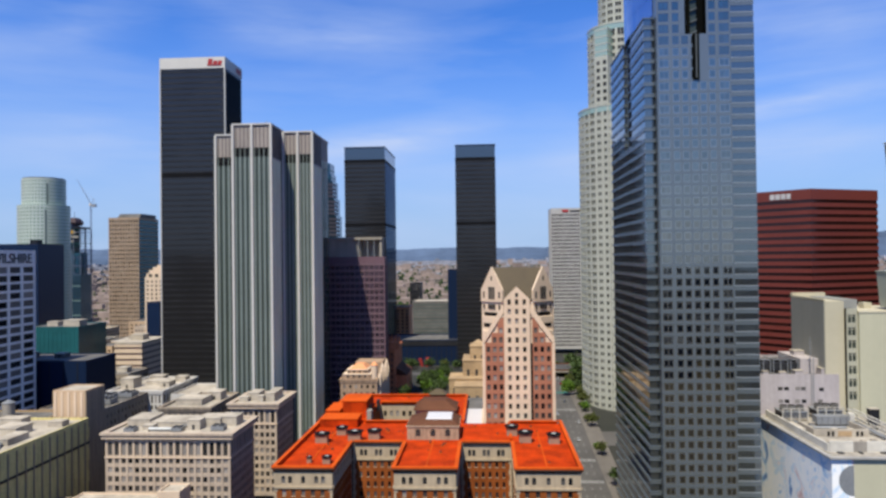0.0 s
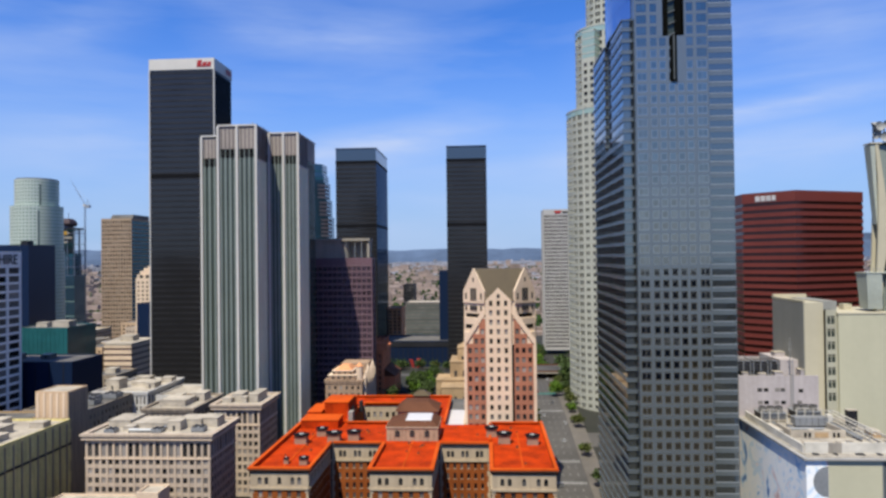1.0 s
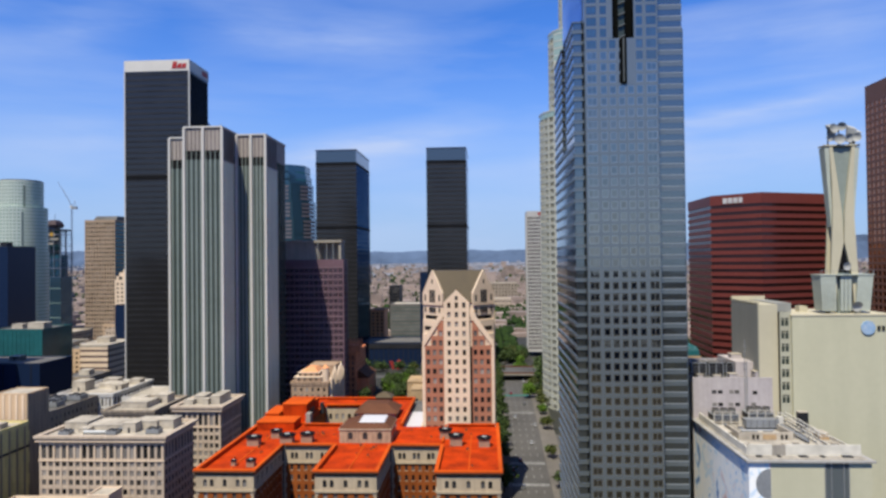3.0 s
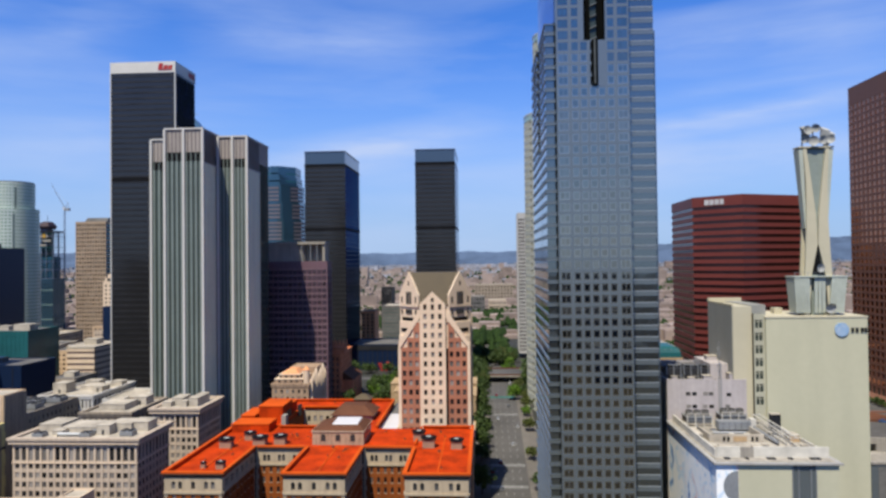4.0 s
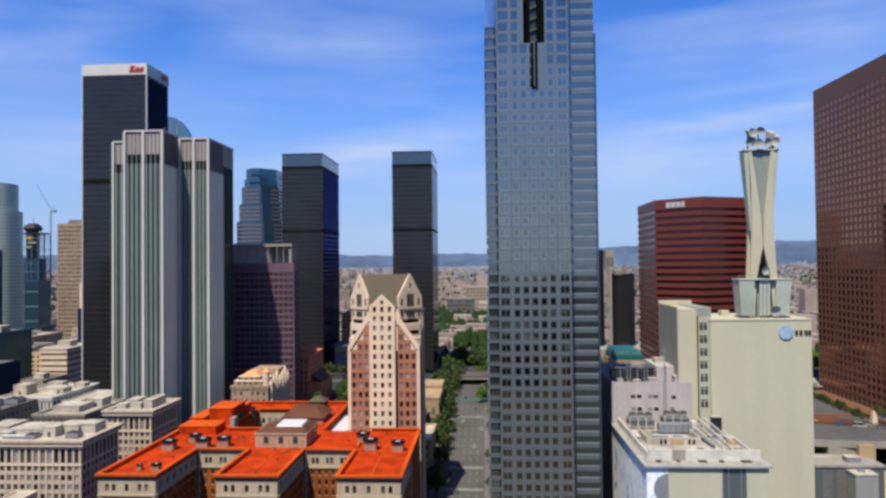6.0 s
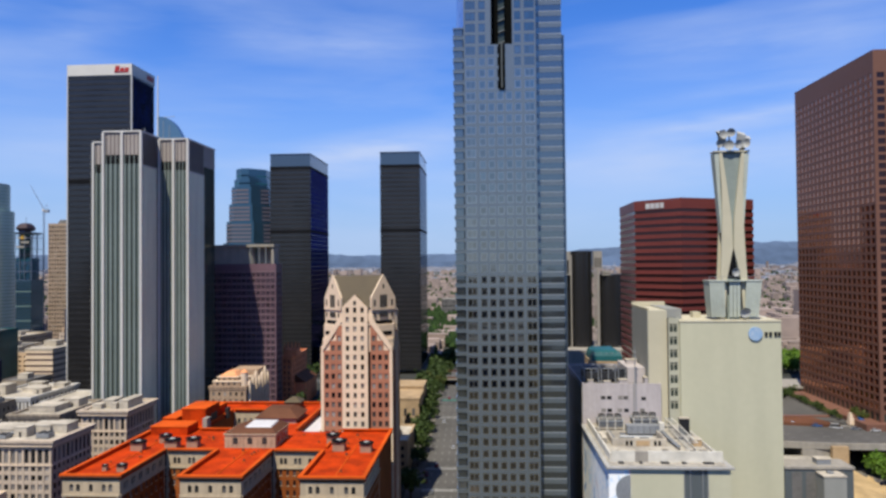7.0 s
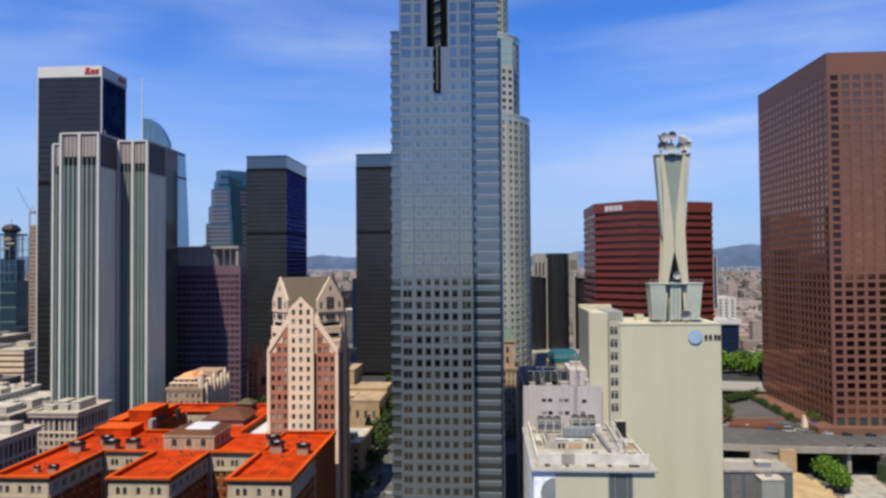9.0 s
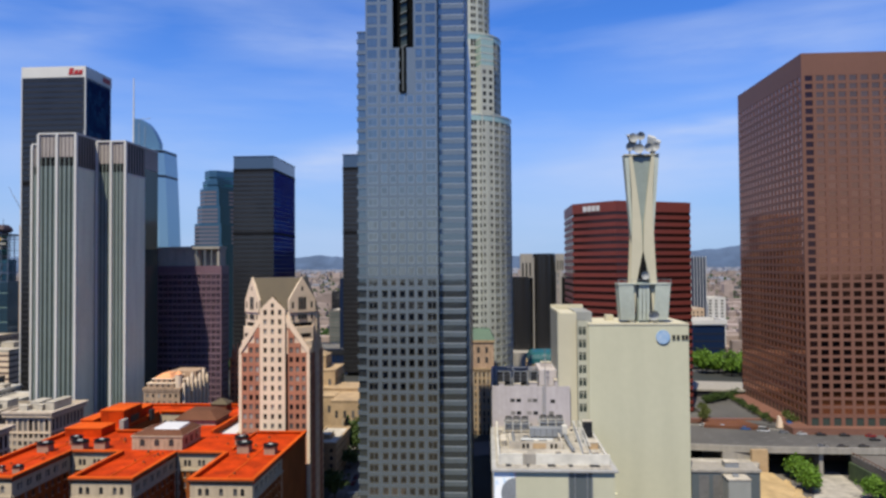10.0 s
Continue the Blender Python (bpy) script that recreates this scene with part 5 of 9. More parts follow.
# ---- white round tower behind the glass tower ----
def round_tower():
    """Three drums, one inside the other, with flat window strips between the curved bays."""
    cx, cy, pitch = 87.6, 452.0, 4.4
    t = thing("skyscraper", cx, cy, 14, "tall pale round tower stepping inward tier by tier", "skyscraper")
    flats = [-128, -61]
    for r, z0, z1, strip in ((28.1, 10, 196, 8.6), (21.9, 196, 247, 0.0), (15.0, 247, 300, 0.0)):
        core = part("drum", Geo().tube(cx, cy, z0, z1 - 0.6, r - 0.7, None, 72), M["g_window_joined"], t)
        z = z0 + 1.5
        while z + 2.2 < z1 - 4:
            part("floor_band", Geo().tube(cx, cy, z, z + 1.75, r, None, 72), M["usb"], core)
            part("sill_ring", Geo().tube(cx, cy, z + 1.75, z + 1.95, r + 0.12, None, 72), M["usb"], core)
            z += pitch
        n = round(2 * math.pi * r / 5.2)
        for i in range(n):
            a = 2 * math.pi * i / n
            if math.sin(a) < 0.4:
                ca, sa = math.cos(a), math.sin(a)
                spot = ((cx + ca * r, cy + sa * r), ((-sa, ca), (ca, sa)))
                part("pier", Geo().slab(*spot, -0.85, 0.85, -0.75, 0.10, z0, z1 - 3.8), M["usb"], core)
                b = a + math.pi / n
                ca, sa = math.cos(b), math.sin(b)
                part("mullion", Geo().slab((cx + ca * r, cy + sa * r), ((-sa, ca), (ca, sa)), -0.16, 0.16, -0.6, -0.1, z0, z1 - 3.8), M["usb"], core)
        part("tier_cap", Geo().tube(cx, cy, z1 - 0.6, z1 + 0.4, r + 0.3, None, 72), M["usb"], t)
        part("glass_crown", Geo().tube(cx, cy, z1 - 3.8, z1 - 0.65, r + 0.12, None, 72), M["g_pale"], t, "green glass crown ring")
    # flat vertical stone strips with paired square windows, topped with glass
    rows = floors(13.9, pitch, 2.4, 48)
    for a in flats:
        ca, sa = math.cos(radians(a)), math.sin(radians(a))
        face = ((-sa, ca), (ca, sa))
        o = (cx + ca * 28.0, cy + sa * 28.0)
        g, cols = Geo(), even(-4.3, 4.3, 2, 0.54)
        grid_wall(g, o, face, -4.3, 4.3, 12, 226, cols, rows, 1.2, 0.05)
        part("stone_face", g, M["usb"], t, "flat pale stone face with square windows")
        w = Geo()
        for c in cols:
            for r in rows:
                w.slab(o, face, c[0], c[1], -0.4, -0.22, r[0], r[1])
        part("strip_glazing", w, M["g_window_joined"], t, kind="stuff")
        part("strip_back", Geo().slab(o, face, -4.25, 4.25, -12, -1.22, 190, 226), M["usb"], t)
        part("strip_crown", Geo().slab(o, face, -4.2, 4.2, -10, -0.2, 226.1, 243), M["g_pale"], t, "tall green glass cap")
        for k in range(4):
            part("cap_band", Geo().slab(o, face, -4.3, 4.3, -10, -0.12, 228.5 + pitch * k, 229.3 + pitch * k), M["usb"], t)


round_tower()


# ---- red granite office with six sides ----
def red_office():
    plan = [(146.7, 393.0), (166.5, 373.0), (209.7, 391.5), (209.7, 436.0), (146.9, 436.0)]
    t = thing("office_tower", 178, 373, 20, "red granite office tower with dark window bands and folded faces", "office building")
    def shrink(d):
        cx, cy = 180, 405
        return [(cx + (x - cx) * (1 - d / 30), cy + (y - cy) * (1 - d / 30)) for x, y in plan]
    part("glazing", Geo().prism(shrink(0.35), 15, 133), M["g_red"], t)
    for i in range(1, 32):
        z = 132.8 - 3.8 * i
        if z > 15:
            part("granite_band", Geo().prism(plan, z, z + 2.05), M["red_granite"], t)
    part("parapet", Geo().prism(plan, 132.8, 138.2), M["red_granite"], t)
    part("roof", Geo().prism(shrink(1.0), 138.2, 138.4), M["roof_grey"], t)
    # white sign as plain blocks on the left front face
    ux, uy = 19.8 / 28.14, -20.0 / 28.14
    face = ((ux, uy), (uy, -ux))
    sg = Geo()
    for a, w in ((7.4, 2.3), (10.3, 2.3), (13.2, 2.3), (16.1, 2.0)):
        sg.slab(plan[0], face, a, a + w, 0.0, 0.3, 133.6, 136.4)
    part("sign", sg, M["logo_white"], t, "white sign blocks")


red_office()


# ---- polished brown tower ----
def brown_tower():
    x0, x1, y0, y1, z0, z1 = 249.2, 312.0, 346.0, 430.6, 24.0, 204.0
    t = thing("skyscraper", 280, 346, z0, "polished brown granite tower with a grid of square windows", "skyscraper")
    part("core", Geo().box(x0 + 0.5, x1 - 0.5, y0 + 0.5, y1 - 0.5, z0, z1 - 0.5), M["dark_void"], t)
    rows = floors(34.5, 3.92, 2.6, 41)
    cols = even(x0 + 0.8, x1 - 0.8, 12, 0.70)
    sides = even(0.6, y1 - y0 - 0.6, 18, 0.7)
    g, h = Geo(), Geo()
    grid_wall(g, (0, y0), FRONT, x0, x1, z0 + 9.6, z1, cols, rows, 0.4, 0.04)
    grid_wall(h, (x0, y0), LEFT, 0.42, y1 - y0 - 0.42, z0 + 9.6, z1, sides, rows, 0.4, 0.04)
    part("granite_front", g, M["brown_granite"], t)
    part("granite_flank", h, M["brown_granite"], t)
    for r in rows:
        part("corner_pane", Geo().slab((0, y0), FRONT, cols[0][0], cols[0][1], -0.39, -0.3, r[0], r[1]), M["g_red"], t, "dark corner bay")
    glaze(t, (0, y0), FRONT, cols[1:], rows, 0.4, M["g_brown_one"], M["g_brown"], 230)
    glaze(t, (x0, y0), LEFT, sides, rows, 0.4, M["g_brown_one"], M["g_brown"], 70)
    # tall ground storey with deep openings
    for o, face, a0, a1, bays in (((0, y0), FRONT, x0, x1, even(x0 + 0.8, x1 - 0.8, 12, 0.66)), ((x0, y0), LEFT, 0.42, y1 - y0 - 0.42, even(0.6, y1 - y0 - 0.6, 18, 0.6))):
        storey = part("ground_storey", Geo().slab(o, face, a0, a1, -0.4, 0, z0 + 8.8, z0 + 9.5), M["brown_granite"], t)
        part("base_wall", Geo().slab(o, face, a0, a1, -0.4, 0, z0, z0 + 4.4), M["brown_granite"], storey)
        ends = [a0] + [v for c in bays for v in c] + [a1]
        for i in range(0, len(ends), 2):
            part("ground_pier", Geo().slab(o, face, ends[i], ends[i + 1], -0.4, 0, z0 + 4.4, z0 + 8.8), M["brown_granite"], storey)
        for c in bays:
            part("ground_window", Geo().slab(o, face, c[0], c[1], -0.38, -0.3, z0 + 4.4, z0 + 8.8), M["g_deep"], storey)
    part("parapet", Geo().box(x0, x1, y0, y1, z1, z1 + 0.6), M["brown_granite"], t)
    tagged(new("plinth", Geo().box(x0 - 9, x1 + 12, y0 - 5, y1 + 8, 14, 29.0).mesh("plinth", M["brown_granite"])), "low brown granite plinth round the tower", "plinth", kind="structure")


brown_tower()


# ---- telephone exchange with its microwave tower ----
def exchange():
    t = thing("telephone_exchange", 155, 270.5, 10, "pale yellow windowless exchange block with a stair strip", "office building")
    part("main_block", Geo().box(137.4, 174.0, 270.5, 300, 5, 82.6), M["att"], t, "blank pale yellow block")
    part("coping", Geo().box(137.2, 174.2, 270.3, 300.2, 82.6, 83.2), M["att_side"], t)
    g = Geo()
    rows = floors(50.2, 4.78, 3.0, 7)
    grid_wall(g, (0, 271.6), FRONT, 133.4, 137.38, 5, 84.2, [(133.9, 136.6)], rows, 0.5, 0.05)
    part("stair_strip", g, M["stair_sage"], t)
    part("stair_core", Geo().box(133.45, 137.3, 272.15, 280, 5, 84.0), M["dark_void"], t)
    for r in rows:
        w = pane(t, "stair_window", (0, 271.6), FRONT, 135.25, (r[0] + r[1]) / 2, 2.7, 3.0, M["g_deep"], 0.06, -0.35)
        part("window_bar", Geo().box(135.12, 135.38, 271.72, 271.94, r[0], r[1]).box(133.92, 136.58, 271.74, 271.93, r[1] - 0.8, r[1] - 0.62), M["stair_sage"], t)
    part("side_slab", Geo().box(126.4, 133.38, 273.5, 301, 5, 86.8), M["att_side"], t, "cream side slab")
    part("flank_skin", Geo().box(126.15, 126.38, 273.7, 302, 5, 86.6), M["att_dark"], t, "grey-green side wall")
    # rear block, its far top corner rounded
    plan = [(133.4, 276.0), (139.5, 276.0), (139.5, 303.0), (126.4, 303.0), (126.4, 302.2), (133.4, 302.2)]
    part("rear_block", Geo().prism(plan, 5, 87.2), M["att_dark"], t, "grey-green rear block")
    part("rear_parapet", Geo().box(126.2, 139.5, 301.2, 303, 86.9, 88.6).box(126.2, 127.0, 274, 301.1, 86.9, 87.6), M["att_side"], t)
    part("front_ledge", Geo().box(139.6, 147, 268.6, 270.4, 5, 20.8), M["att"], t)
    for x in (146, 156, 166):
        part("roof_box", Geo().box(x, x + 3.0, 284, 288, 83.2, 85.4), M["att_side"], t)
    # sign: a blue disc and a dark bar
    d = Geo()
    n = 28
    ring = [(math.cos(2 * math.pi * i / n), math.sin(2 * math.pi * i / n)) for i in range(n)]
    d.hexa([(164.6 + 2.55 * c, 270.45, 78.2 + 2.55 * s) for c, s in ring], [(164.6 + 2.55 * c, 270.0, 78.2 + 2.55 * s) for c, s in ring])
    part("sign_disc", d, M["logo_blue"], t, "blue striped disc")
    lt = Geo()
    for a in (168.0, 169.6, 171.4, 172.7):
        lt.box(a, a + 1.0, 270.1, 270.46, 77.3, 78.9)
    part("sign_bar", lt, M["logo_black"], t, "dark sign blocks")


exchange()


def microwave_tower():
    cx, cy, z0 = 158.7, 277.0, 83.2
    t = thing("microwave_tower", cx, cy, z0, "cream concrete microwave tower with flared legs and dish antennas", "tower")
    part("shaft", Geo().hexa([(cx - 2.2, cy - 1.6, z0), (cx + 2.2, cy - 1.6, z0), (cx + 2.2, cy + 1.4, z0), (cx - 2.2, cy + 1.4, z0)],
                             [(cx - 3.4, cy - 1.6, 146), (cx + 3.4, cy - 1.6, 146), (cx + 3.4, cy + 1.4, 146), (cx - 3.4, cy + 1.4, 146)]), M["sage_panel"], t)
    part("leg_opening", Geo().hexa([(cx - 2.2, cy - 1.75, 98.6), (cx + 2.2, cy - 1.75, 98.6), (cx + 2.2, cy - 1.62, 98.6), (cx - 2.2, cy - 1.62, 98.6)],
                                   [(cx - 0.1, cy - 1.75, 110), (cx + 0.1, cy - 1.75, 110), (cx + 0.1, cy - 1.62, 110), (cx - 0.1, cy - 1.62, 110)]), M["dark_void"], t)
    # four cream legs: wide at the foot, meeting in the middle, parting again above
    for sx in (-1, 1):
        for ya, yb in ((cy - 2.6, cy - 1.7), (cy + 1.5, cy + 2.3)):
            g = Geo()
            def cut(z, inner, outer):
                a, b = sorted((cx + sx * inner, cx + sx * outer))
                return [(a, ya, z), (b, ya, z), (b, yb, z), (a, yb, z)]
            levels = [(z0, 3.6, 5.4), (98.6, 2.5, 4.9), (110, 0.12, 4.35), (121, 0.5, 3.9), (133, 1.9, 3.9), (146.4, 3.6, 4.7)]
            g.loft([cut(*q) for q in levels])
            part("leg", g, M["att_side"], t, "flared cream leg")
    # slanting sage wedges that widen toward the top
    for sx in (-1, 1):
        a, b = sorted((cx + sx * 3.6, cx + sx * 4.2))
        c, d = sorted((cx + sx * 4.7, cx + sx * 6.4))
        part("wedge", Geo().hexa([(a, cy - 1.5, 116), (b, cy - 1.5, 116), (b, cy + 1.2, 116), (a, cy + 1.2, 116)], [(c, cy - 2.4, 146), (d, cy - 2.4, 146), (d, cy + 2.2, 146), (c, cy + 2.2, 146)]), M["sage"], t, "grey-green slanted panel")
    # flared skirt with vertical slats
    for sx in (-1, 1):
        for k in range(5):
            x = cx + sx * (4.0 + 1.05 * k)
            x2 = cx + sx * (4.6 + 1.12 * k)
            part("skirt_slat", Geo().hexa([(x - 0.45, cy - 3.2, z0 + 1), (x + 0.45, cy - 3.2, z0 + 1), (x + 0.45, cy + 3, z0 + 1), (x - 0.45, cy + 3, z0 + 1)],
                                          [(x2 - 0.52, cy - 4.2, 97.6), (x2 + 0.52, cy - 4.2, 97.6), (x2 + 0.48, cy + 3.6, 97.6), (x2 - 0.48, cy + 3.6, 97.6)]), M["sage"], t)
    for x in (-1.4, 0, 1.4):
        part("skirt_slat", Geo().hexa([(cx + x - 0.5, cy - 3.0, z0 + 1), (cx + x + 0.5, cy - 3.0, z0 + 1), (cx + x + 0.5, cy - 2.7, z0 + 1), (cx + x - 0.5, cy - 2.7, z0 + 1)],
                                      [(cx + x - 0.6, cy - 3.6, 97.6), (cx + x + 0.6, cy - 3.6, 97.6), (cx + x + 0.6, cy - 3.2, 97.6), (cx + x - 0.6, cy - 3.2, 97.6)]), M["sage"], t)
    part("gallery", Geo().box(cx - 9.8, cx + 9.8, cy - 4.4, cy + 3.8, 97.6, 98.0), M["sage"], t)
    rail = Geo()
    for x in (-9.6, -7.2, -4.8, 4.8, 7.2, 9.6):
        rail.box(cx + x - 0.1, cx + x + 0.1, cy - 4.3, cy - 4.2, 98.0, 99.5)
    rail.box(cx - 9.6, cx + 9.6, cy - 4.3, cy - 4.2, 99.4, 99.5)
    part("railing", rail, M["steel"], t)
    part("top_deck", Geo().box(cx - 6.5, cx + 6.5, cy - 2.8, cy + 2.6, 146.4, 146.9), M["att_side"], t)
    part("antenna_frame", Geo().box(cx - 4.2, cx + 4.2, cy - 1, cy - 0.7, 149.4, 149.8).beam((cx - 4, cy, 147), (cx - 4, cy, 153), 0.4).beam((cx + 4, cy, 147), (cx + 4, cy, 152), 0.4).beam((cx, cy, 147), (cx, cy, 154), 0.4), M["dark_steel"], t)
    def dish(x, y, z, r, tilt, turn):
        g, n = Geo(), 16
        m = pose(x, y, z, 90 + tilt, 0, turn)
        rings = [[m @ Vector((k * r / 3 * math.cos(2 * math.pi * i / n), k * r / 3 * math.sin(2 * math.pi * i / n), -0.35 * r * (1 - (k / 3) ** 2))) for i in range(n)] for k in (0.15, 1, 2, 3)]
        for q in rings:
            g.v += [tuple(p) for p in q]
        for k in range(3):
            for i in range(n):
                j = (i + 1) % n
                g.f.append((k * n + i, k * n + j, (k + 1) * n + j, (k + 1) * n + i))
        g.f.append(tuple(range(n)))
        g.m = [0] * len(g.f)
        back = m @ Vector((0, 0, -0.9 * r))
        g.beam(m @ Vector((0, 0, -0.3 * r)), back, 0.3 * r)
        part("dish_antenna", g, M["dish"], t, "round grey dish antenna")
    def horn(x, z, turn, lean):
        m = pose(x, cy - 1, z, 0, lean, turn)
        lo = [m @ Vector(p) for p in ((-0.4, -0.4, 0), (0.4, -0.4, 0), (0.4, 0.4, 0), (-0.4, 0.4, 0))]
        hi = [m @ Vector(p) for p in ((-1.7, -1.5, 5.0), (1.7, -1.5, 5.0), (1.5, 1.0, 6.4), (-1.5, 1.0, 6.4))]
        part("horn_antenna", Geo().hexa(lo, hi), M["dish"], t, "grey horn antenna")
    for x, z, r, ti, tu in ((-4.6, 149.6, 1.7, 10, 25), (-1.2, 148.9, 1.9, 0, -10), (2.4, 149.2, 1.7, 8, 15), (5.0, 149.4, 1.6, 0, -35), (-3.2, 153.0, 1.8, -8, 10), (-0.4, 153.6, 1.6, 12, -30), (0.6, 101.0, 1.6, 5, 10), (3.0, 86.0, 2.0, 20, 0)):
        dish(cx + x, cy - (3.4 if z > 100 else 5.4), z, r, ti, tu)
    horn(cx + 2.4, 148.2, 0, 18)
    horn(cx - 2.6, 148.6, 20, -10)
    horn(cx + 4.4, 146.8, 0, 14)


microwave_tower()


# ---- mural building and the pale block behind it ----
def mural_building():
    x0, x1, y0, y1, z1 = 101.5, 137.0, 217.0, 290.0, 44.0
    t = thing("mural_building", 119, y0, 0, "pale block with an abstract mural and a cluttered white roof", "building")
    part("body", Geo().box(x0 + 0.2, x1, y0 + 0.2, y1, 0, z1), M["att"], t)
    part("mural", Geo().box(x0, x0 + 0.2, y0, y1 - 16, 0, z1 - 0.3).box(x0 + 0.2, 107.9, y0, y0 + 0.2, 0, z1 - 0.3), M["mural"], t, "abstract mural in white, blue and pink")
    part("rear_panel", Geo().box(x0, x0 + 0.2, y1 - 15.95, y1, 0, z1 - 0.3), M["g_navy"], t)
    d, n = Geo(), 24
    ring = [(107.86 - 4.4 * math.cos(-math.pi / 2 + math.pi * i / n), 37.2 + 4.6 * math.sin(-math.pi / 2 + math.pi * i / n)) for i in range(n + 1)]
    d.poly([(x, y0 - 0.015, z) for x, z in ring])
    part("mural_disc", d, M["steel"], t, "grey half disc of the mural")
    part("front_wall", Geo().box(107.92, 123.4, y0, y0 + 0.2, 0, z1 - 0.3).box(130.6, x1, y0, y0 + 0.2, 0, z1 - 0.3), M["att"], t)
    part("glass_strip", Geo().box(123.42, 130.58, y0 + 0.1, y0 + 0.2, 0, z1 - 0.3), M["granite_blue"], t, "dark vertical glazed strip")
    for x in (123.42, 125.2, 128.8, 130.3):
        part("strip_mullion", Geo().box(x, x + 0.28, y0 - 0.12, y0 + 0.1, 0, z1 - 0.3), M["steel"], t)
    part("roof_slab", Geo().box(x0 - 0.8, x1 + 1.0, y0 - 0.9, y1 + 0.5, z1 - 0.28, z1 + 0.25), M["roof_edge"], t)
    part("roof", Geo().box(x0 + 0.6, x1 - 0.6, y0 + 0.6, y1 - 0.6, z1 + 0.25, z1 + 0.4), M["roof_deck"], t)
    part("parapet", Geo().box(x0 + 1.8, 110.2, 221.8, 222.4, z1 + 0.25, z1 + 3.6).box(114.2, x1 - 0.6, 221.8, 222.4, z1 + 0.25, z1 + 3.6), M["parapet_white"], t, "white front parapet")
    part("parapet_patch", Geo().box(110.22, 114.18, 221.75, 222.4, z1 + 0.25, z1 + 3.5), M["concrete"], t)
    part("parapet", Geo().box(x0 + 1.2, x0 + 1.7, 222, 270, z1 + 0.25, z1 + 2.9), M["parapet_white"], t, "white side parapet")
    part("parapet", Geo().box(x1 - 0.6, x1 - 0.2, 222.5, 268, z1 + 0.25, z1 + 1.6), M["parapet_white"], t)
    for i, w in enumerate((1.6, 0.8, 2.4, 1.2, 3.0)):
        part("edge_gear", Geo().box(105 + 6.3 * i, 105 + 6.3 * i + w, 219.6, 221.2, z1 + 0.26, z1 + 0.75), M["dark_steel"], t)


mural_building()


def fan_unit(x, y, z, w=6.0, d=6.0, h=2.6, first=[]):
    """A grey air-cooling unit with round fans on top."""
    if not first:
        u = thing("cooling_unit", x, y, z, "grey metal cooling unit with round fans on a flat roof", "cooling unit", "rooftop cooling units")
        part("casing", Geo().box(x - 3, x + 3, y - 3, y + 3, z + 0.3, z + 2.2), M["steel"], u)
        for i in (-1.5, 1.5):
            for j in (-1.5, 1.5):
                part("fan", Geo().tube(x + i, y + j, z + 2.2, z + 2.7, 1.2, 1.1, 14), M["dark_steel"], u, "dark round fan")
        for i in (-2.7, 2.7):
            part("foot", Geo().box(x + i - 0.2, x + i + 0.2, y - 2.9, y + 2.9, z, z + 0.3), M["dark_steel"], u)
        first.append(u)
        u.scale = (w / 6, d / 6, h / 2.6)
        return
    keep = first[0].scale.copy()
    first[0].scale = (w / 6, d / 6, h / 2.6)
    copy_thing(first[0], pose(x, y, z))
    first[0].scale = keep


def roof_hut(x, y, z, w, d, h, material="roof_white", label="small pale plant hut on a flat roof"):
    u = thing("plant_hut", x, y, z, label, "plant hut", "rooftop plant huts")
    part("body", Geo().box(x - w / 2, x + w / 2, y - d / 2, y + d / 2, z, z + h), M[material], u)
    part("lid", Geo().box(x - w / 2 - 0.15, x + w / 2 + 0.15, y - d / 2 - 0.15, y + d / 2 + 0.15, z + h, z + h + 0.25), M["roof_white"], u)
    if h > 2.3 and w > 3.5 and int(x * 7) % 2:
        part("door", Geo().box(x - 0.5, x + 0.5, y - d / 2 - 0.08, y - d / 2 - 0.02, z, z + min(2.0, h - 0.2)), M["dark_steel"], u)


def duct(points, w=0.9, label="galvanised air duct lying along a flat roof"):
    u = thing("air_duct", *points[0], label, "duct", "rooftop ducts")
    for p, q in zip(points, points[1:]):
        part("duct_run", Geo().beam(p, q, w), M["steel"], u)
    for p in points:
        part("duct_stand", Geo().box(p[0] - 0.2, p[0] + 0.2, p[1] - 0.2, p[1] + 0.2, p[2] - w / 2 - 0.55, p[2] - w / 2), M["dark_steel"], u)




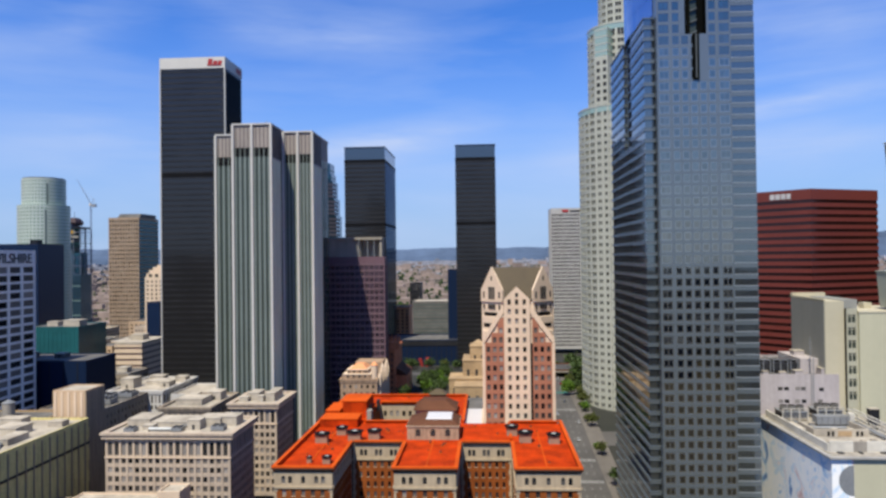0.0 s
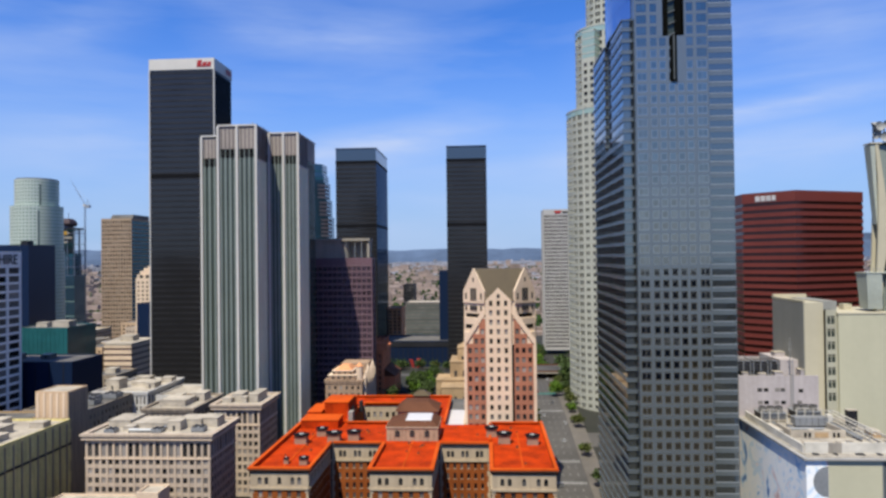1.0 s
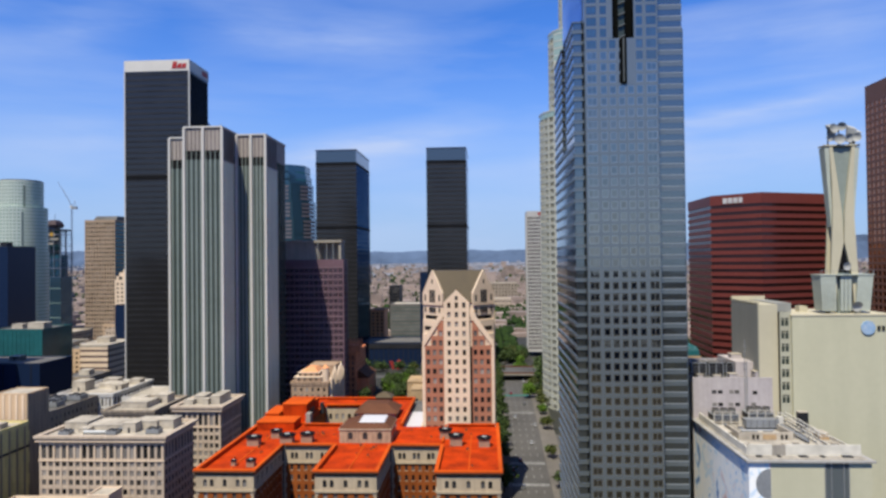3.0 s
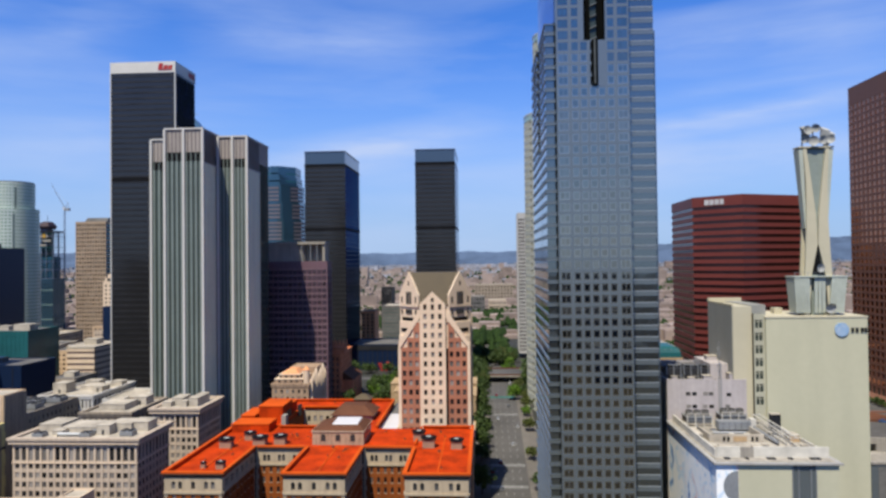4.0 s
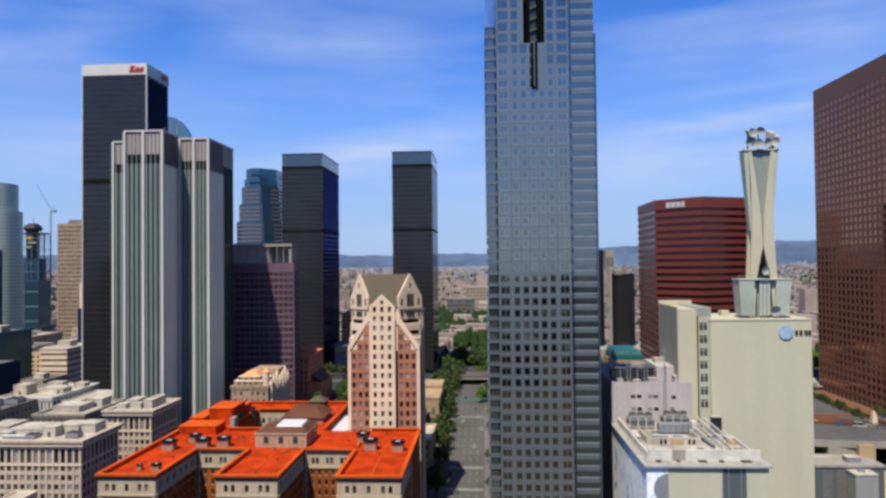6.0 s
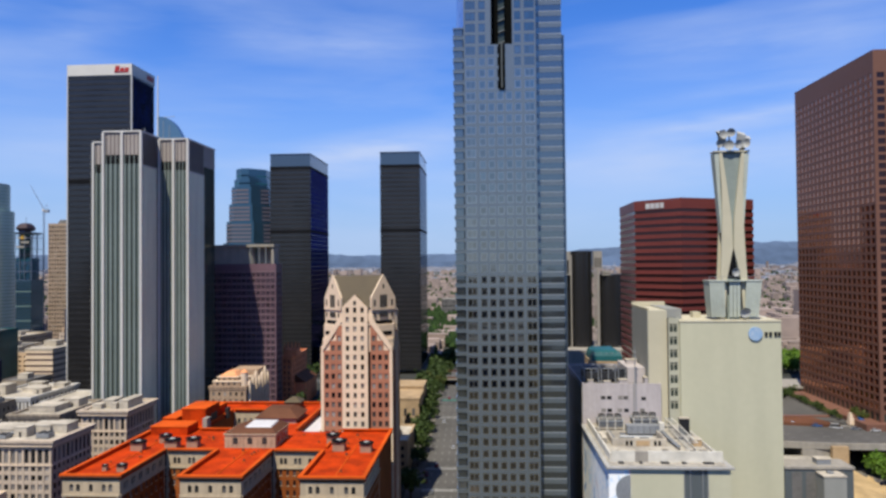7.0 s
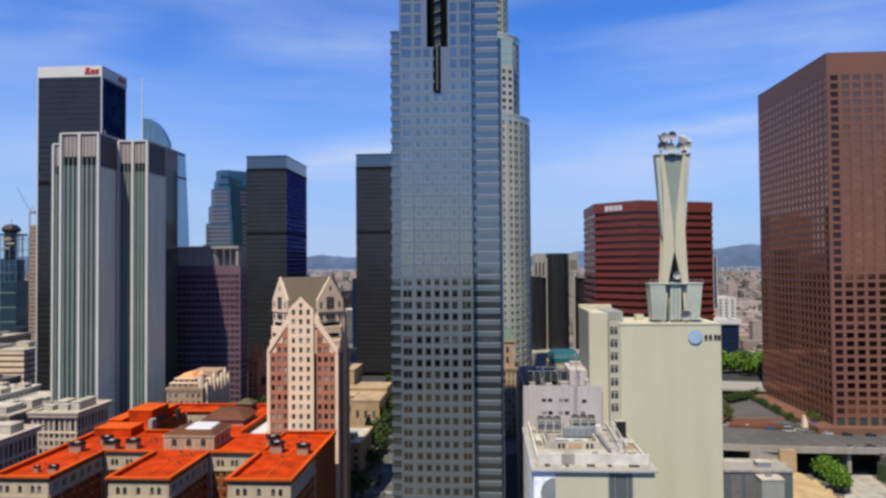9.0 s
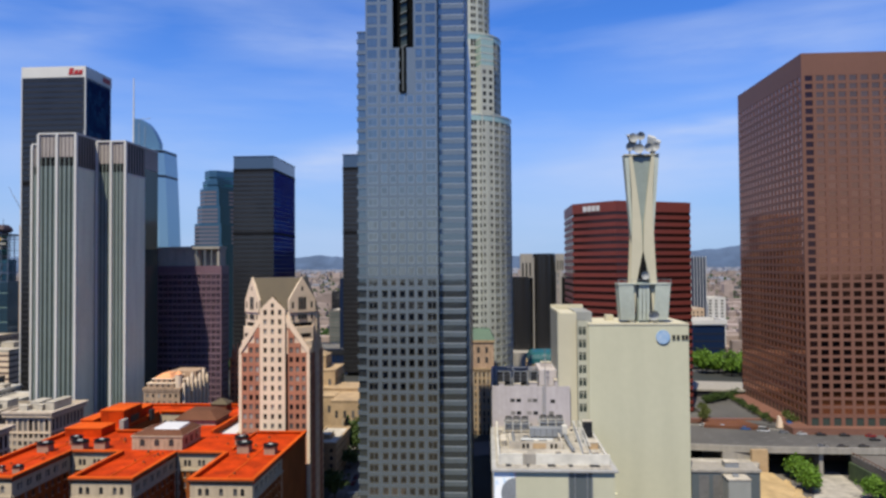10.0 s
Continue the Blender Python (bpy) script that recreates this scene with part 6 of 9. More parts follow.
def cooling_tower(x, y, z):
    """A framed cooling tower with three round fan stacks."""
    u = thing("cooling_tower", x + 4.6, y + 4, z, "white framed cooling tower with three round fan stacks", "cooling tower", "rooftop cooling towers")
    part("louvre_box", Geo().box(x + 0.3, x + 8.9, y + 0.4, y + 7.4, z + 1.0, z + 3.0), M["charcoal"], u, "dark louvred box")
    part("tray", Geo().box(x, x + 9.2, y, y + 7.8, z + 0.5, z + 1.0), M["roof_white"], u)
    part("deck", Geo().box(x, x + 9.2, y, y + 7.8, z + 3.0, z + 3.3), M["steel"], u)
    for i in range(4):
        part("post", Geo().box(x + 2.95 * i, x + 0.3 + 2.95 * i, y - 0.1, y + 0.2, z, z + 4.6), M["parapet_white"], u)
    part("rail", Geo().box(x, x + 9.2, y - 0.1, y + 0.1, z + 4.4, z + 4.6), M["parapet_white"], u)
    for i in range(3):
        s = part("fan_cowl", Geo().tube(x + 1.7 + 2.9 * i, y + 3.2, z + 3.3, z + 5.2, 1.38, 1.3, 18), M["roof_grey"], u, "round grey fan stack")
        part("fan_mouth", Geo().tube(x + 1.7 + 2.9 * i, y + 3.2, z + 5.2, z + 5.26, 1.15, None, 18), M["dark_void"], s)
    for i in range(6):
        part("louvre", Geo().box(x + 0.3, x + 8.9, y + 0.25, y + 0.38, z + 1.15 + 0.3 * i, z + 1.3 + 0.3 * i), M["steel"], u)


cooling_tower(105.6, 262.0, 44.4)
cooling_tower(118.2, 262.8, 44.8)
ac = thing("air_handler", 120, 257, 44.4, "long blue-grey air handling unit with ducts", "cooling unit")
part("casing", Geo().box(114.4, 125.6, 254.5, 258.5, 45.0, 47.8), M["steel"], ac)
part("base", Geo().box(114.8, 125.2, 254.8, 258.2, 44.4, 45.0), M["dark_steel"], ac)
for i in range(5):
    part("panel_seam", Geo().box(115.9 + 2.1 * i, 116.0 + 2.1 * i, 254.42, 254.48, 45.1, 47.7), M["dark_steel"], ac)
part("duct_elbow", Geo().box(125.7, 127.4, 255.2, 257.6, 45.6, 48.6), M["parapet_white"], ac)
rw = thing("roof_wall", 115, 240, 44.4, "low white roof wall with paired dark openings", "wall", "roof walls")
part("wall_body", Geo().box(106.7, 124.3, 240.0, 240.5, 44.4, 46.9).box(106.7, 107.2, 240.5, 252, 44.4, 46.9).box(123.8, 124.3, 240.5, 252, 44.4, 46.9), M["roof_white"], rw)
part("wall_panel", Geo().box(114.4, 118.8, 239.9, 239.98, 44.6, 46.3), M["tan"], rw, "tan panel")
for x in (111.0, 112.4, 120.2, 121.6):
    part("opening", Geo().box(x, x + 0.8, 239.9, 239.98, 44.7, 46.2), M["dark_void"], rw)
gi = thing("lattice_girder", 132, 250, 44.4, "pale lattice girder lying along a flat roof", "girder")
for x, z in ((129.6, 45.0), (132.0, 45.0), (129.6, 47.6), (132.0, 47.6)):
    part("chord", Geo().beam((x, 232, z), (x + 1.4, 268, z), 0.28), M["parapet_white"], gi)
for i in range(13):
    y = 232.5 + 2.9 * i
    k = 1.4 * (y - 232) / 36
    part("web", Geo().beam((129.6 + k, y, 45.0), (129.6 + k + 0.1, y + 2.6, 47.6), 0.16), M["steel"], gi)
    part("web", Geo().beam((129.6 + k, y, 47.6), (132.0 + k, y, 47.6), 0.16), M["steel"], gi)
for y in (233, 250, 266):
    part("stand", Geo().box(129.5, 132.6, y, y + 0.3, 44.4, 45.0), M["dark_steel"], gi)
roof_hut(134.6, 257, 44.4, 3.2, 2.4, 5.6, "charcoal", "tall dark grey plant box on a flat roof")
roof_hut(134.4, 243, 44.4, 2.8, 5, 2.0, "tan", "low tan plant box on a flat roof")
roof_hut(109.5, 231, 44.4, 5, 3, 1.0, "tan", "low tan roof box near the parapet")
roof_hut(104.9, 248, 44.4, 1.4, 9, 1.6, "concrete", "narrow grey plant box beside the parapet")
duct([(126.6, 259, 45.8), (126.6, 246, 45.8), (127.2, 236, 45.4)], 0.9)
duct([(108.5, 246, 45.2), (108.5, 259, 45.2)], 0.8)
duct([(111, 250, 45.1), (122, 250, 45.1)], 0.6)
for k, (x, y) in enumerate(((110, 244), (116, 246), (120.5, 244), (113, 256), (128, 230), (117, 229), (122, 233), (133.6, 232), (105, 228), (126, 225.5), (112, 226), (103.9, 260))):
    roof_hut(x, y, 44.4, 1.0 + 0.3 * (k % 4), 1.0 + 0.4 * (k % 3), 0.8 + 0.35 * (k % 3), ("steel", "concrete", "roof_white")[k % 3], "small plant box on the cluttered roof")


def plain_block(name, x0, x1, y0, y1, z0, z1, wall, label, category, front=None, right=None, left=None, roof="roof_white", up=0.8, share=0.5, tall=0.55, glass="g_window", budget=300, cornice=0.0, cornice_mat=None, pitch=3.6, attic=0, flush=0.3, top_gap=1.2):
    """A plain flat-roofed block; front and right give how many window columns a face has."""
    t = thing(name, (x0 + x1) / 2, y0, z0, label, category)
    part("core", Geo().box(x0 + flush, x1 - flush, y0 + flush, y1 - flush, z0, z1 - 0.4), M["dark_void"], t)
    n = max(1, int((z1 - z0 - top_gap - attic) / pitch))
    rows = [(z1 - top_gap - attic - pitch * (i + 1) + pitch * (1 - tall) * 0.5, z1 - top_gap - attic - pitch * (i + 1) + pitch * (1 - tall) * 0.5 + pitch * tall) for i in range(n)][::-1]
    if attic:
        rows.append((z1 - top_gap - attic + 0.3, z1 - top_gap - 0.2))
    left_over = budget
    for face, o, a0, a1, k in ((FRONT, (0, y0), x0, x1, front), (RIGHT, (x1, y0), flush + 0.02, y1 - y0 - flush - 0.02, right), (LEFT, (x0, y0), flush + 0.02, y1 - y0 - flush - 0.02, left)):
        g = Geo()
        if k:
            cols = even(a0, a1, k, share, 0.5)
            grid_wall(g, o, face, a0, a1, z0, z1, cols, rows, flush, 0.05)
            left_over = glaze(t, o, face, cols, rows, flush, M[glass], M[glass + "_joined"] if glass + "_joined" in M else M[glass], left_over, keep=lambda r: -r[0])
        else:
            g.slab(o, face, a0, a1, -flush, 0, z0, z1)
        part({FRONT: "front_wall", RIGHT: "right_wall", LEFT: "left_wall"}[face], g, M[wall], t)
    part("back_wall", Geo().box(x0 + flush, x1 - flush, y1 - flush, y1, z0, z1), M[wall], t)
    part("roof", Geo().box(x0 + 0.4, x1 - 0.4, y0 + 0.4, y1 - 0.4, z1 - 0.4, z1 + 0.02), M[roof], t)
    g = Geo()
    w = 0.5 + cornice
    c = cornice
    g.box(x0 - c, x1 + c, y0 - c, y0 + 0.5, z1 + 0.03, z1 + up).box(x0 - c, x1 + c, y1 - 0.5, y1 + c, z1 + 0.03, z1 + up)
    g.box(x0 - c, x0 + 0.5, y0 + 0.5, y1 - 0.5, z1 + 0.03, z1 + up).box(x1 - 0.5, x1 + c, y0 + 0.5, y1 - 0.5, z1 + 0.03, z1 + up)
    if cornice:
        part("cornice", Geo().box(x0 - c * 0.6, x1 + c * 0.6, y0 - c * 0.6, y0 - 0.005, z1 - 0.9, z1 + 0.02).box(x1 + 0.005, x1 + c * 0.6, y0, y1, z1 - 0.9, z1 + 0.02), M[cornice_mat or wall], t)
    part("parapet", g, M[cornice_mat or wall], t)
    return t


# pale mauve block with cooling frames
t = plain_block("office_block", 101.4, 130.5, 272.0, 325.0, 0, 58.6, "grey_render", "pale mauve rendered block with few small windows", "building", None, None, None, "roof_grey", 1.0)
part("upper_box", Geo().box(119.5, 127.5, 279, 300, 58.7, 64.5), M["grey_render"], t)
part("left_flank", Geo().box(101.1, 101.38, 272.2, 325, 0, 58.0), M["concrete"], t)
for x, z in ((109, 54.3), (111.3, 54.3), (115.4, 54.3), (117.4, 54.3), (109.2, 49.6), (111.4, 49.6), (115.2, 49.6), (117.6, 49.6), (123.5, 49.6), (109, 45.0), (115.4, 45.0), (124.0, 54.0)):
    pane(t, "window", (0, 272), FRONT, x, z, 1.7, 1.3, M["g_window"], 0.1, 0.05)
part("conduit", Geo().box(121.0, 121.3, 271.7, 271.95, 30, 66).box(120.2, 120.5, 271.7, 271.95, 30, 60), M["steel"], t)
for x0 in (103, 109.5, 116):
    f = thing("rooftop_cooler", x0 + 3, 283, 59, "dark steel cooling frame with louvres on a grey roof", "cooling unit", "cooling frames")
    part("casing", Geo().box(x0 + 0.3, x0 + 5.7, 280, 290, 60, 62.6), M["dark_steel"], f)
    for i in range(3):
        part("post", Geo().box(x0 + 2.7 * i, x0 + 0.3 + 2.7 * i, 279.4, 279.7, 58.7, 64.2), M["steel"], f)
    part("top_frame", Geo().box(x0, x0 + 5.8, 279.4, 279.7, 63.9, 64.2).box(x0, x0 + 5.8, 290.4, 290.7, 63.9, 64.2).box(x0, x0 + 0.3, 279.7, 290.4, 63.9, 64.2), M["steel"], f)
    part("fan", Geo().tube(x0 + 3, 285, 62.6, 63.3, 2.1, None, 16), M["dark_void"], f)
mast = thing("antenna_mast", 121.5, 275, 58.7, "thin steel antenna mast on a flat roof", "mast")
part("pole", Geo().beam((121.5, 275, 58.7), (121.5, 275, 73.5), 0.22), M["steel"], mast)
part("crossbar", Geo().beam((120.6, 275, 71), (122.4, 275, 71), 0.14).beam((120.8, 275, 69), (122.2, 275, 69), 0.14), M["steel"], mast)
for x, y, z, w, d, h in ((127, 276, 58.7, 4, 4, 2.6), (129, 290, 58.7, 2.4, 6, 3.4), (123, 290, 64.5, 4, 4, 1.6), (117, 275.5, 58.7, 3, 3, 1.8), (105, 276, 58.7, 2, 2, 1.4), (111, 275, 58.7, 2.4, 1.6, 1.2)):
    roof_hut(x, y, z, w, d, h, "grey_render")

# terracotta tower with the green roof
t = plain_block("terracotta_tower", 84.0, 104.0, 404.0, 421.0, 6, 46.4, "tan", "tan stone tower with pilasters, orange top storey and green copper roof", "building", 8, None, None, "roof_grey", 0.8, 0.38, 0.7, cornice=0.8)
for x in even(84.0, 104.0, 8, 0.4, 0.5):
    part("pilaster", Geo().box(x[0] - 0.8, x[0] - 0.15, 403.5, 403.98, 12, 45.5), M["cream"], t)
top = part("top_storey", Geo().box(85.2, 103.2, 405, 420.4, 47.2, 62.8), M["lodge"], t, "orange terracotta top storey")
part("top_cornice", Geo().box(84.6, 103.8, 404.4, 421, 61.6, 62.9), M["tan"], top)
for x in (90.0, 94.6, 99.2):
    for z in (50.0, 55.6):
        part("arched_window", Geo().box(x - 0.75, x + 0.75, 404.9, 404.98, z, z + 3.4), M["g_window_joined"], top)
part("copper_roof", Geo().hexa([(84.6, 404.4, 62.9), (103.8, 404.4, 62.9), (103.8, 421, 62.9), (84.6, 421, 62.9)], [(87.5, 408, 68.6), (101, 408, 68.6), (101, 418, 68.6), (87.5, 418, 68.6)]), M["copper"], t, "green copper roof")
plain_block("low_block", 103, 126, 345, 380, 2, 47.0, "tan", "low tan block behind the pale roofs", "building", 7, None, None, "roof_white")
t = plain_block("teal_roofed_block", 121.5, 139.0, 388, 412, 4, 51.0, "tan", "block with a teal glazed vaulted roof", "building", 5, None, 5, "roof_white")
rings = [[(122 + d, 388.5 + d, z), (138.5 - d, 388.5 + d, z), (138.5 - d, 411.5 - d, z), (122 + d, 411.5 - d, z)] for d, z in ((0, 51.9), (0.3, 54.5), (1.2, 56.6), (3.0, 57.6))]
part("teal_roof", Geo().loft(rings), M["teal_wall"], t, "teal glazed vault")
for i in range(5):
    part("roof_rib", Geo().beam((123.6 + 3.3 * i, 388.7, 52), (123.9 + 3.1 * i, 389.6, 56.6), 0.25), M["steel"], t)

# ---- beige office blocks in the foreground ----
def office_row(x0, x1, y0, y1, z1, cols_front, cols_side, label, wall="beige"):
    t = plain_block("office_block", x0, x1, y0, y1, 0, z1, wall, label, "office building", cols_front, cols_side, None, "roof_white", 0.9, 0.64, 0.6, cornice=1.5, pitch=3.45, attic=5.6, top_gap=2.4, flush=0.45)
    part("string_course", Geo().box(x0 - 0.25, x1 + 0.25, y0 - 0.25, y0 - 0.02, z1 - 8.7, z1 - 8.2).box(x1 + 0.02, x1 + 0.25, y0, y1, z1 - 8.7, z1 - 8.2), M["cream_light"], t)
    n = cols_front // 2
    w = (x1 - x0 - 1.0) / cols_front
    for i in range(n + 1):
        x = x0 + 0.5 + 2 * w * i
        part("pilaster", Geo().box(max(x0, x - 0.24), min(x1, x + 0.24), y0 - 0.16, y0 - 0.02, z1 - 8.1, z1 - 1.8), M["cream_light"], t)
    part("cornice_moulding", Geo().box(x0 - 1.1, x1 + 1.1, y0 - 1.1, y0 - 0.02, z1 - 1.35, z1 - 0.92).box(x1 + 0.02, x1 + 1.1, y0, y1, z1 - 1.35, z1 - 0.92), M["cream_light"], t)
    return t


office_row(-144.4, -96.4, 257.0, 284.0, 40.0, 18, 9, "beige terracotta office block with paired windows and deep cornice")
office_row(-115.0, -94.2, 307.5, 334.0, 40.6, 8, 9, "tall-windowed beige office block with a heavy white cornice")
plain_block("office_block", -146, -123, 304, 338, 0, 39.4, "beige_grey", "weathered beige block with a white roof", "building", 8, 8, None, "roof_white", 1.0, 0.45, 0.5, cornice=0.8)
t = plain_block("office_block", -193.5, -165.0, 347.0, 390.0, 0, 38.6, "white_panel", "off-white office block with a columned top storey", "building", 14, 12, None, "roof_white", 1.0, 0.5, 0.6, attic=4.5, cornice=0.5)
plain_block("office_block", -163, -146, 352, 384, 0, 36.0, "white_panel", "small off-white block between larger ones", "building", 6, 6, None, "roof_white", 0.8)
# olive block whose long flank faces the street
t = plain_block("olive_block", -232.0, -167.5, 205.0, 285.5, 0, 39.0, "olive", "olive-brown rendered block with a dark string course", "building", 10, None, None, "roof_white", 0.9, 0.4, 0.5)
part("string_course", Geo().box(-167.48, -167.2, 205, 285.5, 29.2, 30.2), M["dark_steel"], t)
for i in range(17):
    y = 207.0 + 4.7 * i
    part("flank_pilaster", Geo().box(-167.48, -167.1, y, y + 0.5, 0, 38.6), M["beige_grey"], t)
    for z in (31.5, 22.5, 13.5):
        part("flank_panel", Geo().box(-167.48, -167.4, y + 1.6, y + 3.4, z, z + 4.6), M["olive"], t)
t = plain_block("striped_block", -186.5, -172.2, 291.0, 306.0, 0, 49.8, "stripe", "windowless peach block with vertical stripes", "building", None, None, None, "roof_white", 0.4)
for i in range(5):
    part("stripe", Geo().box(-186.0 + 2.9 * i, -184.9 + 2.9 * i, 290.75, 290.98, 39, 49.6), M["cream_light"], t)
part("flank", Geo().box(-172.18, -171.9, 291.2, 305.8, 0, 49.6), M["beige_grey"], t)
plain_block("brown_block", -203, -172.4, 306.5, 347, 0, 38.2, "beige_grey", "weathered brown block with rooftop units", "building", 8, 12, None, "roof_grey", 0.8, 0.45, 0.5)
plain_block("brown_block", -232, -188, 286.5, 305, 0, 38.0, "tan", "low tan wing behind the olive block", "building", None, 4, None, "roof_grey", 0.8)
plain_block("low_block", -166.5, -145.5, 240, 262, 0, 14.0, "beige_grey", "low block down in the street", "building", 6, 5, None, "roof_grey", 0.8)
plain_block("stair_tower", -116.5, -108.5, 240.5, 250, 0, 23.8, "cream_light", "cream stair tower in front of the beige block", "building", 2, None, None, "roof_white", 0.6, 0.3, 0.5)
plain_block("low_block", -150, -117, 238, 251.5, 0, 19.6, "cream_light", "low cream block in front of the beige one", "building", 9, None, None, "roof_white", 0.6)
plain_block("low_block", -90, -70, 336, 350, 0, 20, "concrete", "low grey block behind the hotel", "building", 6, 4, None, "roof_grey", 0.8)

for x, y, w, d, h in ((-138, 276, 9, 12, 2.6), (-124, 274, 16, 12, 2.0), (-109.5, 274, 9, 9, 3.2), (-113.6, 267, 5, 5, 3.6), (-102.6, 275, 7, 8, 3.4), (-131.5, 266, 4, 4, 1.6)):
    roof_hut(x, y, 40.05, w, d, h)
for x, y, w, d, h in ((-108, 322, 5, 9, 3.2), (-99.5, 322, 4, 14, 3.6), (-103.6, 316, 2.5, 4, 2.4), (-111.5, 316, 4, 4, 2.0)):
    roof_hut(x, y, 40.65, w, d, h)
for x, y, w, d, h in ((-136, 318, 12, 12, 2.6), (-129, 328, 6, 8, 3.6), (-141, 331, 4, 6, 2.0)):
    roof_hut(x, y, 39.45, w, d, h)
for x, y, w, d, h in ((-189, 362, 7, 9, 5.0), (-179, 372, 9, 9, 2.0), (-171, 366, 5, 8, 2.6), (-183, 381, 8, 6, 3.0), (-170, 382, 6, 6, 2.4)):
    roof_hut(x, y, 38.65, w, d, h)
for x, y, w, d, h in ((-184, 262, 9, 10, 3.0), (-176, 250, 5, 12, 2.2), (-181, 235, 7, 9, 2.8), (-174, 275, 6, 5, 2.0), (-192, 274, 10, 6, 3.4), (-173, 224, 4, 6, 2.2)):
    roof_hut(x, y, 39.05, w, d, h)
for x, y in ((-190, 318), (-180, 322), (-185, 332), (-195, 334), (-178, 338)):
    fan_unit(x, y, 38.25, 7, 7, 3.0)
fan_unit(-137, 262, 40.05, 4, 4, 1.8)
fan_unit(-119, 263, 40.05, 4, 4, 1.8)
fan_unit(-103.6, 264.5, 40.05, 5, 4, 2.2)
duct([(-190, 244, 40.0), (-176, 244, 40.0), (-171, 232, 40.0)])
duct([(-130, 262, 41.0), (-121, 262, 41.0), (-117, 270, 41.0)])
wt = thing("water_tank", -210, 296, 38, "small round water tank on a flat roof", "tank")
part("tank", Geo().tube(-210, 296, 38.1, 44, 2.6, None, 18), M["concrete"], wt)
part("lid", Geo().tube(-210, 296, 44, 45.2, 2.8, 0.4, 18), M["steel"], wt)

# ---- farther left ----
def white_grid_office():
    x0, x1, y0, y1, z1 = -288.0, -243.0, 270.0, 364.5, 111.6
    t = thing("office_tower", -262, y0, 0, "white gridded office building with dark windows and a roof sign", "office building")
    part("core", Geo().box(x0 + 0.8, x1 - 0.8, y0 + 0.8, y1 - 0.8, 0, z1 - 0.5), M["dark_void"], t)
    rows = floors(7.0, 4.42, 3.15, 22)
    cols = even(0.9, y1 - y0, 9, 0.86, 0.4)
    g = Geo()
    grid_wall(g, (x1, y0), RIGHT, 0.82, y1 - y0, 0, z1, cols, rows, 0.8, 0.1)
    part("white_grid", g, M["white_bright"], t)
    part("front_wall", Geo().box(x0, x1, y0, y0 + 0.8, 0, z1), M["white_bright"], t)
    glaze(t, (x1, y0), RIGHT, cols[6:], rows, 0.8, M["g_window"], M["g_window_joined"], 66)
    glaze(t, (x1, y0), RIGHT, cols[:6], rows, 0.8, M["g_window"], M["g_window_joined"], 0)
    part("roof", Geo().box(x0 + 0.4, x1 - 0.4, y0 + 0.5, y1 - 0.4, z1 - 0.4, z1 + 0.02), M["roof_grey"], t)
    txt = bpy.data.curves.new("roof_sign", "FONT")
    txt.body, txt.size, txt.extrude, txt.offset, txt.align_x = "WILSHIRE", 7.1, 0.12, 0.06, "RIGHT"
    txt.materials.append(M["charcoal"])
    ob = new("roof_sign", txt)
    ob.parent = t
    ob.rotation_euler = (radians(90), 0, radians(90))
    ob.location = Vector((x1 + 0.14, y1 - 3.2, 105.0)) - t.location
    tagged(ob, "dark raised letters")


white_grid_office()

t = slab_tower("office_tower", -461, -389.2, 587, 625, 121.2, 4.0, 1.6, M["g_navy"], M["g_navy"], "navy blue glass office block", 0.1, 4.0)
part("roof", Geo().box(-460.6, -389.5, 587.4, 624.6, 121.2, 121.6), M["charcoal"], t)
part("roof_house", Geo().box(-398.4, -392.2, 590, 598, 121.6, 125.2), M["charcoal"], t)


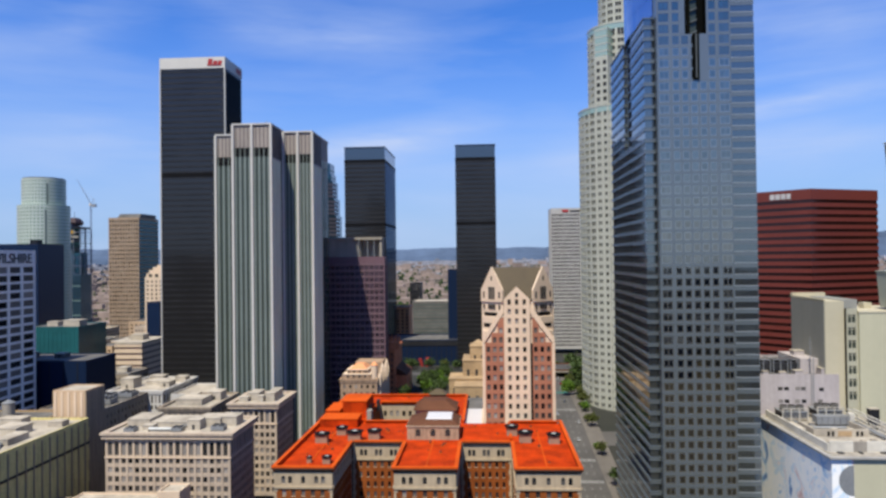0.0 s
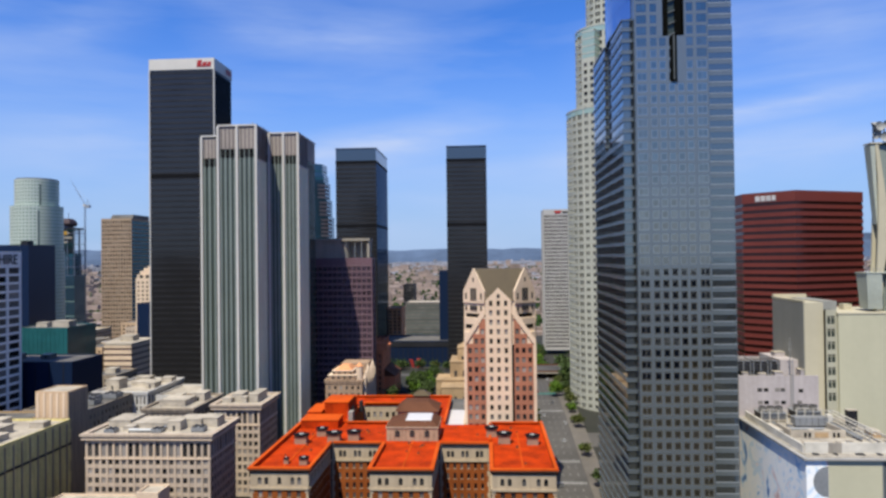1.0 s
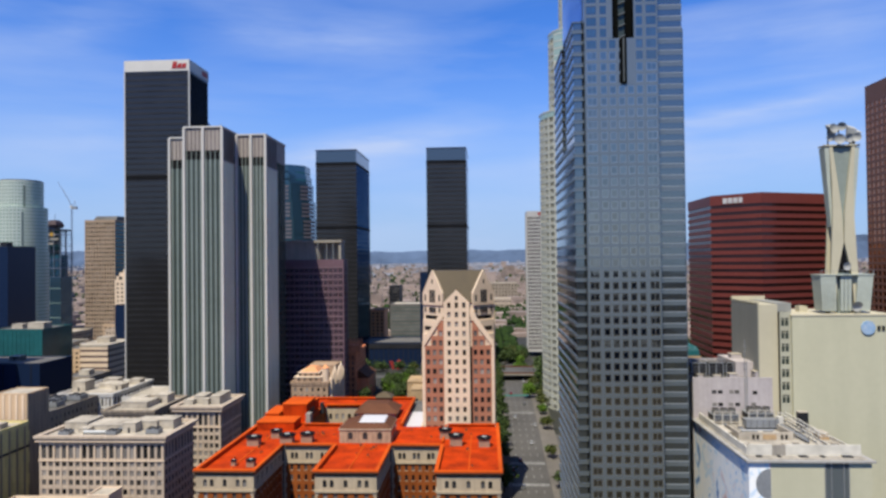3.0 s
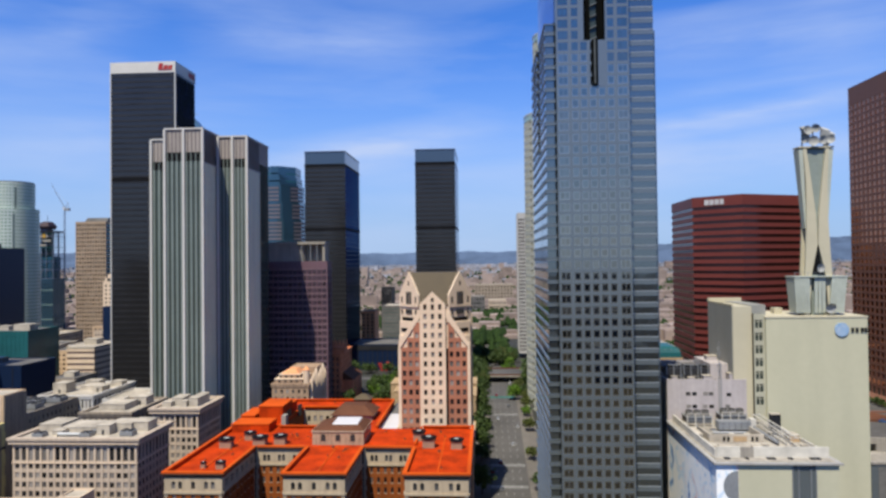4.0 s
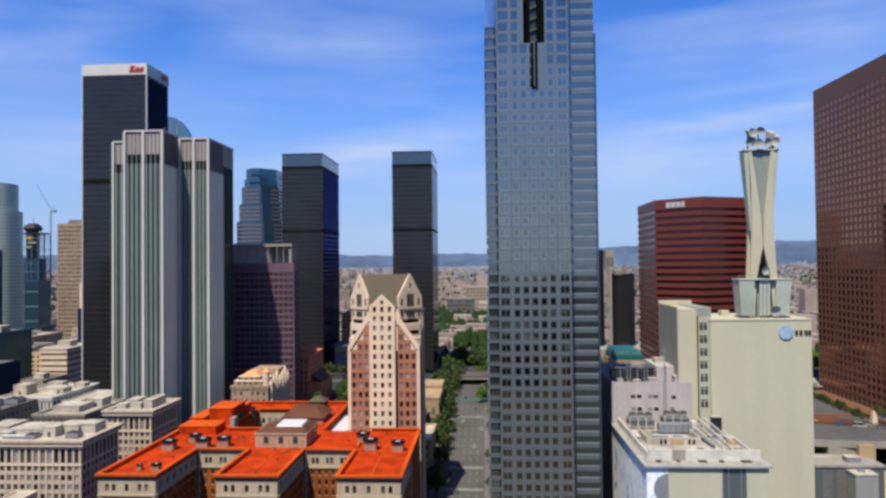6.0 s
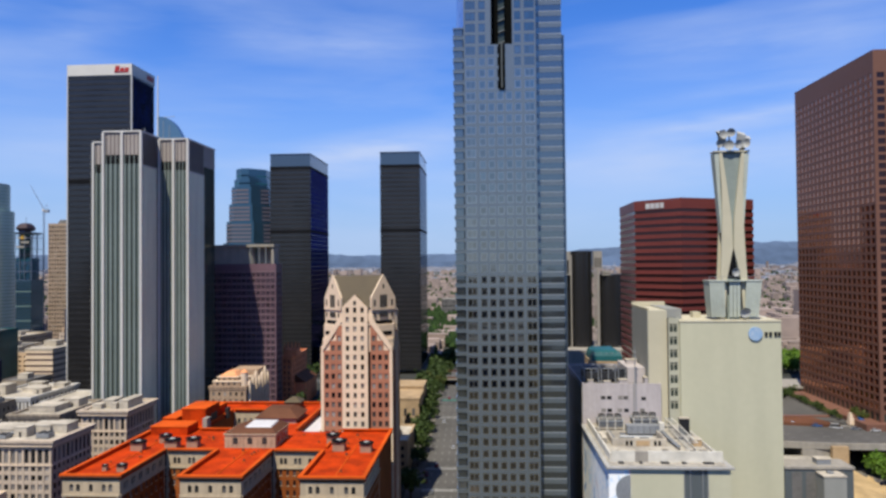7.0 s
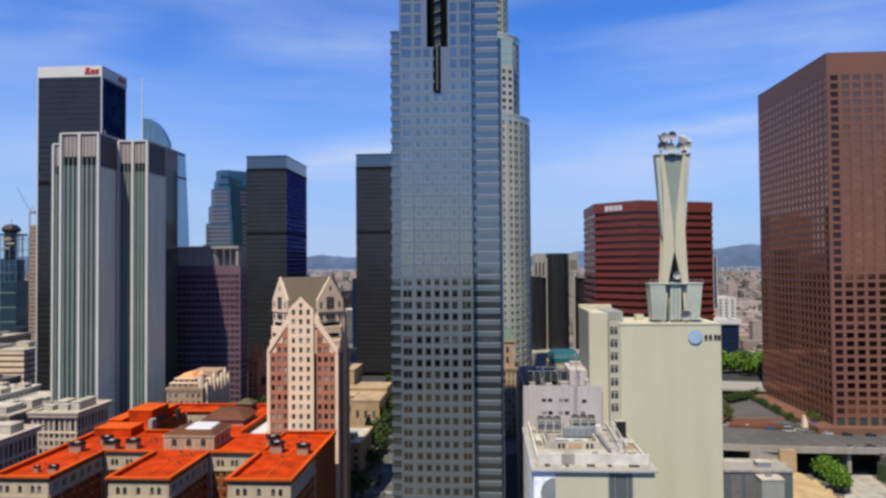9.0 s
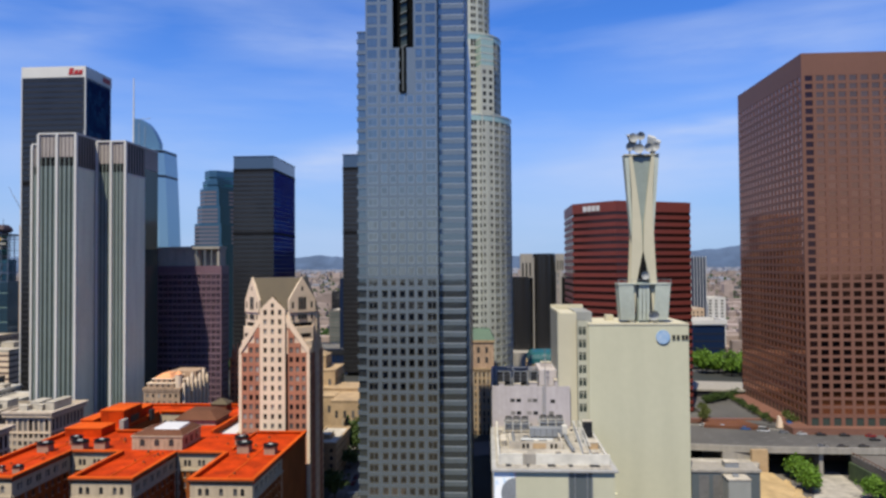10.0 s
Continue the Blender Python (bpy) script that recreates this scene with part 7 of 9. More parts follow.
def green_drum_tower():
    cx, cy = -522.3, 800.0
    t = thing("skyscraper", cx, cy, 4, "pale green steel and glass tower with rounded faces", "skyscraper")
    for r, z0, z1 in ((28.6, 4, 120), (27.4, 120, 172), (22.9, 172, 203)):
        part("glazing", Geo().tube(cx, cy, z0, z1, r, None, 48), M["g_pale"], t)
        z = z0 + 1
        while z < z1 - 1:
            part("floor_band", Geo().tube(cx, cy, z, z + 1.5, r + 0.35, None, 48), M["green_white"], t)
            z += 4.0
        ribs = Geo()
        for i in range(44):
            a = 2 * math.pi * i / 44
            if math.sin(a) < 0.2:
                ribs.slab((cx + (r + 0.2) * math.cos(a), cy + (r + 0.2) * math.sin(a)), ((-math.sin(a), math.cos(a)), (math.cos(a), math.sin(a))), -0.5, 0.5, -0.4, 0.2, z0, z1)
        part("rib_ring", ribs, M["green_white"], t, kind="stuff")
        turn = -46 if r < 25 else -51
        arc = [radians(turn + (20 - turn) * i / 14) for i in range(15)]
        shell = [(cx + (r + 0.6) * math.cos(a), cy + (r + 0.6) * math.sin(a)) for a in arc] + [(cx + (r - 1) * math.cos(a), cy + (r - 1) * math.sin(a)) for a in arc[::-1]]
        part("flank", Geo().prism(shell, z0, z1), M["green_panel"], t, "plain pale green rounded flank")
        for i in range(int((z1 - z0) / 4)):
            line = [(cx + k * math.cos(a), cy + k * math.sin(a)) for k, aa in ((r + 0.75, arc), (r + 0.55, arc[::-1])) for a in aa]
            part("panel_line", Geo().prism(line, z0 + 2.6 + 4 * i, z0 + 3.4 + 4 * i), M["g_pale"], t)
        slot = [(cx + k * math.cos(radians(a)), cy + k * math.sin(radians(a))) for k, a in ((r + 0.7, turn - 5), (r + 0.7, turn - 0.5), (r - 1, turn - 0.5), (r - 1, turn - 5))]
        part("dark_slot", Geo().prism(slot, z0, z1 - 6), M["g_slate"], t)
    part("cap", Geo().tube(cx, cy, 203, 204.2, 22.0, None, 48), M["roof_grey"], t)


green_drum_tower()


def unfinished_tower():
    x0, x1, y0, y1 = -581.0, -557.0, 932, 960
    t = thing("unfinished_tower", -565, y0, 0, "tower under construction, blue glass below and bare floors above", "skyscraper")
    part("glazing", Geo().box(x0 + 0.4, x1 - 0.4, y0 + 0.4, y1 - 0.4, 0, 88), M["g_deepblue"], t)
    part("upper_glazing", Geo().box(x0 + 0.8, x1 - 3, y0 + 1.5, y1 - 6, 88, 118), M["g_deepblue"], t)
    for i in range(21):
        part("floor_line", Geo().box(x0 + 0.2, x1 - 0.2, y0 + 0.1, y0 + 0.38, 4 + 4.0 * i, 4.7 + 4.0 * i), M["g_pale" if i % 5 == 2 else "charcoal"], t)
    part("core", Geo().box(x0 + 2.0, x0 + 11, y0 + 6, y1 - 8, 88, 156), M["g_navy"], t)
    for i in range(17):
        z = 88 + 3.85 * i
        part("floor_slab", Geo().box(x0, x1, y0, y1, z, z + (0.9 if i % 4 == 3 else 0.4)), M["teal_wall" if i % 3 else "crane_blue"], t)
    for x in (x0 + 0.5, x0 + 7.5, x0 + 14, x1 - 0.5):
        for y in (y0 + 0.6, y0 + 14, y1 - 0.6):
            part("column", Geo().box(x - 0.4, x + 0.4, y - 0.4, y + 0.4, 88, 152), M["crane_blue"], t)
    for i in range(0, 12, 3):
        part("brace", Geo().beam((x0 + 9, y0 + 0.2, 92 + 3.85 * i), (x1 - 0.5, y0 + 0.2, 103 + 3.85 * i), 0.4), M["charcoal"], t)
    for i, (a, b) in enumerate(((3, 14), (9, 21), (5, 17))):
        part("edge_screen", Geo().box(x0 + a, x0 + b, y0 - 0.3, y0 - 0.05, 132.5 + 6.2 * i, 135.2 + 6.2 * i), M["concrete"], t)
    part("top_deck", Geo().box(x0 - 0.4, x1 + 0.2, y0 - 0.2, y1 - 4, 151.6, 153.8), M["charcoal"], t)
    part("formwork", Geo().loft([[(x0 + a, y0 + c, z), (x1 - b, y0 + c, z), (x1 - b, y1 - c, z), (x0 + a, y1 - c, z)] for a, b, c, z in ((0.5, 10.5, 6, 156), (-1.0, 9, 4, 160), (0.5, 10.5, 6, 164), (4, 13, 9, 167))]), M["formwork"], t, "dark red climbing formwork")
    part("formwork_mast", Geo().box(x0 + 7.6, x0 + 8.0, y0 + 13, y0 + 13.4, 166, 175), M["charcoal"], t)
    part("safety_screen", Geo().box(x0 + 9.4, x0 + 13.6, y0 - 0.5, y0 - 0.25, 144, 149), M["yellow"], t)
    c = thing("tower_crane", -562, 958, 0, "slender luffing tower crane with a raised jib", "crane")
    m = Geo()
    for dx in (-1, 1):
        for dy in (-1, 1):
            m.box(-562 + dx * 0.8 - 0.14, -562 + dx * 0.8 + 0.14, 956 + dy * 0.8 - 0.14, 956 + dy * 0.8 + 0.14, 0, 186)
    for i in range(46):
        z = 4 * i
        m.beam((-563, 955, z), (-561, 955, z + 4), 0.25)
    part("mast", m, M["crane_blue"], c)
    j = Geo()
    p, q = Vector((-561, 955, 187)), Vector((-582, 955, 224))
    j.beam(p, q, 0.4).beam(p + Vector((0.8, 0, 0.8)), q, 0.3)
    for i in range(14):
        a = p.lerp(q, i / 14)
        b = (p + Vector((0.8, 0, 0.8))).lerp(q, (i + 0.5) / 14)
        j.beam(a, b, 0.2)
    part("jib", j, M["crane_blue"], c)
    part("counterweight", Geo().box(-561, -554, 953, 957, 184, 188), M["steel"], c)
    part("cab", Geo().box(-563.5, -560.5, 953.4, 956.5, 186, 189), M["white_panel"], c)
    part("a_frame", Geo().beam((-561, 955, 187), (-557, 955, 196), 0.4).beam((-555, 955, 187), (-557, 955, 196), 0.4).beam((-557, 955, 196), (-575, 955, 212), 0.12), M["steel"], c)
    c.location = (-566.8, 977, 0)


unfinished_tower()

t = plain_block("office_tower", -420.0, -385.4, 757, 804, 0, 153.4, "brown_grid", "brown precast tower with a close grid of windows", "skyscraper", 11, 12, None, "roof_grey", 0.6, 0.62, 0.62, budget=0, pitch=4.6, flush=0.5)
part("plant_storey", Geo().hexa([(-413, 762, 153.5), (-386.5, 762, 153.5), (-386.5, 800, 153.5), (-413, 800, 153.5)], [(-410.5, 764, 158.5), (-386.5, 764, 158.5), (-386.5, 800, 158.5), (-410.5, 800, 158.5)]), M["roof_grey"], t, "grey plant storey with a sloping edge")
# window bands whose dark blue also carries the flank's shade and haze
for i in range(30):
    part("flank_band", Geo().box(-385.38, -385.25, 757.6, 803.4, 14.4 + 4.6 * i, 17.6 + 4.6 * i), M["g_deepblue"], t)
t = plain_block("stepped_tower", -296.3, -276.0, 592, 610, 0, 90.5, "cream_light", "cream ornamented tower with a stepped cap", "tower", 5, 4, None, "roof_white", 0.8, 0.45, 0.5, budget=0)
for i, (d, z0, z1) in enumerate(((0.9, 90.5, 94.5), (2.6, 94.5, 97.5), (4.8, 97.5, 100.0), (7.4, 100.0, 101.6))):
    part("cap_step", Geo().box(-296.3 + d, -276 - d, 592 + d, 610 - d, z0, z1), M["cream_light"], t)
for x in (-291.6, -286.2, -280.8):
    part("arch", Geo().box(x - 1.5, x + 1.5, 592.7, 592.85, 90.9, 94.0), M["g_window_joined"], t)
plain_block("dark_block", -279, -268, 560, 580, 0, 71, "g_navy", "narrow navy block beside the black tower", "building", None, None, None, "charcoal", 0.5)

t = plain_block("teal_block", -330, -290.6, 483, 520, 0, 58.6, "teal_wall", "teal clad block with a pale roof", "building", None, None, None, "roof_grey", 0.8)
for i in range(12):
    part("cladding_rib", Geo().box(-329 + 3.2 * i, -328.6 + 3.2 * i, 482.8, 482.98, 0, 58.4), M["teal_wall"], t)
roof_hut(-300, 495, 58.6, 12, 10, 4.5)
roof_hut(-318, 500, 58.6, 8, 8, 3.0)
t = plain_block("dark_low_block", -300, -219.0, 371, 402, 0, 50.8, "g_navy", "low navy glass block with a wide grey roof", "building", None, None, None, "roof_grey", 0.6)
for i in range(10):
    part("mullion", Geo().box(-296 + 8 * i, -295.6 + 8 * i, 370.8, 370.98, 0, 50.4), M["charcoal"], t)
roof_hut(-262, 385, 50.85, 10, 8, 3.0, "roof_grey")
roof_hut(-243, 388, 50.85, 6, 6, 2.4, "roof_grey")
t = slab_tower("layered_office", -282.0, -260.4, 515, 555, 44.0, 4.4, 2.6, M["cream_light"], M["louvre_dark"], "cream office block layered in floor bands", 0.6, 0.0)
part("roof", Geo().box(-282.2, -260.2, 514.8, 555.2, 42.8, 44.2), M["roof_white"], t)
roof_hut(-272, 535, 44.2, 10, 10, 4.0)

LOW = (("cream", -372, -345, 600, 640, 44), ("roof_white", -345, -318, 560, 590, 40), ("stripe", -338, -300, 545, 575, 37), ("beige", -318, -292, 615, 650, 46), ("concrete", -300, -272, 650, 690, 42),
       ("stripe", -362, -320, 690, 730, 44), ("beige_grey", -330, -296, 740, 780, 40), ("cream", -288, -262, 560, 585, 34), ("tan", -276, -250, 600, 640, 36), ("beige", -356, -330, 520, 548, 34),
       ("white_panel", -318, -290, 575, 600, 38), ("beige_grey", -258, -238, 452, 480, 30), ("tan", -305, -285, 452, 478, 36), ("concrete", -400, -372, 650, 690, 40))
for w, x0, x1, y0, y1, z in LOW:
    plain_block("low_rise", x0, x1, y0, y1, 0, z, w, "mid-rise " + {"cream": "cream", "roof_white": "off-white", "terracotta": "terracotta", "beige": "beige", "concrete": "grey concrete", "stripe": "peach", "beige_grey": "weathered beige", "tan": "tan", "white_panel": "white"}[w] + " block with small windows and flat roof", "building", 9, 9, None, "roof_white" if w in ("cream", "beige", "white_panel") else "roof_grey", 0.7, 0.5, 0.45, budget=0)
    roof_hut((x0 + x1) / 2, (y0 + y1) / 2, z + 0.02, 7, 7, 3.2)

# ---- behind: dark stepped tower, glass sail tower, white grid tower, black cylinders ----
def stepped_dark_tower():
    t = thing("skyscraper", -168, 700, 5, "brown and blue glass tower with notched corners and a teal crown", "skyscraper")
    for i, (d, z0, z1) in enumerate(((0, 5, 128), (2.5, 128, 150), (4.5, 150, 168), (6.5, 168, 186), (8.5, 186, 194), (10, 194, 205))):
        x0, x1, y0, y1 = -202.5 + d, -152.5 - d, 700 + d, 745
        plan = [(x0 + 8, y0), (x1 - 14, y0), (x1, y0 + 14), (x1, y1), (x0, y1), (x0, y0 + 8)]
        part("glazing", Geo().prism([(x * 0.998 - 0.34, y) for x, y in plan], z0, z1), M["g_deepblue"], t)
        if i < 4:
            z = z0 + 1
            while z < z1 - 2:
                part("stone_band", Geo().prism([(x0 + 8.2, y0 - 0.3), (x1 - 16.5, y0 - 0.3), (x1 - 16.5, y0 + 1), (x0 + 1, y0 + 8), (x0 - 0.3, y0 + 8.2)], z, z + 2.2), M["step_stone"], t)
                part("stone_band", Geo().prism([(x1 - 6, y0 + 7.6), (x1 + 0.2, y0 + 13.8), (x1 + 0.2, y0 + 30), (x1 - 1, y0 + 30), (x1 - 1, y0 + 15), (x1 - 7, y0 + 8.8)], z, z + 2.2), M["step_stone"], t)
                z += 4.0
        else:
            part("crown_band", Geo().prism(plan, z0 + 3, z0 + 4.2), M["teal_wall"], t)


stepped_dark_tower()


def sail_tower():
    t = thing("skyscraper", -330, 880, 0, "pale blue glass tower with a curved sail top and a spire", "skyscraper")
    n = 12
    def cut(z):
        x1 = -300.5 - 10 * max(0.0, (z - 60) / 240) ** 1.5
        return [(-372, 880), (x1 - 8, 880), (x1, 888), (x1, 925), (-372, 925)]
    levels = [0, 60, 120, 180, 230, 258]
    for a, b in zip(levels, levels[1:]):
        part("glazing", Geo().hexa([(*p, a) for p in cut(a)], [(*p, b) for p in cut(b)]), M["g_sky"], t)
    for z in (254, 222):
        part("mechanical_band", Geo().hexa([(x, y - 0.3, z) for x, y in cut(z)], [(x, y - 0.3, z + 3) for x, y in cut(z + 3)]), M["charcoal"], t)
    prof = [(-352.5 + 34 * i / n, 258 + 43 * (1 - 0.75 * (i / n) ** 2.6) + 0.1) for i in range(n + 1)]
    for (xa, za), (xb, zb) in zip(prof, prof[1:]):
        part("sail_panel", Geo().hexa([(xa, 896, 258), (xb, 896, 258), (xb, 906, 258), (xa, 906, 258)], [(xa, 896, za), (xb, 896, zb), (xb, 906, zb), (xa, 906, za)]), M["g_sail"], t, "curved glass sail panel")
    for x, top in ((-346, 296), (-338, 290)):
        part("sail_rib", Geo().box(x, x + 0.6, 895.6, 895.9, 258, top), M["steel"], t)
    part("spire", Geo().tube(-355.5, 901, 258, 356, 1.5, 0.6, 8), M["white_panel"], t, "thin white spire")
    part("davit", Geo().beam((-346, 896, 300), (-330, 896, 301), 0.5), M["steel"], t)
    t.location.x -= 8.0


sail_tower()

t = plain_block("office_tower", 69.2, 112.0, 767, 800, 5, 156.4, "white_grid", "white office tower with a dense dark window grid", "skyscraper", 18, None, 10, "roof_grey", 0.6, 0.70, 0.66, budget=0, pitch=3.9, flush=0.5, top_gap=5.0)
part("sign", Geo().hexa([(82, 766.6, 152.6), (87, 766.6, 152.6), (87, 766.9, 152.6), (82, 766.9, 152.6)], [(80.5, 766.6, 155.4), (88.5, 766.6, 155.4), (88.5, 766.9, 155.4), (80.5, 766.9, 155.4)]), M["logo_red"], t, "red sign shape")
part("sign_bars", Geo().box(89.5, 103, 766.6, 766.9, 153.0, 154.6), M["logo_black"], t, "dark sign bars")


def cylinder_hotel():
    t = thing("cylinder_hotel", 155, 640, 10, "cluster of black mirrored glass cylinders with pale lift shafts", "hotel")
    for x, y, r, z in ((151, 645, 9.6, 114.5), (130.5, 642, 10.0, 94), (177, 645, 10.5, 93.5), (110, 652, 9.5, 95), (152, 668, 12, 108)):
        d = part("cylinder", Geo().tube(x, y, 5, z, r, None, 40), M["g_black"], t, "black mirrored cylinder")
        part("rim", Geo().tube(x, y, z, z + 1.0, r + 0.2, None, 40), M["charcoal"], d)
        g = Geo()
        for i in range(40):
            a = 2 * math.pi * (i + 0.5) / 40
            if math.sin(a) < 0.2:
                g.slab((x + r * math.cos(a), y + r * math.sin(a)), ((-math.sin(a), math.cos(a)), (math.cos(a), math.sin(a))), -0.16, 0.16, -0.3, 0.12, 5, z)
        part("mullion_set", g, M["charcoal"], d, kind="stuff")
    for x0, x1, ya, z0, z1 in ((129.4, 140.4, 634, 94.2, 115.4), (161.0, 168.4, 635, 99.5, 115.2), (168.5, 175.5, 634.5, 93.6, 97.4)):
        h = part("lift_head", Geo().box(x0, x1, ya, ya + 8, z0, z1), M["concrete"], t, "pale concrete lift head")
        for c in even(x0 + 0.6, x1 - 0.6, 3, 0.45):
            part("slot", Geo().box(c[0], c[1], ya - 0.1, ya - 0.02, z0 + 1.2, z0 + 0.62 * (z1 - z0)), M["dark_void"], h)
    for x0, x1, z in ((140.6, 141.6, 112), (163.4, 165.8, 99.4), (161.2, 162.0, 99.4)):
        part("lift_shaft", Geo().box(x0, x1, 634.4, 638, 5, z), M["concrete"], t, "slender pale lift shaft")
    part("podium", Geo().box(98, 196, 612, 690, 5, 30), M["concrete"], t)


cylinder_hotel()
t = slab_tower("office_tower", 325, 342, 800, 830, 113.0, 4.2, 0.7, M["g_deepblue"], M["g_navy"], "slim navy tower with white vertical fins", 0.1, 5.0)
for i in range(6):
    part("fin", Geo().box(325 + 3.2 * i, 325.55 + 3.2 * i, 799.2, 799.98, 5, 114), M["white_panel"], t)
t = plain_block("low_office", 268, 302, 620, 650, 5, 53.5, "g_navy", "low dark glass office with a pale roof edge", "building", None, None, None, "roof_white", 4.0, cornice=1.5, cornice_mat="white_panel")
for i in range(6):
    part("floor_line", Geo().box(268, 302, 619.8, 619.98, 14 + 6.2 * i, 14.8 + 6.2 * i), M["charcoal"], t)
plain_block("low_rise", 286, 306, 690, 720, 0, 62, "stripe", "pale block among low buildings", "building", 5, None, None, "roof_white", 0.8, budget=0)
plain_block("low_rise", 318, 372, 830, 870, 0, 66, "white_panel", "wide white block in the distance", "building", 8, None, None, "roof_white", 0.8, budget=0)

# ---- middle distance between the towers ----
plain_block("parking_structure", -92, -46, 850, 900, 0, 51.5, "roof_grey", "grey concrete parking structure with open decks", "parking", 1, None, None, "roof_white", 1.0, 0.96, 0.45, glass="g_slate", budget=0, pitch=4.2)
plain_block("brick_block", -96.5, -82.0, 731, 760, 0, 53.3, "terracotta", "orange brick block with stone bands", "building", 3, None, None, "roof_grey", 1.2, 0.5, 0.6, budget=0, cornice=0.8)
plain_block("low_rise", -82, -62, 722, 745, 0, 24, "cream_light", "low cream block near the brick one", "building", 2, None, None, "roof_white", 0.8, 0.4, 0.6, budget=0)
t = plain_block("podium", -89, -27.6, 640, 690, 0, 29.5, "g_navy", "low dark glass plaza building between the towers", "building", None, None, None, "roof_grey", 1.0)
part("fascia", Geo().box(-89, -28, 639.6, 639.98, 25, 29.4), M["charcoal"], t)
for i in range(14):
    part("column", Geo().box(-88 + 4.5 * i, -87.5 + 4.5 * i, 639.5, 639.95, 0, 25), M["charcoal"], t)
t = plain_block("dark_tower", -37.0, -28.5, 652, 676, 0, 93.6, "g_navy", "narrow navy glass tower beside the dark pair", "building", None, None, None, "charcoal", 0.4)
rs = thing("red_sculpture", -56.6, 628, 8, "red abstract sculpture in the plaza", "sculpture")
for i in range(5):
    a = 2 * math.pi * i / 5
    part("blade", Geo().hexa([(-56.6 + 2.2 * math.cos(a) - 0.8, 628 + 2.2 * math.sin(a) - 0.8, 5), (-56.6 + 2.2 * math.cos(a) + 0.8, 628 + 2.2 * math.sin(a) - 0.8, 5), (-56.6 + 2.2 * math.cos(a) + 0.8, 628 + 2.2 * math.sin(a) + 0.8, 5), (-56.6 + 2.2 * math.cos(a) - 0.8, 628 + 2.2 * math.sin(a) + 0.8, 5)],
                                 [(-56.6 + 5.5 * math.cos(a) - 1.6, 628 + 4 * math.sin(a) - 0.8, 13.5 + i % 2 * 2), (-56.6 + 5.5 * math.cos(a) + 1.6, 628 + 4 * math.sin(a) - 0.8, 13.5 + i % 2 * 2), (-56.6 + 5.5 * math.cos(a) + 1.6, 628 + 4 * math.sin(a) + 0.8, 13.5 + i % 2 * 2), (-56.6 + 5.5 * math.cos(a) - 1.6, 628 + 4 * math.sin(a) + 0.8, 13.5 + i % 2 * 2)]), M["paint_red"], rs)


def tan_lodge():
    """The ornate tan block behind the hotel."""
    t = plain_block("tan_lodge", -75.5, -56.7, 355, 392, 0, 43.0, "lodge", "ornate pink-tan stone block with stepped roofs and buttresses", "building", 6, 8, None, "lodge", 1.0, 0.4, 0.5, cornice=0.5)
    for i, (d, z0, z1) in enumerate(((1.2, 44.0, 46.2), (3.0, 46.2, 48.2))):
        s = part("stepped_storey", Geo().box(-75.5 + d, -59.0 - d, 355 + d, 376 - d, z0, z1), M["lodge"], t)
        part("storey_cap", Geo().box(-75.8 + d, -58.7 - d, 354.7 + d, 376.3 - d, z1 - 0.35, z1 + 0.05), M["cream_light"], s)
        for x in (-72, -69, -66, -63):
            part("upper_window", Geo().box(x - 0.5, x + 0.5, 354.9 + d, 354.98 + d, z0 + 0.4, z1 - 0.5), M["g_window_joined"], s)
    part("hip_roof", Geo().hexa([(-71.8, 358.6, 48.3), (-62.7, 358.6, 48.3), (-62.7, 372.5, 48.3), (-71.8, 372.5, 48.3)], [(-69, 362, 50.4), (-65, 362, 50.4), (-65, 369, 50.4), (-69, 369, 50.4)]), M["terracotta"], t)
    part("rear_storey", Geo().box(-72, -57.5, 377, 391, 44.0, 49.2), M["lodge"], t)
    for i in range(7):
        y = 357.5 + 5.0 * i
        part("buttress", Geo().box(-56.65, -55.2, y, y + 1.6, 0, 44.8 + (i % 3) * 1.7), M["cream_light"], t)
        part("finial", Geo().hexa([(-56.6, y, 44.8 + (i % 3) * 1.7), (-55.2, y, 44.8 + (i % 3) * 1.7), (-55.2, y + 1.6, 44.8 + (i % 3) * 1.7), (-56.6, y + 1.6, 44.8 + (i % 3) * 1.7)], [(-56.0, y + 0.7, 47 + (i % 3) * 1.7), (-55.8, y + 0.7, 47 + (i % 3) * 1.7), (-55.8, y + 0.9, 47 + (i % 3) * 1.7), (-56.0, y + 0.9, 47 + (i % 3) * 1.7)]), M["cream_light"], t)
    part("turret", Geo().tube(-58.5, 358, 43.0, 50.5, 1.8, None, 12), M["cream_light"], t)
    part("turret_cap", Geo().tube(-58.5, 358, 50.5, 52.4, 2.0, 0.2, 12), M["terracotta"], t)


tan_lodge()
t = plain_block("church", -67.8, -61.0, 455, 493, 5, 45.5, "church_brick", "orange brick church with a crown of pinnacles", "church", 2, 7, None, "tile_red", 0.8, 0.3, 0.6, budget=0, cornice=0.5)
part("belfry", Geo().box(-67.2, -58.5, 457, 466, 45.6, 50.0), M["church_brick"], t)
for i in range(4):
    for y in (457, 464.4):
        x = -67.0 + 2.5 * i
        part("pinnacle", Geo().hexa([(x, y, 50), (x + 1.4, y, 50), (x + 1.4, y + 1.4, 50), (x, y + 1.4, 50)], [(x + 0.6, y + 0.6, 54.5), (x + 0.8, y + 0.6, 54.5), (x + 0.8, y + 0.8, 54.5), (x + 0.6, y + 0.8, 54.5)]), M["church_brick"], t)
part("low_aisle", Geo().box(-60.9, -54, 462, 493, 5, 28), M["church_brick"], t)
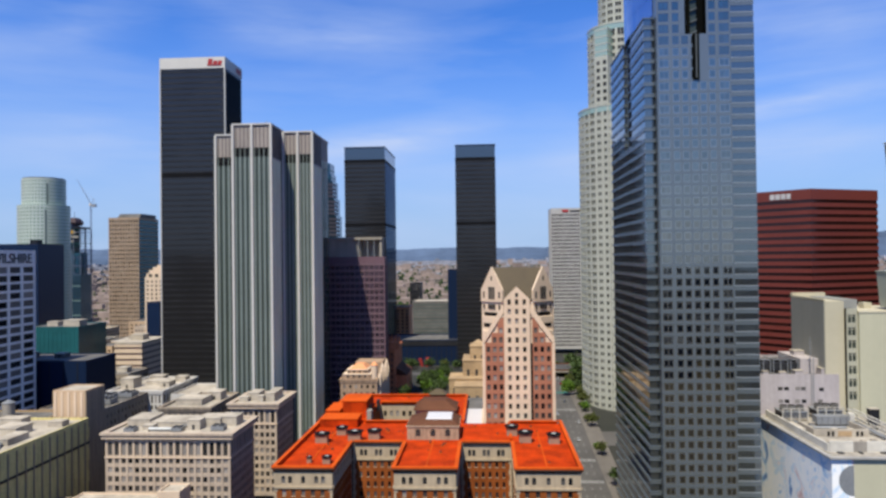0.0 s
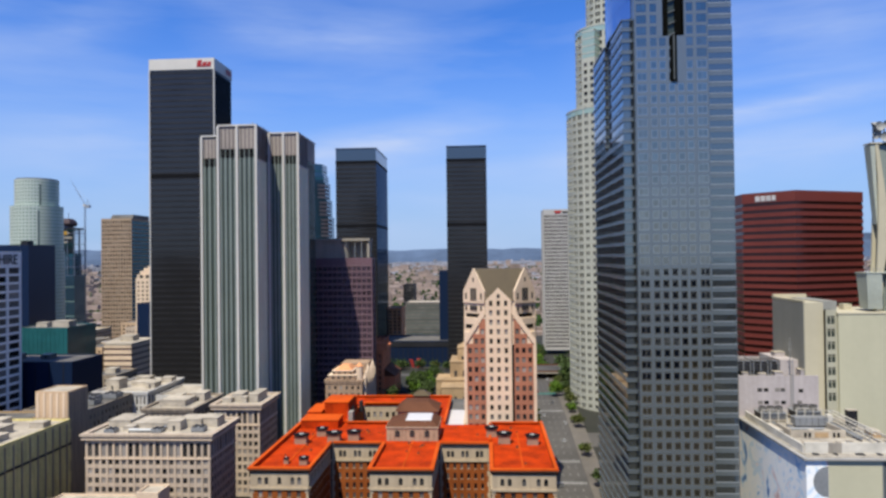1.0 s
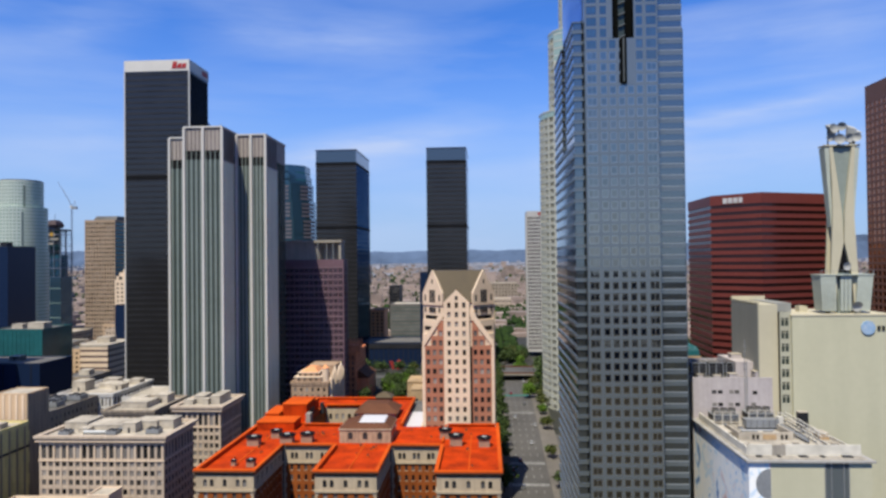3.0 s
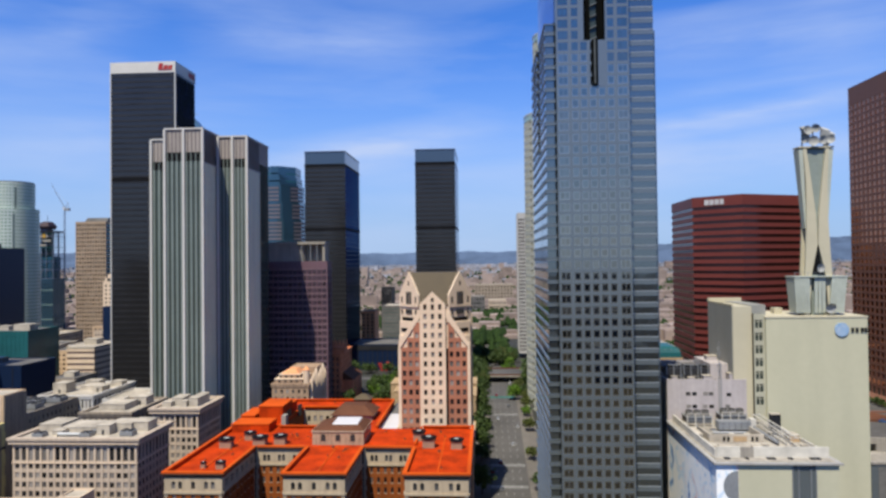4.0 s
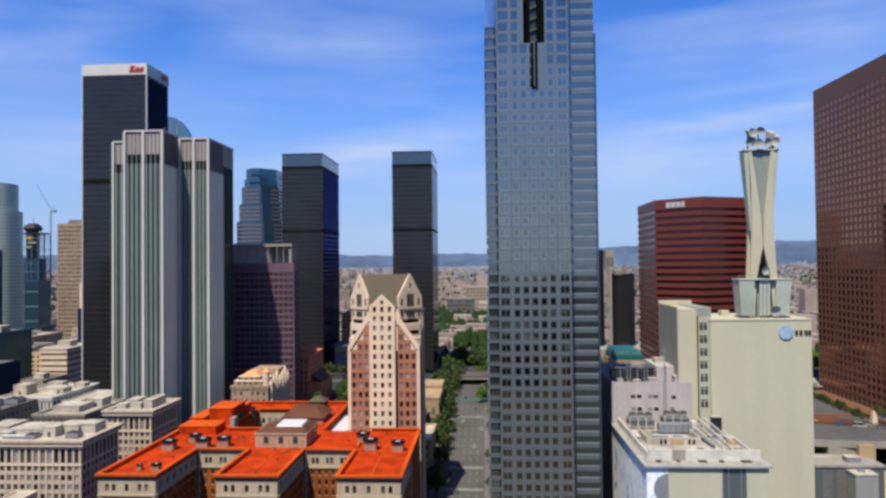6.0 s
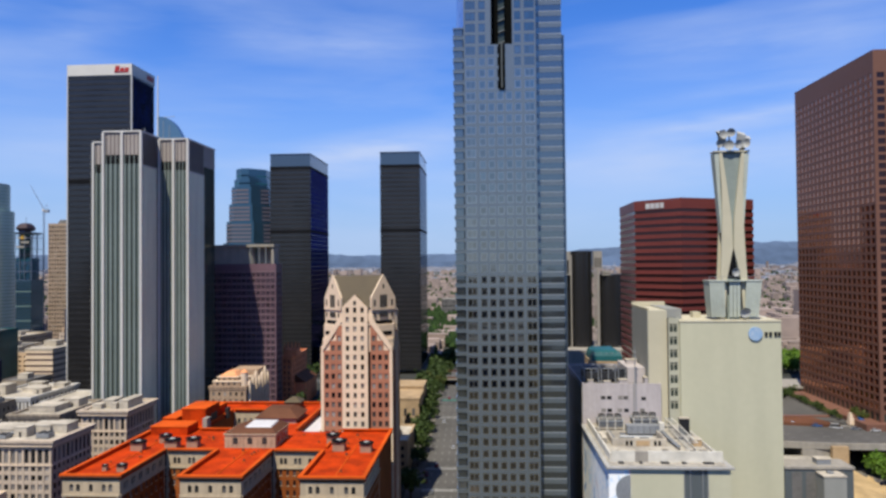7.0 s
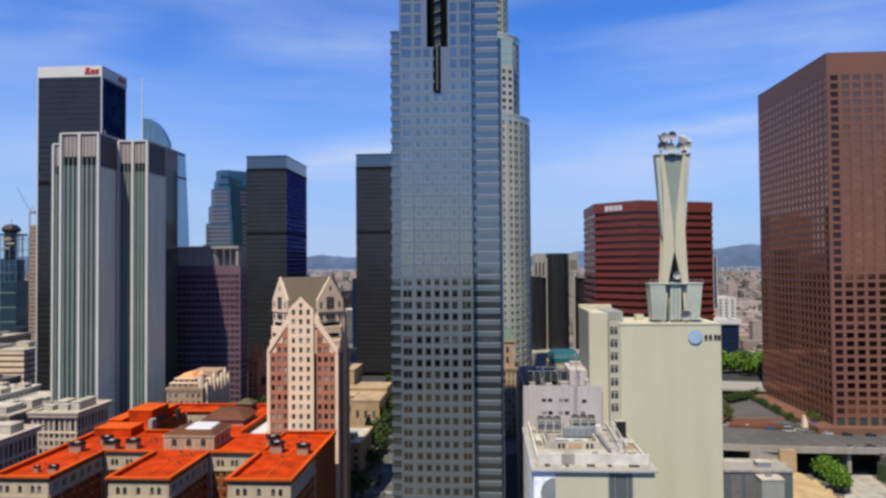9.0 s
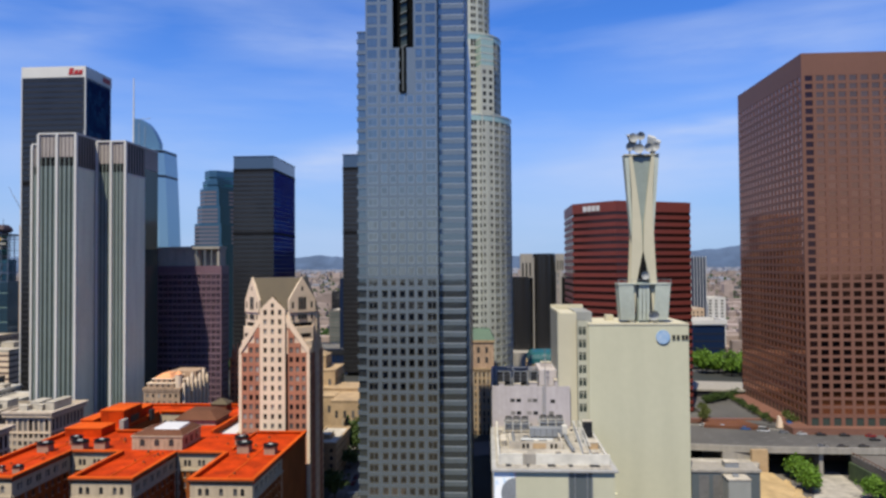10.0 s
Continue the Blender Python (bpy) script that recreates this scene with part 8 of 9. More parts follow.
part("aisle_roof", Geo().hexa([(-61, 461.6, 28), (-53.6, 461.6, 28), (-53.6, 493.4, 28), (-61, 493.4, 28)], [(-61, 461.6, 33), (-60.6, 461.6, 33), (-60.6, 493.4, 33), (-61, 493.4, 33)]), M["tile_red"], t)


def library():
    """Stepped sandstone blocks along the street."""
    t = thing("library", 10, 400, 8, "stepped sandstone library with plain cubic masses", "library")
    for x0, x1, y0, y1, z in ((-24, 27.5, 424, 446, 31.6), (-16, 6, 434, 462, 41), (-11.6, -1, 440, 456, 49), (12, 27.5, 396, 423.5, 29.6), (-20, 11.5, 408, 423.5, 30)):
        b = part("block", Geo().box(x0, x1, y0, y1, 2, z), M["tan"], t)
        part("coping", Geo().box(x0 - 0.25, x1 + 0.25, y0 - 0.25, y1 + 0.25, z, z + 0.6), M["tan"], b)
        part("roof", Geo().box(x0 + 0.6, x1 - 0.6, y0 + 0.6, y1 - 0.6, z + 0.6, z + 0.65), M["tan"], b)
        n = max(2, int((x1 - x0) / 5))
        g = Geo()
        for c in even(x0, x1, n, 0.32, 0.8):
            g.slab((0, y0), FRONT, c[0], c[1], 0.0, 0.06, z - 9, z - 5)
        for c in even(0, y1 - y0, max(2, int((y1 - y0) / 5)), 0.32, 0.8):
            g.slab((x1, y0), RIGHT, c[0], c[1], 0.0, 0.06, z - 9, z - 5)
        part("glazing", g, M["g_window_joined"], b, kind="stuff")
    arch = [(19.2, 6), (23.4, 6), (23.4, 17), (22.6, 20), (21.3, 22.4), (20.0, 20), (19.2, 17)]
    part("tall_arch", Geo().poly([(x, 395.9, z) for x, z in arch]), M["dark_void"], t, "tall dark pointed arch")
    part("arch_surround", Geo().box(18.2, 19.0, 395.6, 395.98, 4, 20).box(23.6, 24.4, 395.6, 395.98, 4, 20), M["cream"], t)
    part("pyramid_roof", Geo().hexa([(-11, 441, 49.7), (-1.6, 441, 49.7), (-1.6, 455, 49.7), (-11, 455, 49.7)], [(-6.6, 447.8, 53), (-6.2, 447.8, 53), (-6.2, 448.2, 53), (-6.6, 448.2, 53)]), M["tan"], t)


library()
t = plain_block("annex", 15.0, 27.4, 338, 372, 0, 20.5, "tan", "low tan annex with a flat roof beside the street", "building", 3, 8, None, "roof_white", 0.9, 0.4, 0.5, cornice=0.3)
roof_hut(20, 352, 20.55, 5, 9, 2.2, "tan", "tan stair head on the annex roof")

# ---- overpass, ramps and building site on the right ----
def road_deck():
    t = thing("overpass", 260, 330, 12, "concrete road bridge with parapets over a lower street", "bridge")
    part("deck", Geo().prism([(182, 318), (216.6, 313.6), (330, 311.0), (330, 341), (262, 347), (182, 366)], 24.6, 26.0), M["concrete"], t)
    part("carriageway", Geo().prism([(182.2, 320), (216.6, 315.6), (330, 313.0), (330, 339), (262, 345), (182.2, 364)], 26.0, 26.06), M["asphalt"], t)
    part("parapet", Geo().prism([(182, 318), (216.6, 313.6), (330, 311.0), (330, 311.8), (216.6, 314.4), (182, 318.8)], 26.06, 27.3), M["concrete"], t, "pale concrete parapet")
    for x in (240, 262, 284):
        part("pier", Geo().box(x, x + 1.6, 315, 336, 11, 24.6), M["concrete"], t)
    part("abutment", Geo().box(200, 217.5, 315.2, 345, 10, 24.5), M["concrete"], t)
    for lane in (322, 328.5, 335):
        g = Geo()
        for i in range(16):
            x = 200 + 8 * i
            y = lane + (6 if x < 225 else 0) * (225 - x) / 25
            g.box(x, x + 3, y, y + 0.2, 26.06, 26.075)
        part("lane_line", g, M["paint_white"], t)


road_deck()


def lower_ground():
    # charcoal block stands in for the shade under the bridge slab
    tagged(new("underpass_shade", Geo().prism([(206, 433), (248, 427.5), (248, 436), (206, 442)], 22, 30.3).mesh("underpass_shade", M["charcoal"])), "dark block standing in for shade below the bridge slab", "wall", kind="structure")
    tagged(new("abutment", Geo().box(210.8, 217.4, 311.2, 313.4, 12, 26.4).mesh("abutment", M["tan"])), "sand-coloured bridge abutment", "abutment", kind="structure")
    rl = thing("railing", 251, 295, 24.4, "red-brown railing along the terrace edge", "railing")
    part("top_rail", Geo().box(251.8, 252.1, 270, 311.8, 25.5, 25.7), M["tile_red"], rl)
    for i in range(15):
        part("post", Geo().box(251.85, 252.05, 270.5 + 2.9 * i, 270.7 + 2.9 * i, 24.4, 25.5), M["tile_red"], rl)
    tagged(new("lower_street", Geo().prism([(207, 292), (214, 270), (300, 270), (300, 346), (218, 346)], 12.0, 14.1).mesh("lower_street", M["paving"])), "pale grey lower street passing under the bridge", "road", kind="structure")
    tagged(new("retaining_wall", Geo().prism([(251.4, 280), (252.2, 280), (251.6, 312.5), (250.8, 312.5)], 12, 21.5).mesh("retaining_wall", M["ivy"])), "green ivy covered retaining wall", "wall", kind="structure")
    tagged(new("upper_terrace", Geo().prism([(251.7, 312), (252.3, 270), (330, 270), (330, 310)], 12, 24.4).mesh("upper_terrace", M["paving"])), "paved terrace above the retaining wall", "terrace", kind="structure")
    tagged(new("soil_mound", Geo().hexa([(199.5, 270, 12), (226, 270, 12), (223, 314, 12), (200, 314, 12)], [(201, 280, 17.5), (219, 279, 14.8), (219.5, 312, 16.6), (209, 312, 18.5)]).mesh("soil_mound", M["dirt"])), "ochre heap of bare building-site soil", "soil", kind="structure")
    g = Geo()
    for i in range(90):
        x, y = random.uniform(204, 224), random.uniform(274, 306)
        g.tube(x, y, 14.4, 15.2 + random.uniform(0.2, 1.0), random.uniform(0.6, 2.2), 0.15, 7)
    tagged(new("rubble", g.mesh("rubble", M["dirt"])), "lumps of ochre soil and rubble", "rubble", kind="stuff")
    s = thing("site_hall", 186, 276, 10, "long grey flat-roofed hall beside the building site", "building")
    part("hall_body", Geo().box(174.5, 199, 271, 281, 8, 28.6), M["granite_blue"], s)
    part("roof", Geo().box(174.4, 199.4, 270.6, 281.4, 28.6, 29.4), M["concrete"], s)
    for i in range(4):
        part("panel", Geo().box(177 + 5 * i, 180.6 + 5 * i, 270.85, 270.98, 14, 27.5), M["roof_grey"], s)
    cb = thing("site_cabin", 189, 267, 8, "white roofed grey metal cabin beside the hall", "cabin")
    part("body", Geo().box(185.4, 193.2, 264.2, 270.5, 8, 27.6), M["att_dark"], cb)
    part("roof", Geo().box(185.2, 193.4, 264.0, 270.5, 27.6, 28.1), M["roof_white"], cb)
    part("vent", Geo().box(188, 190, 266.5, 268.5, 28.1, 28.8), M["steel"], cb)
    tagged(new("site_yard", Geo().prism([(175, 281.6), (199, 281.6), (213, 309), (213, 316), (175, 316)], 10, 21.5).mesh("site_yard", M["roof_deck"])), "pale gravel yard behind the hall", "yard", kind="structure")
    tagged(new("parking_pad", Geo().prism([(224.5, 286), (246, 286), (252, 323), (241.5, 323)], 14.08, 14.16).mesh("parking_pad", M["roof_deck"])), "pale concrete pad beside the lower street", "pad", kind="structure")
    roof_hut(190, 276, 29.4, 5, 4, 1.8, "steel", "metal roof vent on the hall")
    tagged(new("retaining_wall", Geo().box(182, 236, 366.5, 369, 18, 27.6).mesh("retaining_wall", M["brown_granite"])), "brown stone retaining wall beside the ramp", "wall", kind="structure")
    tagged(new("ramp", Geo().prism([(212, 372), (246, 350), (246, 470), (226, 520), (212, 500)], 20, 26.9).mesh("ramp", M["asphalt"])), "grey asphalt ramp beside the brown tower", "road", kind="structure")
    tagged(new("bridge_slab", Geo().prism([(205, 432), (262, 425), (262, 455), (205, 464)], 30.4, 31.4).mesh("bridge_slab", M["concrete"])), "concrete bridge slab over the ramp", "bridge", kind="structure")
    tagged(new("red_paving", Geo().prism([(204, 354), (232, 348), (226, 366), (207, 372)], 26.0, 27.3).mesh("red_paving", M["tile_red"])), "red paved corner beside the crossing", "paving", kind="structure")


lower_ground()
sl = thing("slide_sculpture", 243, 352, 27, "cream and blue sculptural play piece beside the road", "sculpture")
part("cream_fin", Geo().hexa([(238, 352, 26.5), (241, 352, 26.5), (241, 355, 26.5), (238, 355, 26.5)], [(238.4, 352.4, 32.0), (239.3, 352.4, 32.0), (239.3, 354, 32.0), (238.4, 354, 32.0)]), M["cream_light"], sl)
part("blue_fin", Geo().hexa([(242, 351, 26.5), (248, 351, 26.5), (248, 353, 26.5), (242, 353, 26.5)], [(242.2, 351, 30.5), (244, 351, 29.5), (244, 353, 29.5), (242.2, 353, 30.5)]), M["car_blue"], sl)


def street_bridge():
    """A brown road bridge that crosses the street."""
    t = thing("road_bridge", 43, 531, 14, "brown concrete road bridge crossing over the street", "bridge")
    part("deck", Geo().box(20, 76, 531, 564, 18.2, 19.4), M["concrete"], t)
    for y in (531.0, 563.4):
        part("parapet", Geo().box(20, 76, y, y + 0.6, 19.4, 20.4), M["tile_red"], t)
    part("carriageway", Geo().box(20, 76, 532, 563, 19.4, 19.46), M["asphalt"], t)
    for x in (26, 60):
        part("pier", Geo().box(x, x + 3, 533, 562, 10, 18.2), M["concrete"], t)


street_bridge()


# ---- vehicles ----
def car_proto(paint, label, van=False):
    c = thing("car" if not van else "van", 0, 0, 0, label, "car" if not van else "van", "cars on the streets")
    L, W, H = (5.6, 2.0, 2.3) if van else (4.5, 1.8, 1.45)
    h = L / 2
    body = Geo().hexa([(-h, -W / 2, 0.3), (h, -W / 2, 0.3), (h, W / 2, 0.3), (-h, W / 2, 0.3)], [(-h + 0.08, -W / 2 + 0.06, 0.85), (h - 0.15, -W / 2 + 0.06, 0.80), (h - 0.15, W / 2 - 0.06, 0.80), (-h + 0.08, W / 2 - 0.06, 0.85)])
    part("body", body, M[paint], c)
    a, b = (-h + 0.1, h - 0.9) if van else (-h + 0.55, h - 1.25)
    part("glazing", Geo().hexa([(a, -W / 2 + 0.1, 0.85), (b, -W / 2 + 0.1, 0.82), (b, W / 2 - 0.1, 0.82), (a, W / 2 - 0.1, 0.85)], [(a + 0.5, -W / 2 + 0.25, H - 0.1), (b - 0.8, -W / 2 + 0.25, H - 0.1), (b - 0.8, W / 2 - 0.25, H - 0.1), (a + 0.5, W / 2 - 0.25, H - 0.1)]), M["g_window_joined"], c)
    part("roof", Geo().box(a + 0.45, b - 0.75, -W / 2 + 0.22, W / 2 - 0.22, H - 0.1, H), M[paint], c)
    for x in (-h + 0.85, h - 0.85):
        for s in (-1, 1):
            g, n = Geo(), 12
            ring = [(0.33 * math.cos(2 * math.pi * i / n), 0.33 * math.sin(2 * math.pi * i / n)) for i in range(n)]
            y0, y1 = sorted((s * (W / 2 - 0.2), s * (W / 2 + 0.02)))
            g.hexa([(x + p, y1, 0.33 + q) for p, q in ring], [(x + p, y0, 0.33 + q) for p, q in ring])
            part("wheel", g, M["rubber"], c)
    return c


PROTOS = {}
NAMES = {"car_white": "white", "car_black": "black", "car_red": "dark red", "car_blue": "blue", "car_grey": "silver"}


def put_car(paint, x, y, z, turn, van=False):
    key = (paint, van)
    if key not in PROTOS:
        PROTOS[key] = car_proto(paint, NAMES[paint] + (" delivery van" if van else " car") + " on the city street", van)
        PROTOS[key].matrix_basis = pose(x, y, z, 0, 0, turn)
        return
    copy_thing(PROTOS[key], pose(x, y, z, 0, 0, turn))


for i, (x, y, p) in enumerate(((205, 357, "car_white"), (213, 354, "car_white"), (222, 350, "car_blue"), (229, 346.5, "car_white"), (237, 344, "car_grey"), (244, 341, "car_white"), (252, 339.5, "car_black"), (262, 338.5, "car_black"),
                               (273, 337.5, "car_red"), (281, 336.5, "car_red"), (292, 337, "car_black"), (300, 337, "car_white"), (243, 318, "car_grey"), (251, 317.5, "car_black"), (260, 318, "car_black"), (271, 330.5, "car_black"), (276, 324, "car_grey"))):
    put_car(p, x, y, 26.07, -14 if x < 250 else -3, i in (3, 11))
for i in range(22):
    y = 330 + 24 * i + random.uniform(-7, 7)
    x = random.choice((36.2, 40.0, 43.6, 47.2, 50.8))
    put_car(random.choice(("car_white", "car_black", "car_grey", "car_red", "car_blue")), x, y, ground_z(44, y) + 0.11, 90)
for i in range(8):
    put_car(random.choice(("car_white", "car_black", "car_grey")), -90 + 3.1 * i, 326 + (i % 2) * 7, ground_z(-80, 326), 90)
for y in (336, 344):
    put_car("car_red", 35.9, y, ground_z(44, y) + 0.11, 90)


# ---- trees ----
def tree_proto(seed, height, spread, leaf, label, clumps=300):
    """A tapered trunk, forking limbs and a ragged crown of leaf clumps with gaps."""
    rnd = random.Random(seed)
    t = thing("tree", 0, 0, 0, label, "tree", "street trees")
    trunk = Geo()
    fork = height * 0.36
    trunk.tube(0, 0, 0, fork, height * 0.035, height * 0.022, 8)
    tips = []
    for i in range(6):
        a = 2 * math.pi * i / 6 + rnd.uniform(-0.4, 0.4)
        q = Vector((math.cos(a) * spread * rnd.uniform(0.3, 0.62), math.sin(a) * spread * rnd.uniform(0.3, 0.62), height * rnd.uniform(0.55, 0.85)))
        trunk.beam((0, 0, fork * 0.9), q, height * 0.022)
        tips.append(q)
    tips.append(Vector((0, 0, height * 0.85)))
    part("trunk", trunk, M["bark"], t)
    crown = Geo()
    for i in range(clumps):
        q = rnd.choice(tips) + Vector((rnd.gauss(0, spread * 0.24), rnd.gauss(0, spread * 0.24), rnd.gauss(0, height * 0.12)))
        s = spread * rnd.uniform(0.07, 0.17)
        for k in range(3):
            d = Vector((rnd.gauss(0, 1), rnd.gauss(0, 1), rnd.gauss(0, 0.8))).normalized()
            u = d.orthogonal().normalized()
            v = d.cross(u)
            c = q + Vector((rnd.gauss(0, s * 0.5), rnd.gauss(0, s * 0.5), rnd.gauss(0, s * 0.5)))
            crown.poly([c + u * s, c + v * s * 0.7 + d * s * 0.3, c - u * s, c - v * s * 0.8 - d * s * 0.2])
    part("crown", crown, leaf, t)
    return t


TREES = [tree_proto(1, 10, 5.0, M["leaf"], "leafy green street tree with a ragged crown"),
         tree_proto(2, 12, 6.0, M["leaf"], "broad dark green tree with a ragged crown"),
         tree_proto(3, 9, 4.5, M["leaf_light"], "yellow-green street tree with a loose crown"),
         tree_proto(4, 9, 4.6, M["leaf_bright"], "bright green rounded tree with a dense crown", 900)]
used = set()


def put_tree(k, x, y, s=1.0, z=None):
    z = ground_z(x, y) + 0.1 if z is None else z
    m = pose(x, y, z, 0, 0, (x * 37 + y * 53) % 360)
    if k not in used:
        used.add(k)
        TREES[k].matrix_basis = m
        TREES[k].scale = (s, s, s)
        return
    keep = TREES[k].scale.copy()
    TREES[k].scale = (s, s, s)
    copy_thing(TREES[k], m)
    TREES[k].scale = keep


for k in range(3):
    put_tree(k, 30.5, 355 + 18 * k, 0.9)
for i in range(15):
    y = 346 + 23 * i + random.uniform(-6, 6)
    if i % 5 != 3 and y > 392:
        put_tree(random.choice((0, 1, 1)), 29.6 + random.uniform(-1, 1), y, random.uniform(0.6, 1.05))
    if i % 3 != 1:
        put_tree(random.choice((0, 2, 3)), 55.6 + random.uniform(-1.5, 2.5), y + 9, random.uniform(0.45, 0.9))
        put_tree(random.choice((2, 3)), 54.4 + random.uniform(-0.5, 1), y + 17, random.uniform(0.3, 0.5))
    put_tree(random.choice((0, 1)), 33.4 + random.uniform(-0.6, 0.6), y + 12, random.uniform(0.3, 0.5))
for i in range(16):
    put_tree(random.choice((0, 1, 2)), random.uniform(-84, -22), random.uniform(575, 620), random.uniform(0.5, 0.85))
for i in range(18):
    put_tree(random.choice((0, 1, 3)), random.uniform(-50, -24), random.uniform(470, 530), random.uniform(0.6, 1.1))
for i in range(12):
    put_tree(random.choice((0, 2, 1)), random.uniform(-56, -30), random.uniform(400, 455), random.uniform(0.5, 0.9))
for i in range(14):
    put_tree(random.randrange(3), random.uniform(20, 32), random.uniform(470, 640), random.uniform(0.9, 1.4))
for i in range(24):
    put_tree(random.randrange(3), random.uniform(15, 75), random.uniform(690, 780), random.uniform(0.9, 1.5))
for i in range(14):
    put_tree(random.randrange(2), random.uniform(62, 110), random.uniform(500, 600), random.uniform(0.8, 1.3))
for x, y, s in ((230.0, 313.5, 0.95), (229.0, 309.0, 0.8), (227.5, 297.5, 0.95), (226.8, 293.5, 0.75), (246.0, 285.0, 0.9)):
    put_tree(3, x, y, s, 14.1)
for i in range(44):
    put_tree(random.choice((3, 3, 3, 3, 0)), random.uniform(258, 300), random.uniform(515, 590), random.uniform(0.9, 1.4))
for x, y in ((206, 362), (210, 372), (212, 384), (246, 356), (248, 366)):
    put_tree(2, x, y, 0.6, 26.5)
for i in range(18):
    put_tree(random.choice((1, 1, 0)), 222 + 1.5 * i + random.uniform(-1, 1), 409 + 1.3 * i, 0.42, 26.3)
for i in range(14):
    put_tree(random.choice((1, 0, 2)), 239.3 - 0.15 * i, 428 - 5.2 * i, 0.36, 26.5)
put_tree(1, 31.0, 318, 1.0)
put_tree(0, 57.5, 322, 0.8)
put_tree(3, 51.5, 466, 0.95)
put_tree(3, 49.5, 575, 0.9)
put_tree(2, 34.5, 575, 0.8)
put_tree(1, 28.5, 386, 1.1)
put_tree(1, 27.8, 402, 1.2)
put_tree(0, 28.2, 425, 1.2)
put_tree(0, 28.8, 452, 1.1)
put_tree(2, 58.0, 440, 0.8)
put_tree(2, 59.0, 455, 0.9)


# ---- distant city and hills ----
def distant_city():
    g, w = Geo(), Geo()
    rnd = random.Random(11)
    for i in range(7200):
        y = 780 + 2900 * rnd.random() ** 1.6
        x = rnd.uniform(-0.72, 0.72) * y + 40
        if y < 960 and (-640 < x < -280 or 40 < x < 120 or -100 < x < -40 or 260 < x < 380 or (15 < x < 80)):
            continue
        if 850 < y < 1500 and abs(x - 40) < 190 and rnd.random() < 0.75:
            continue
        a, b, h = rnd.uniform(9, 44), rnd.uniform(9, 40), rnd.choice((5, 6, 7, 8, 10, 14)) * rnd.uniform(0.8, 1.3)
        if rnd.random() < 0.03:
            h *= 3
        z = ground_z(x, y) - 1
        g.box(x - a / 2, x + a / 2, y - b / 2, y + b / 2, z, z + h + 1)
    tagged(new("distant_city", g.mesh("distant_city", M["far_city"])), "sprawl of pale low buildings out to the hills", "buildings", kind="stuff")
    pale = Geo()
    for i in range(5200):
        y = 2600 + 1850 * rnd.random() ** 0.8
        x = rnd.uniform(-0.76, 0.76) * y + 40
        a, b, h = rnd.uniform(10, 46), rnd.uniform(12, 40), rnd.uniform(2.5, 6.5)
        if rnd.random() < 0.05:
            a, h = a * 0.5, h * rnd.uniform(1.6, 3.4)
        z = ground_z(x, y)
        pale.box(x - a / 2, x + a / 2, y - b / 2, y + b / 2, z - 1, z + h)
    tagged(new("far_plain", pale.mesh("far_plain", M["far_hazed"])), "roofs of the plain below the hills, paled by painted haze", "buildings", kind="stuff")
    for i in range(10000):
        y = 700 + 2700 * rnd.random() ** 1.5 if i % 3 else rnd.uniform(880, 1450)
        x = rnd.uniform(-0.72, 0.72) * y + 40 if i % 3 or i % 2 else rnd.uniform(-150, 230)
        if i % 3 == 0 and noise.noise(Vector((x * 0.004, y * 0.009, 1.0))) < -0.05:
            continue
        if y < 960 and (-640 < x < -280 or 60 < x < 120 or -100 < x < -20 or 300 < x < 380 or -130 < x < 10):
            continue
        r, h = rnd.uniform(3, 7), rnd.uniform(6, 15)
        z = ground_z(x, y) - 0.5
        n = 6
        mid = [(x + r * rnd.uniform(0.7, 1.2) * math.cos(2 * math.pi * k / n), y + r * math.sin(2 * math.pi * k / n), z + h * 0.45) for k in range(n)]
        low = [(x + (p[0] - x) * 0.6, y + (p[1] - y) * 0.6, z) for p in mid]
        high = [(x + (p[0] - x) * 0.45, y + (p[1] - y) * 0.45, z + h * rnd.uniform(0.85, 1.1)) for p in mid]
        w.hexa(low, mid).hexa(mid, high)
    tagged(new("distant_trees", w.mesh("distant_trees", M["far_green"])), "scattered trees among the distant roofs", "trees", kind="stuff")


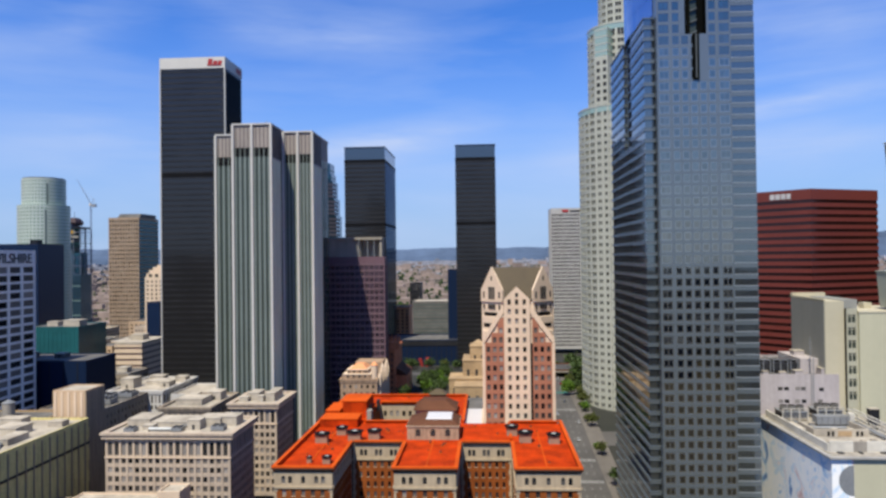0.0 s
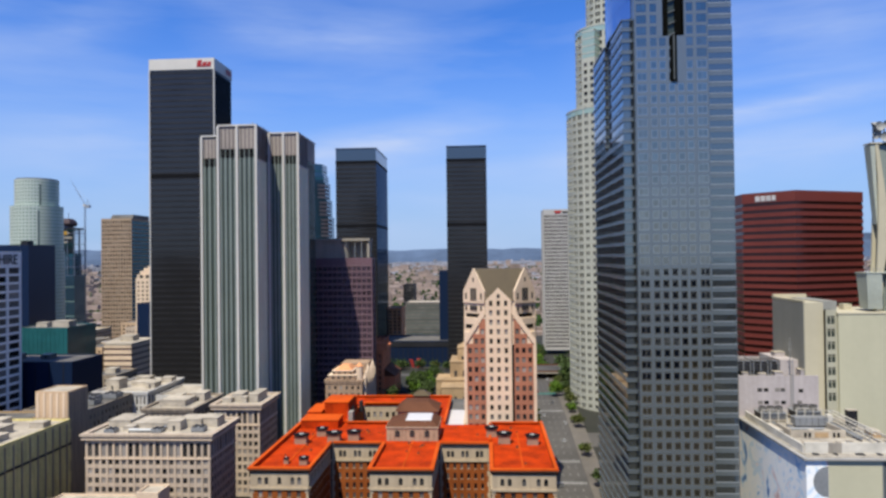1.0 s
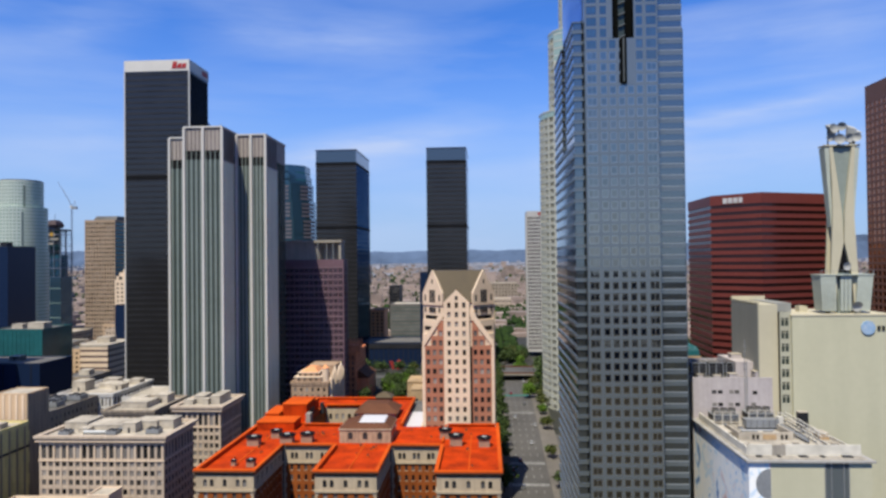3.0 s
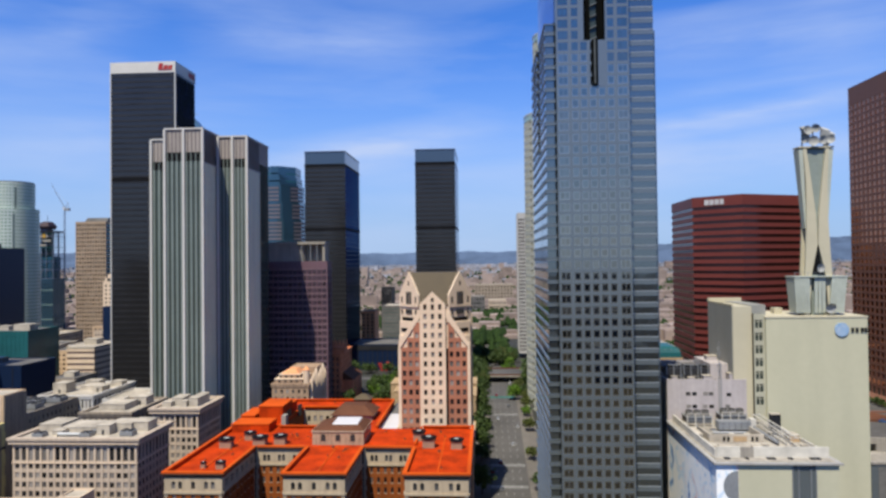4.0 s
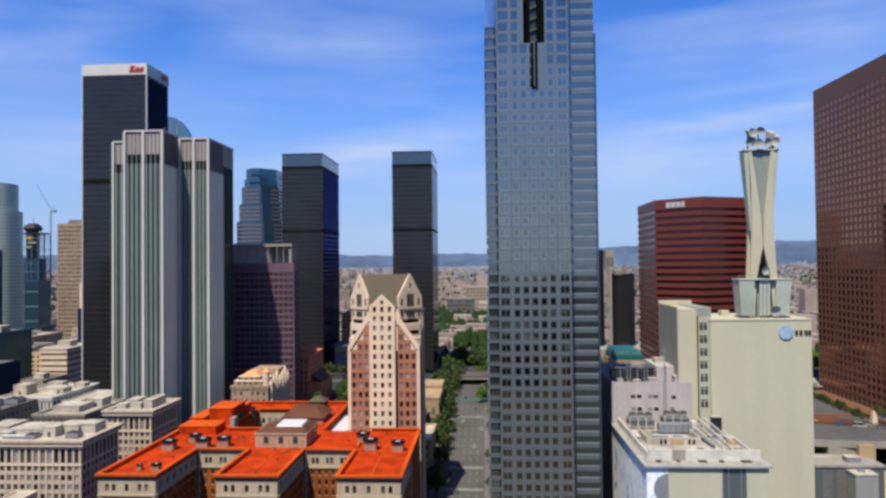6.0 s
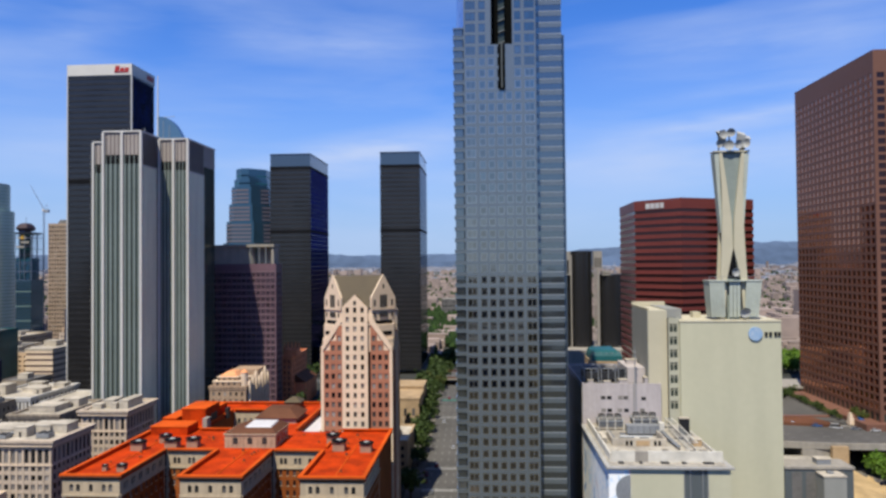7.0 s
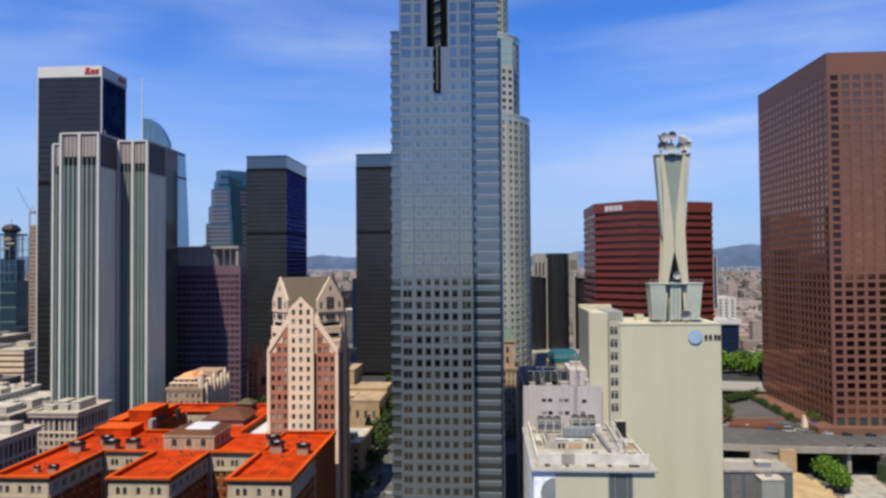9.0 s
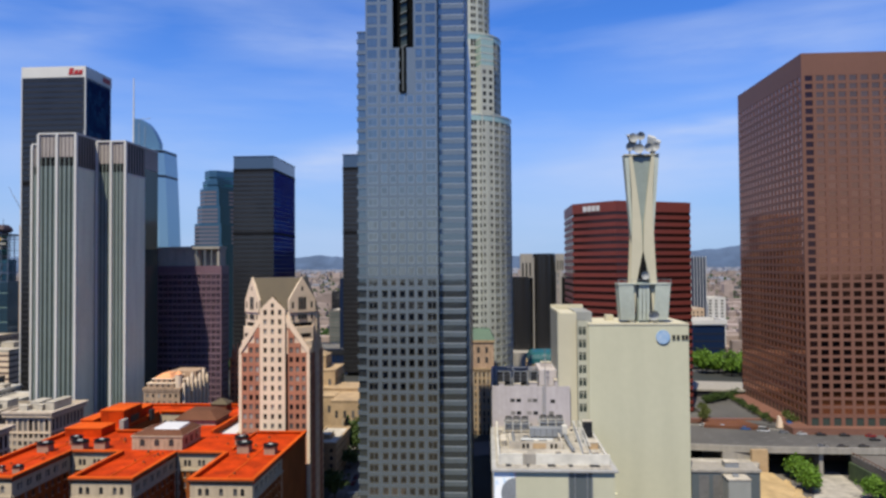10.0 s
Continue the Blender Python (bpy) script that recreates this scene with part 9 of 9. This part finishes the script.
distant_city()
plain_block("wide_hall", 8, 100, 1700, 1760, 0, 48, "beige_grey", "wide tan stone hall far down the street", "building", 12, None, None, "roof_white", 1.0, 0.4, 0.5, budget=0, pitch=8, flush=0.8)
plain_block("wide_hall", -22, 32, 1380, 1420, 0, 36, "roof_grey", "long pale hall with a low roof beyond the trees", "building", 10, None, None, "roof_white", 1.0, 0.5, 0.5, budget=0, pitch=8, flush=0.8)
plain_block("wide_hall", 40, 75, 1420, 1460, 0, 26, "beige", "low beige hall beyond the trees", "building", 8, None, None, "roof_white", 1.0, 0.5, 0.5, budget=0, pitch=8, flush=0.8)
plain_block("dark_block", -100, -86, 900, 930, 0, 72, "charcoal", "dark glass block beyond the car park", "building", 4, None, None, "roof_grey", 1.0, 0.6, 0.6, budget=0)


def hills(y, base, swell, seed, name, label):
    g, n = Geo(), 220
    for i in range(n + 1):
        x = -4200 + 8400 * i / n
        rise = base + 75 * smooth(-200, 2600, x) + 25 * smooth(-800, -3000, x)
        h = rise + swell * (noise.fractal(Vector((x * 0.0016, seed, 0.0)), 1.0, 2.0, 5)) + 8 * noise.noise(Vector((x * 0.012, seed, 3.0)))
        for k, (dy, s) in enumerate(((-420, -0.05), (-300, 0.25), (-170, 0.55), (-60, 0.85), (0, 1.0))):
            wob = 30 * noise.noise(Vector((x * 0.006, k * 1.7, seed)))
            g.v.append((x, y + dy + wob, max(-4, h * s + (12 * noise.noise(Vector((x * 0.01, k, seed + 5))) if 0 < k < 4 else 0))))
    for i in range(n):
        for k in range(4):
            a = i * 5 + k
            g.f.append((a, a + 5, a + 6, a + 1))
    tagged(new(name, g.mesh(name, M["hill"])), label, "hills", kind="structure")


hills(4720, 166, 34, 2.0, "backdrop", "mountain ridge on the horizon, blue haze painted in")
hills(4560, 122, 20, 7.0, "backdrop", "low foothills below the ridge, blue haze painted in")


# ---- unseen blocks added behind the starting point, closing the place for reflections ----
def unseen_blocks():
    """Unseen plain blocks round and behind the viewpoint, all below the line of sight, added to darken glass
    reflections.
    """
    g = Geo()
    rnd = random.Random(23)
    for i in range(-22, 23):
        for j in range(-24, 2):
            x, y = 75 * i + rnd.uniform(-6, 6), 62 * j - 10 + rnd.uniform(-5, 5)
            if abs(x - 40) < 130 and y > -110:
                continue
            a, b = rnd.uniform(44, 62), rnd.uniform(34, 48)
            h = rnd.choice((22, 30, 38, 46, 54, 62, 70)) * rnd.uniform(0.85, 1.15)
            g.box(x - a / 2, x + a / 2, y - b / 2, y + b / 2, -1, h)
            g.box(x - a / 5, x + a / 6, y - b / 5, y + b / 4, h, h + rnd.uniform(2, 5))
    tagged(new("surrounding_blocks", g.mesh("surrounding_blocks", M["slate_block"])), "unseen plain blocks added to darken glass reflections", "buildings", kind="stuff")


unseen_blocks()
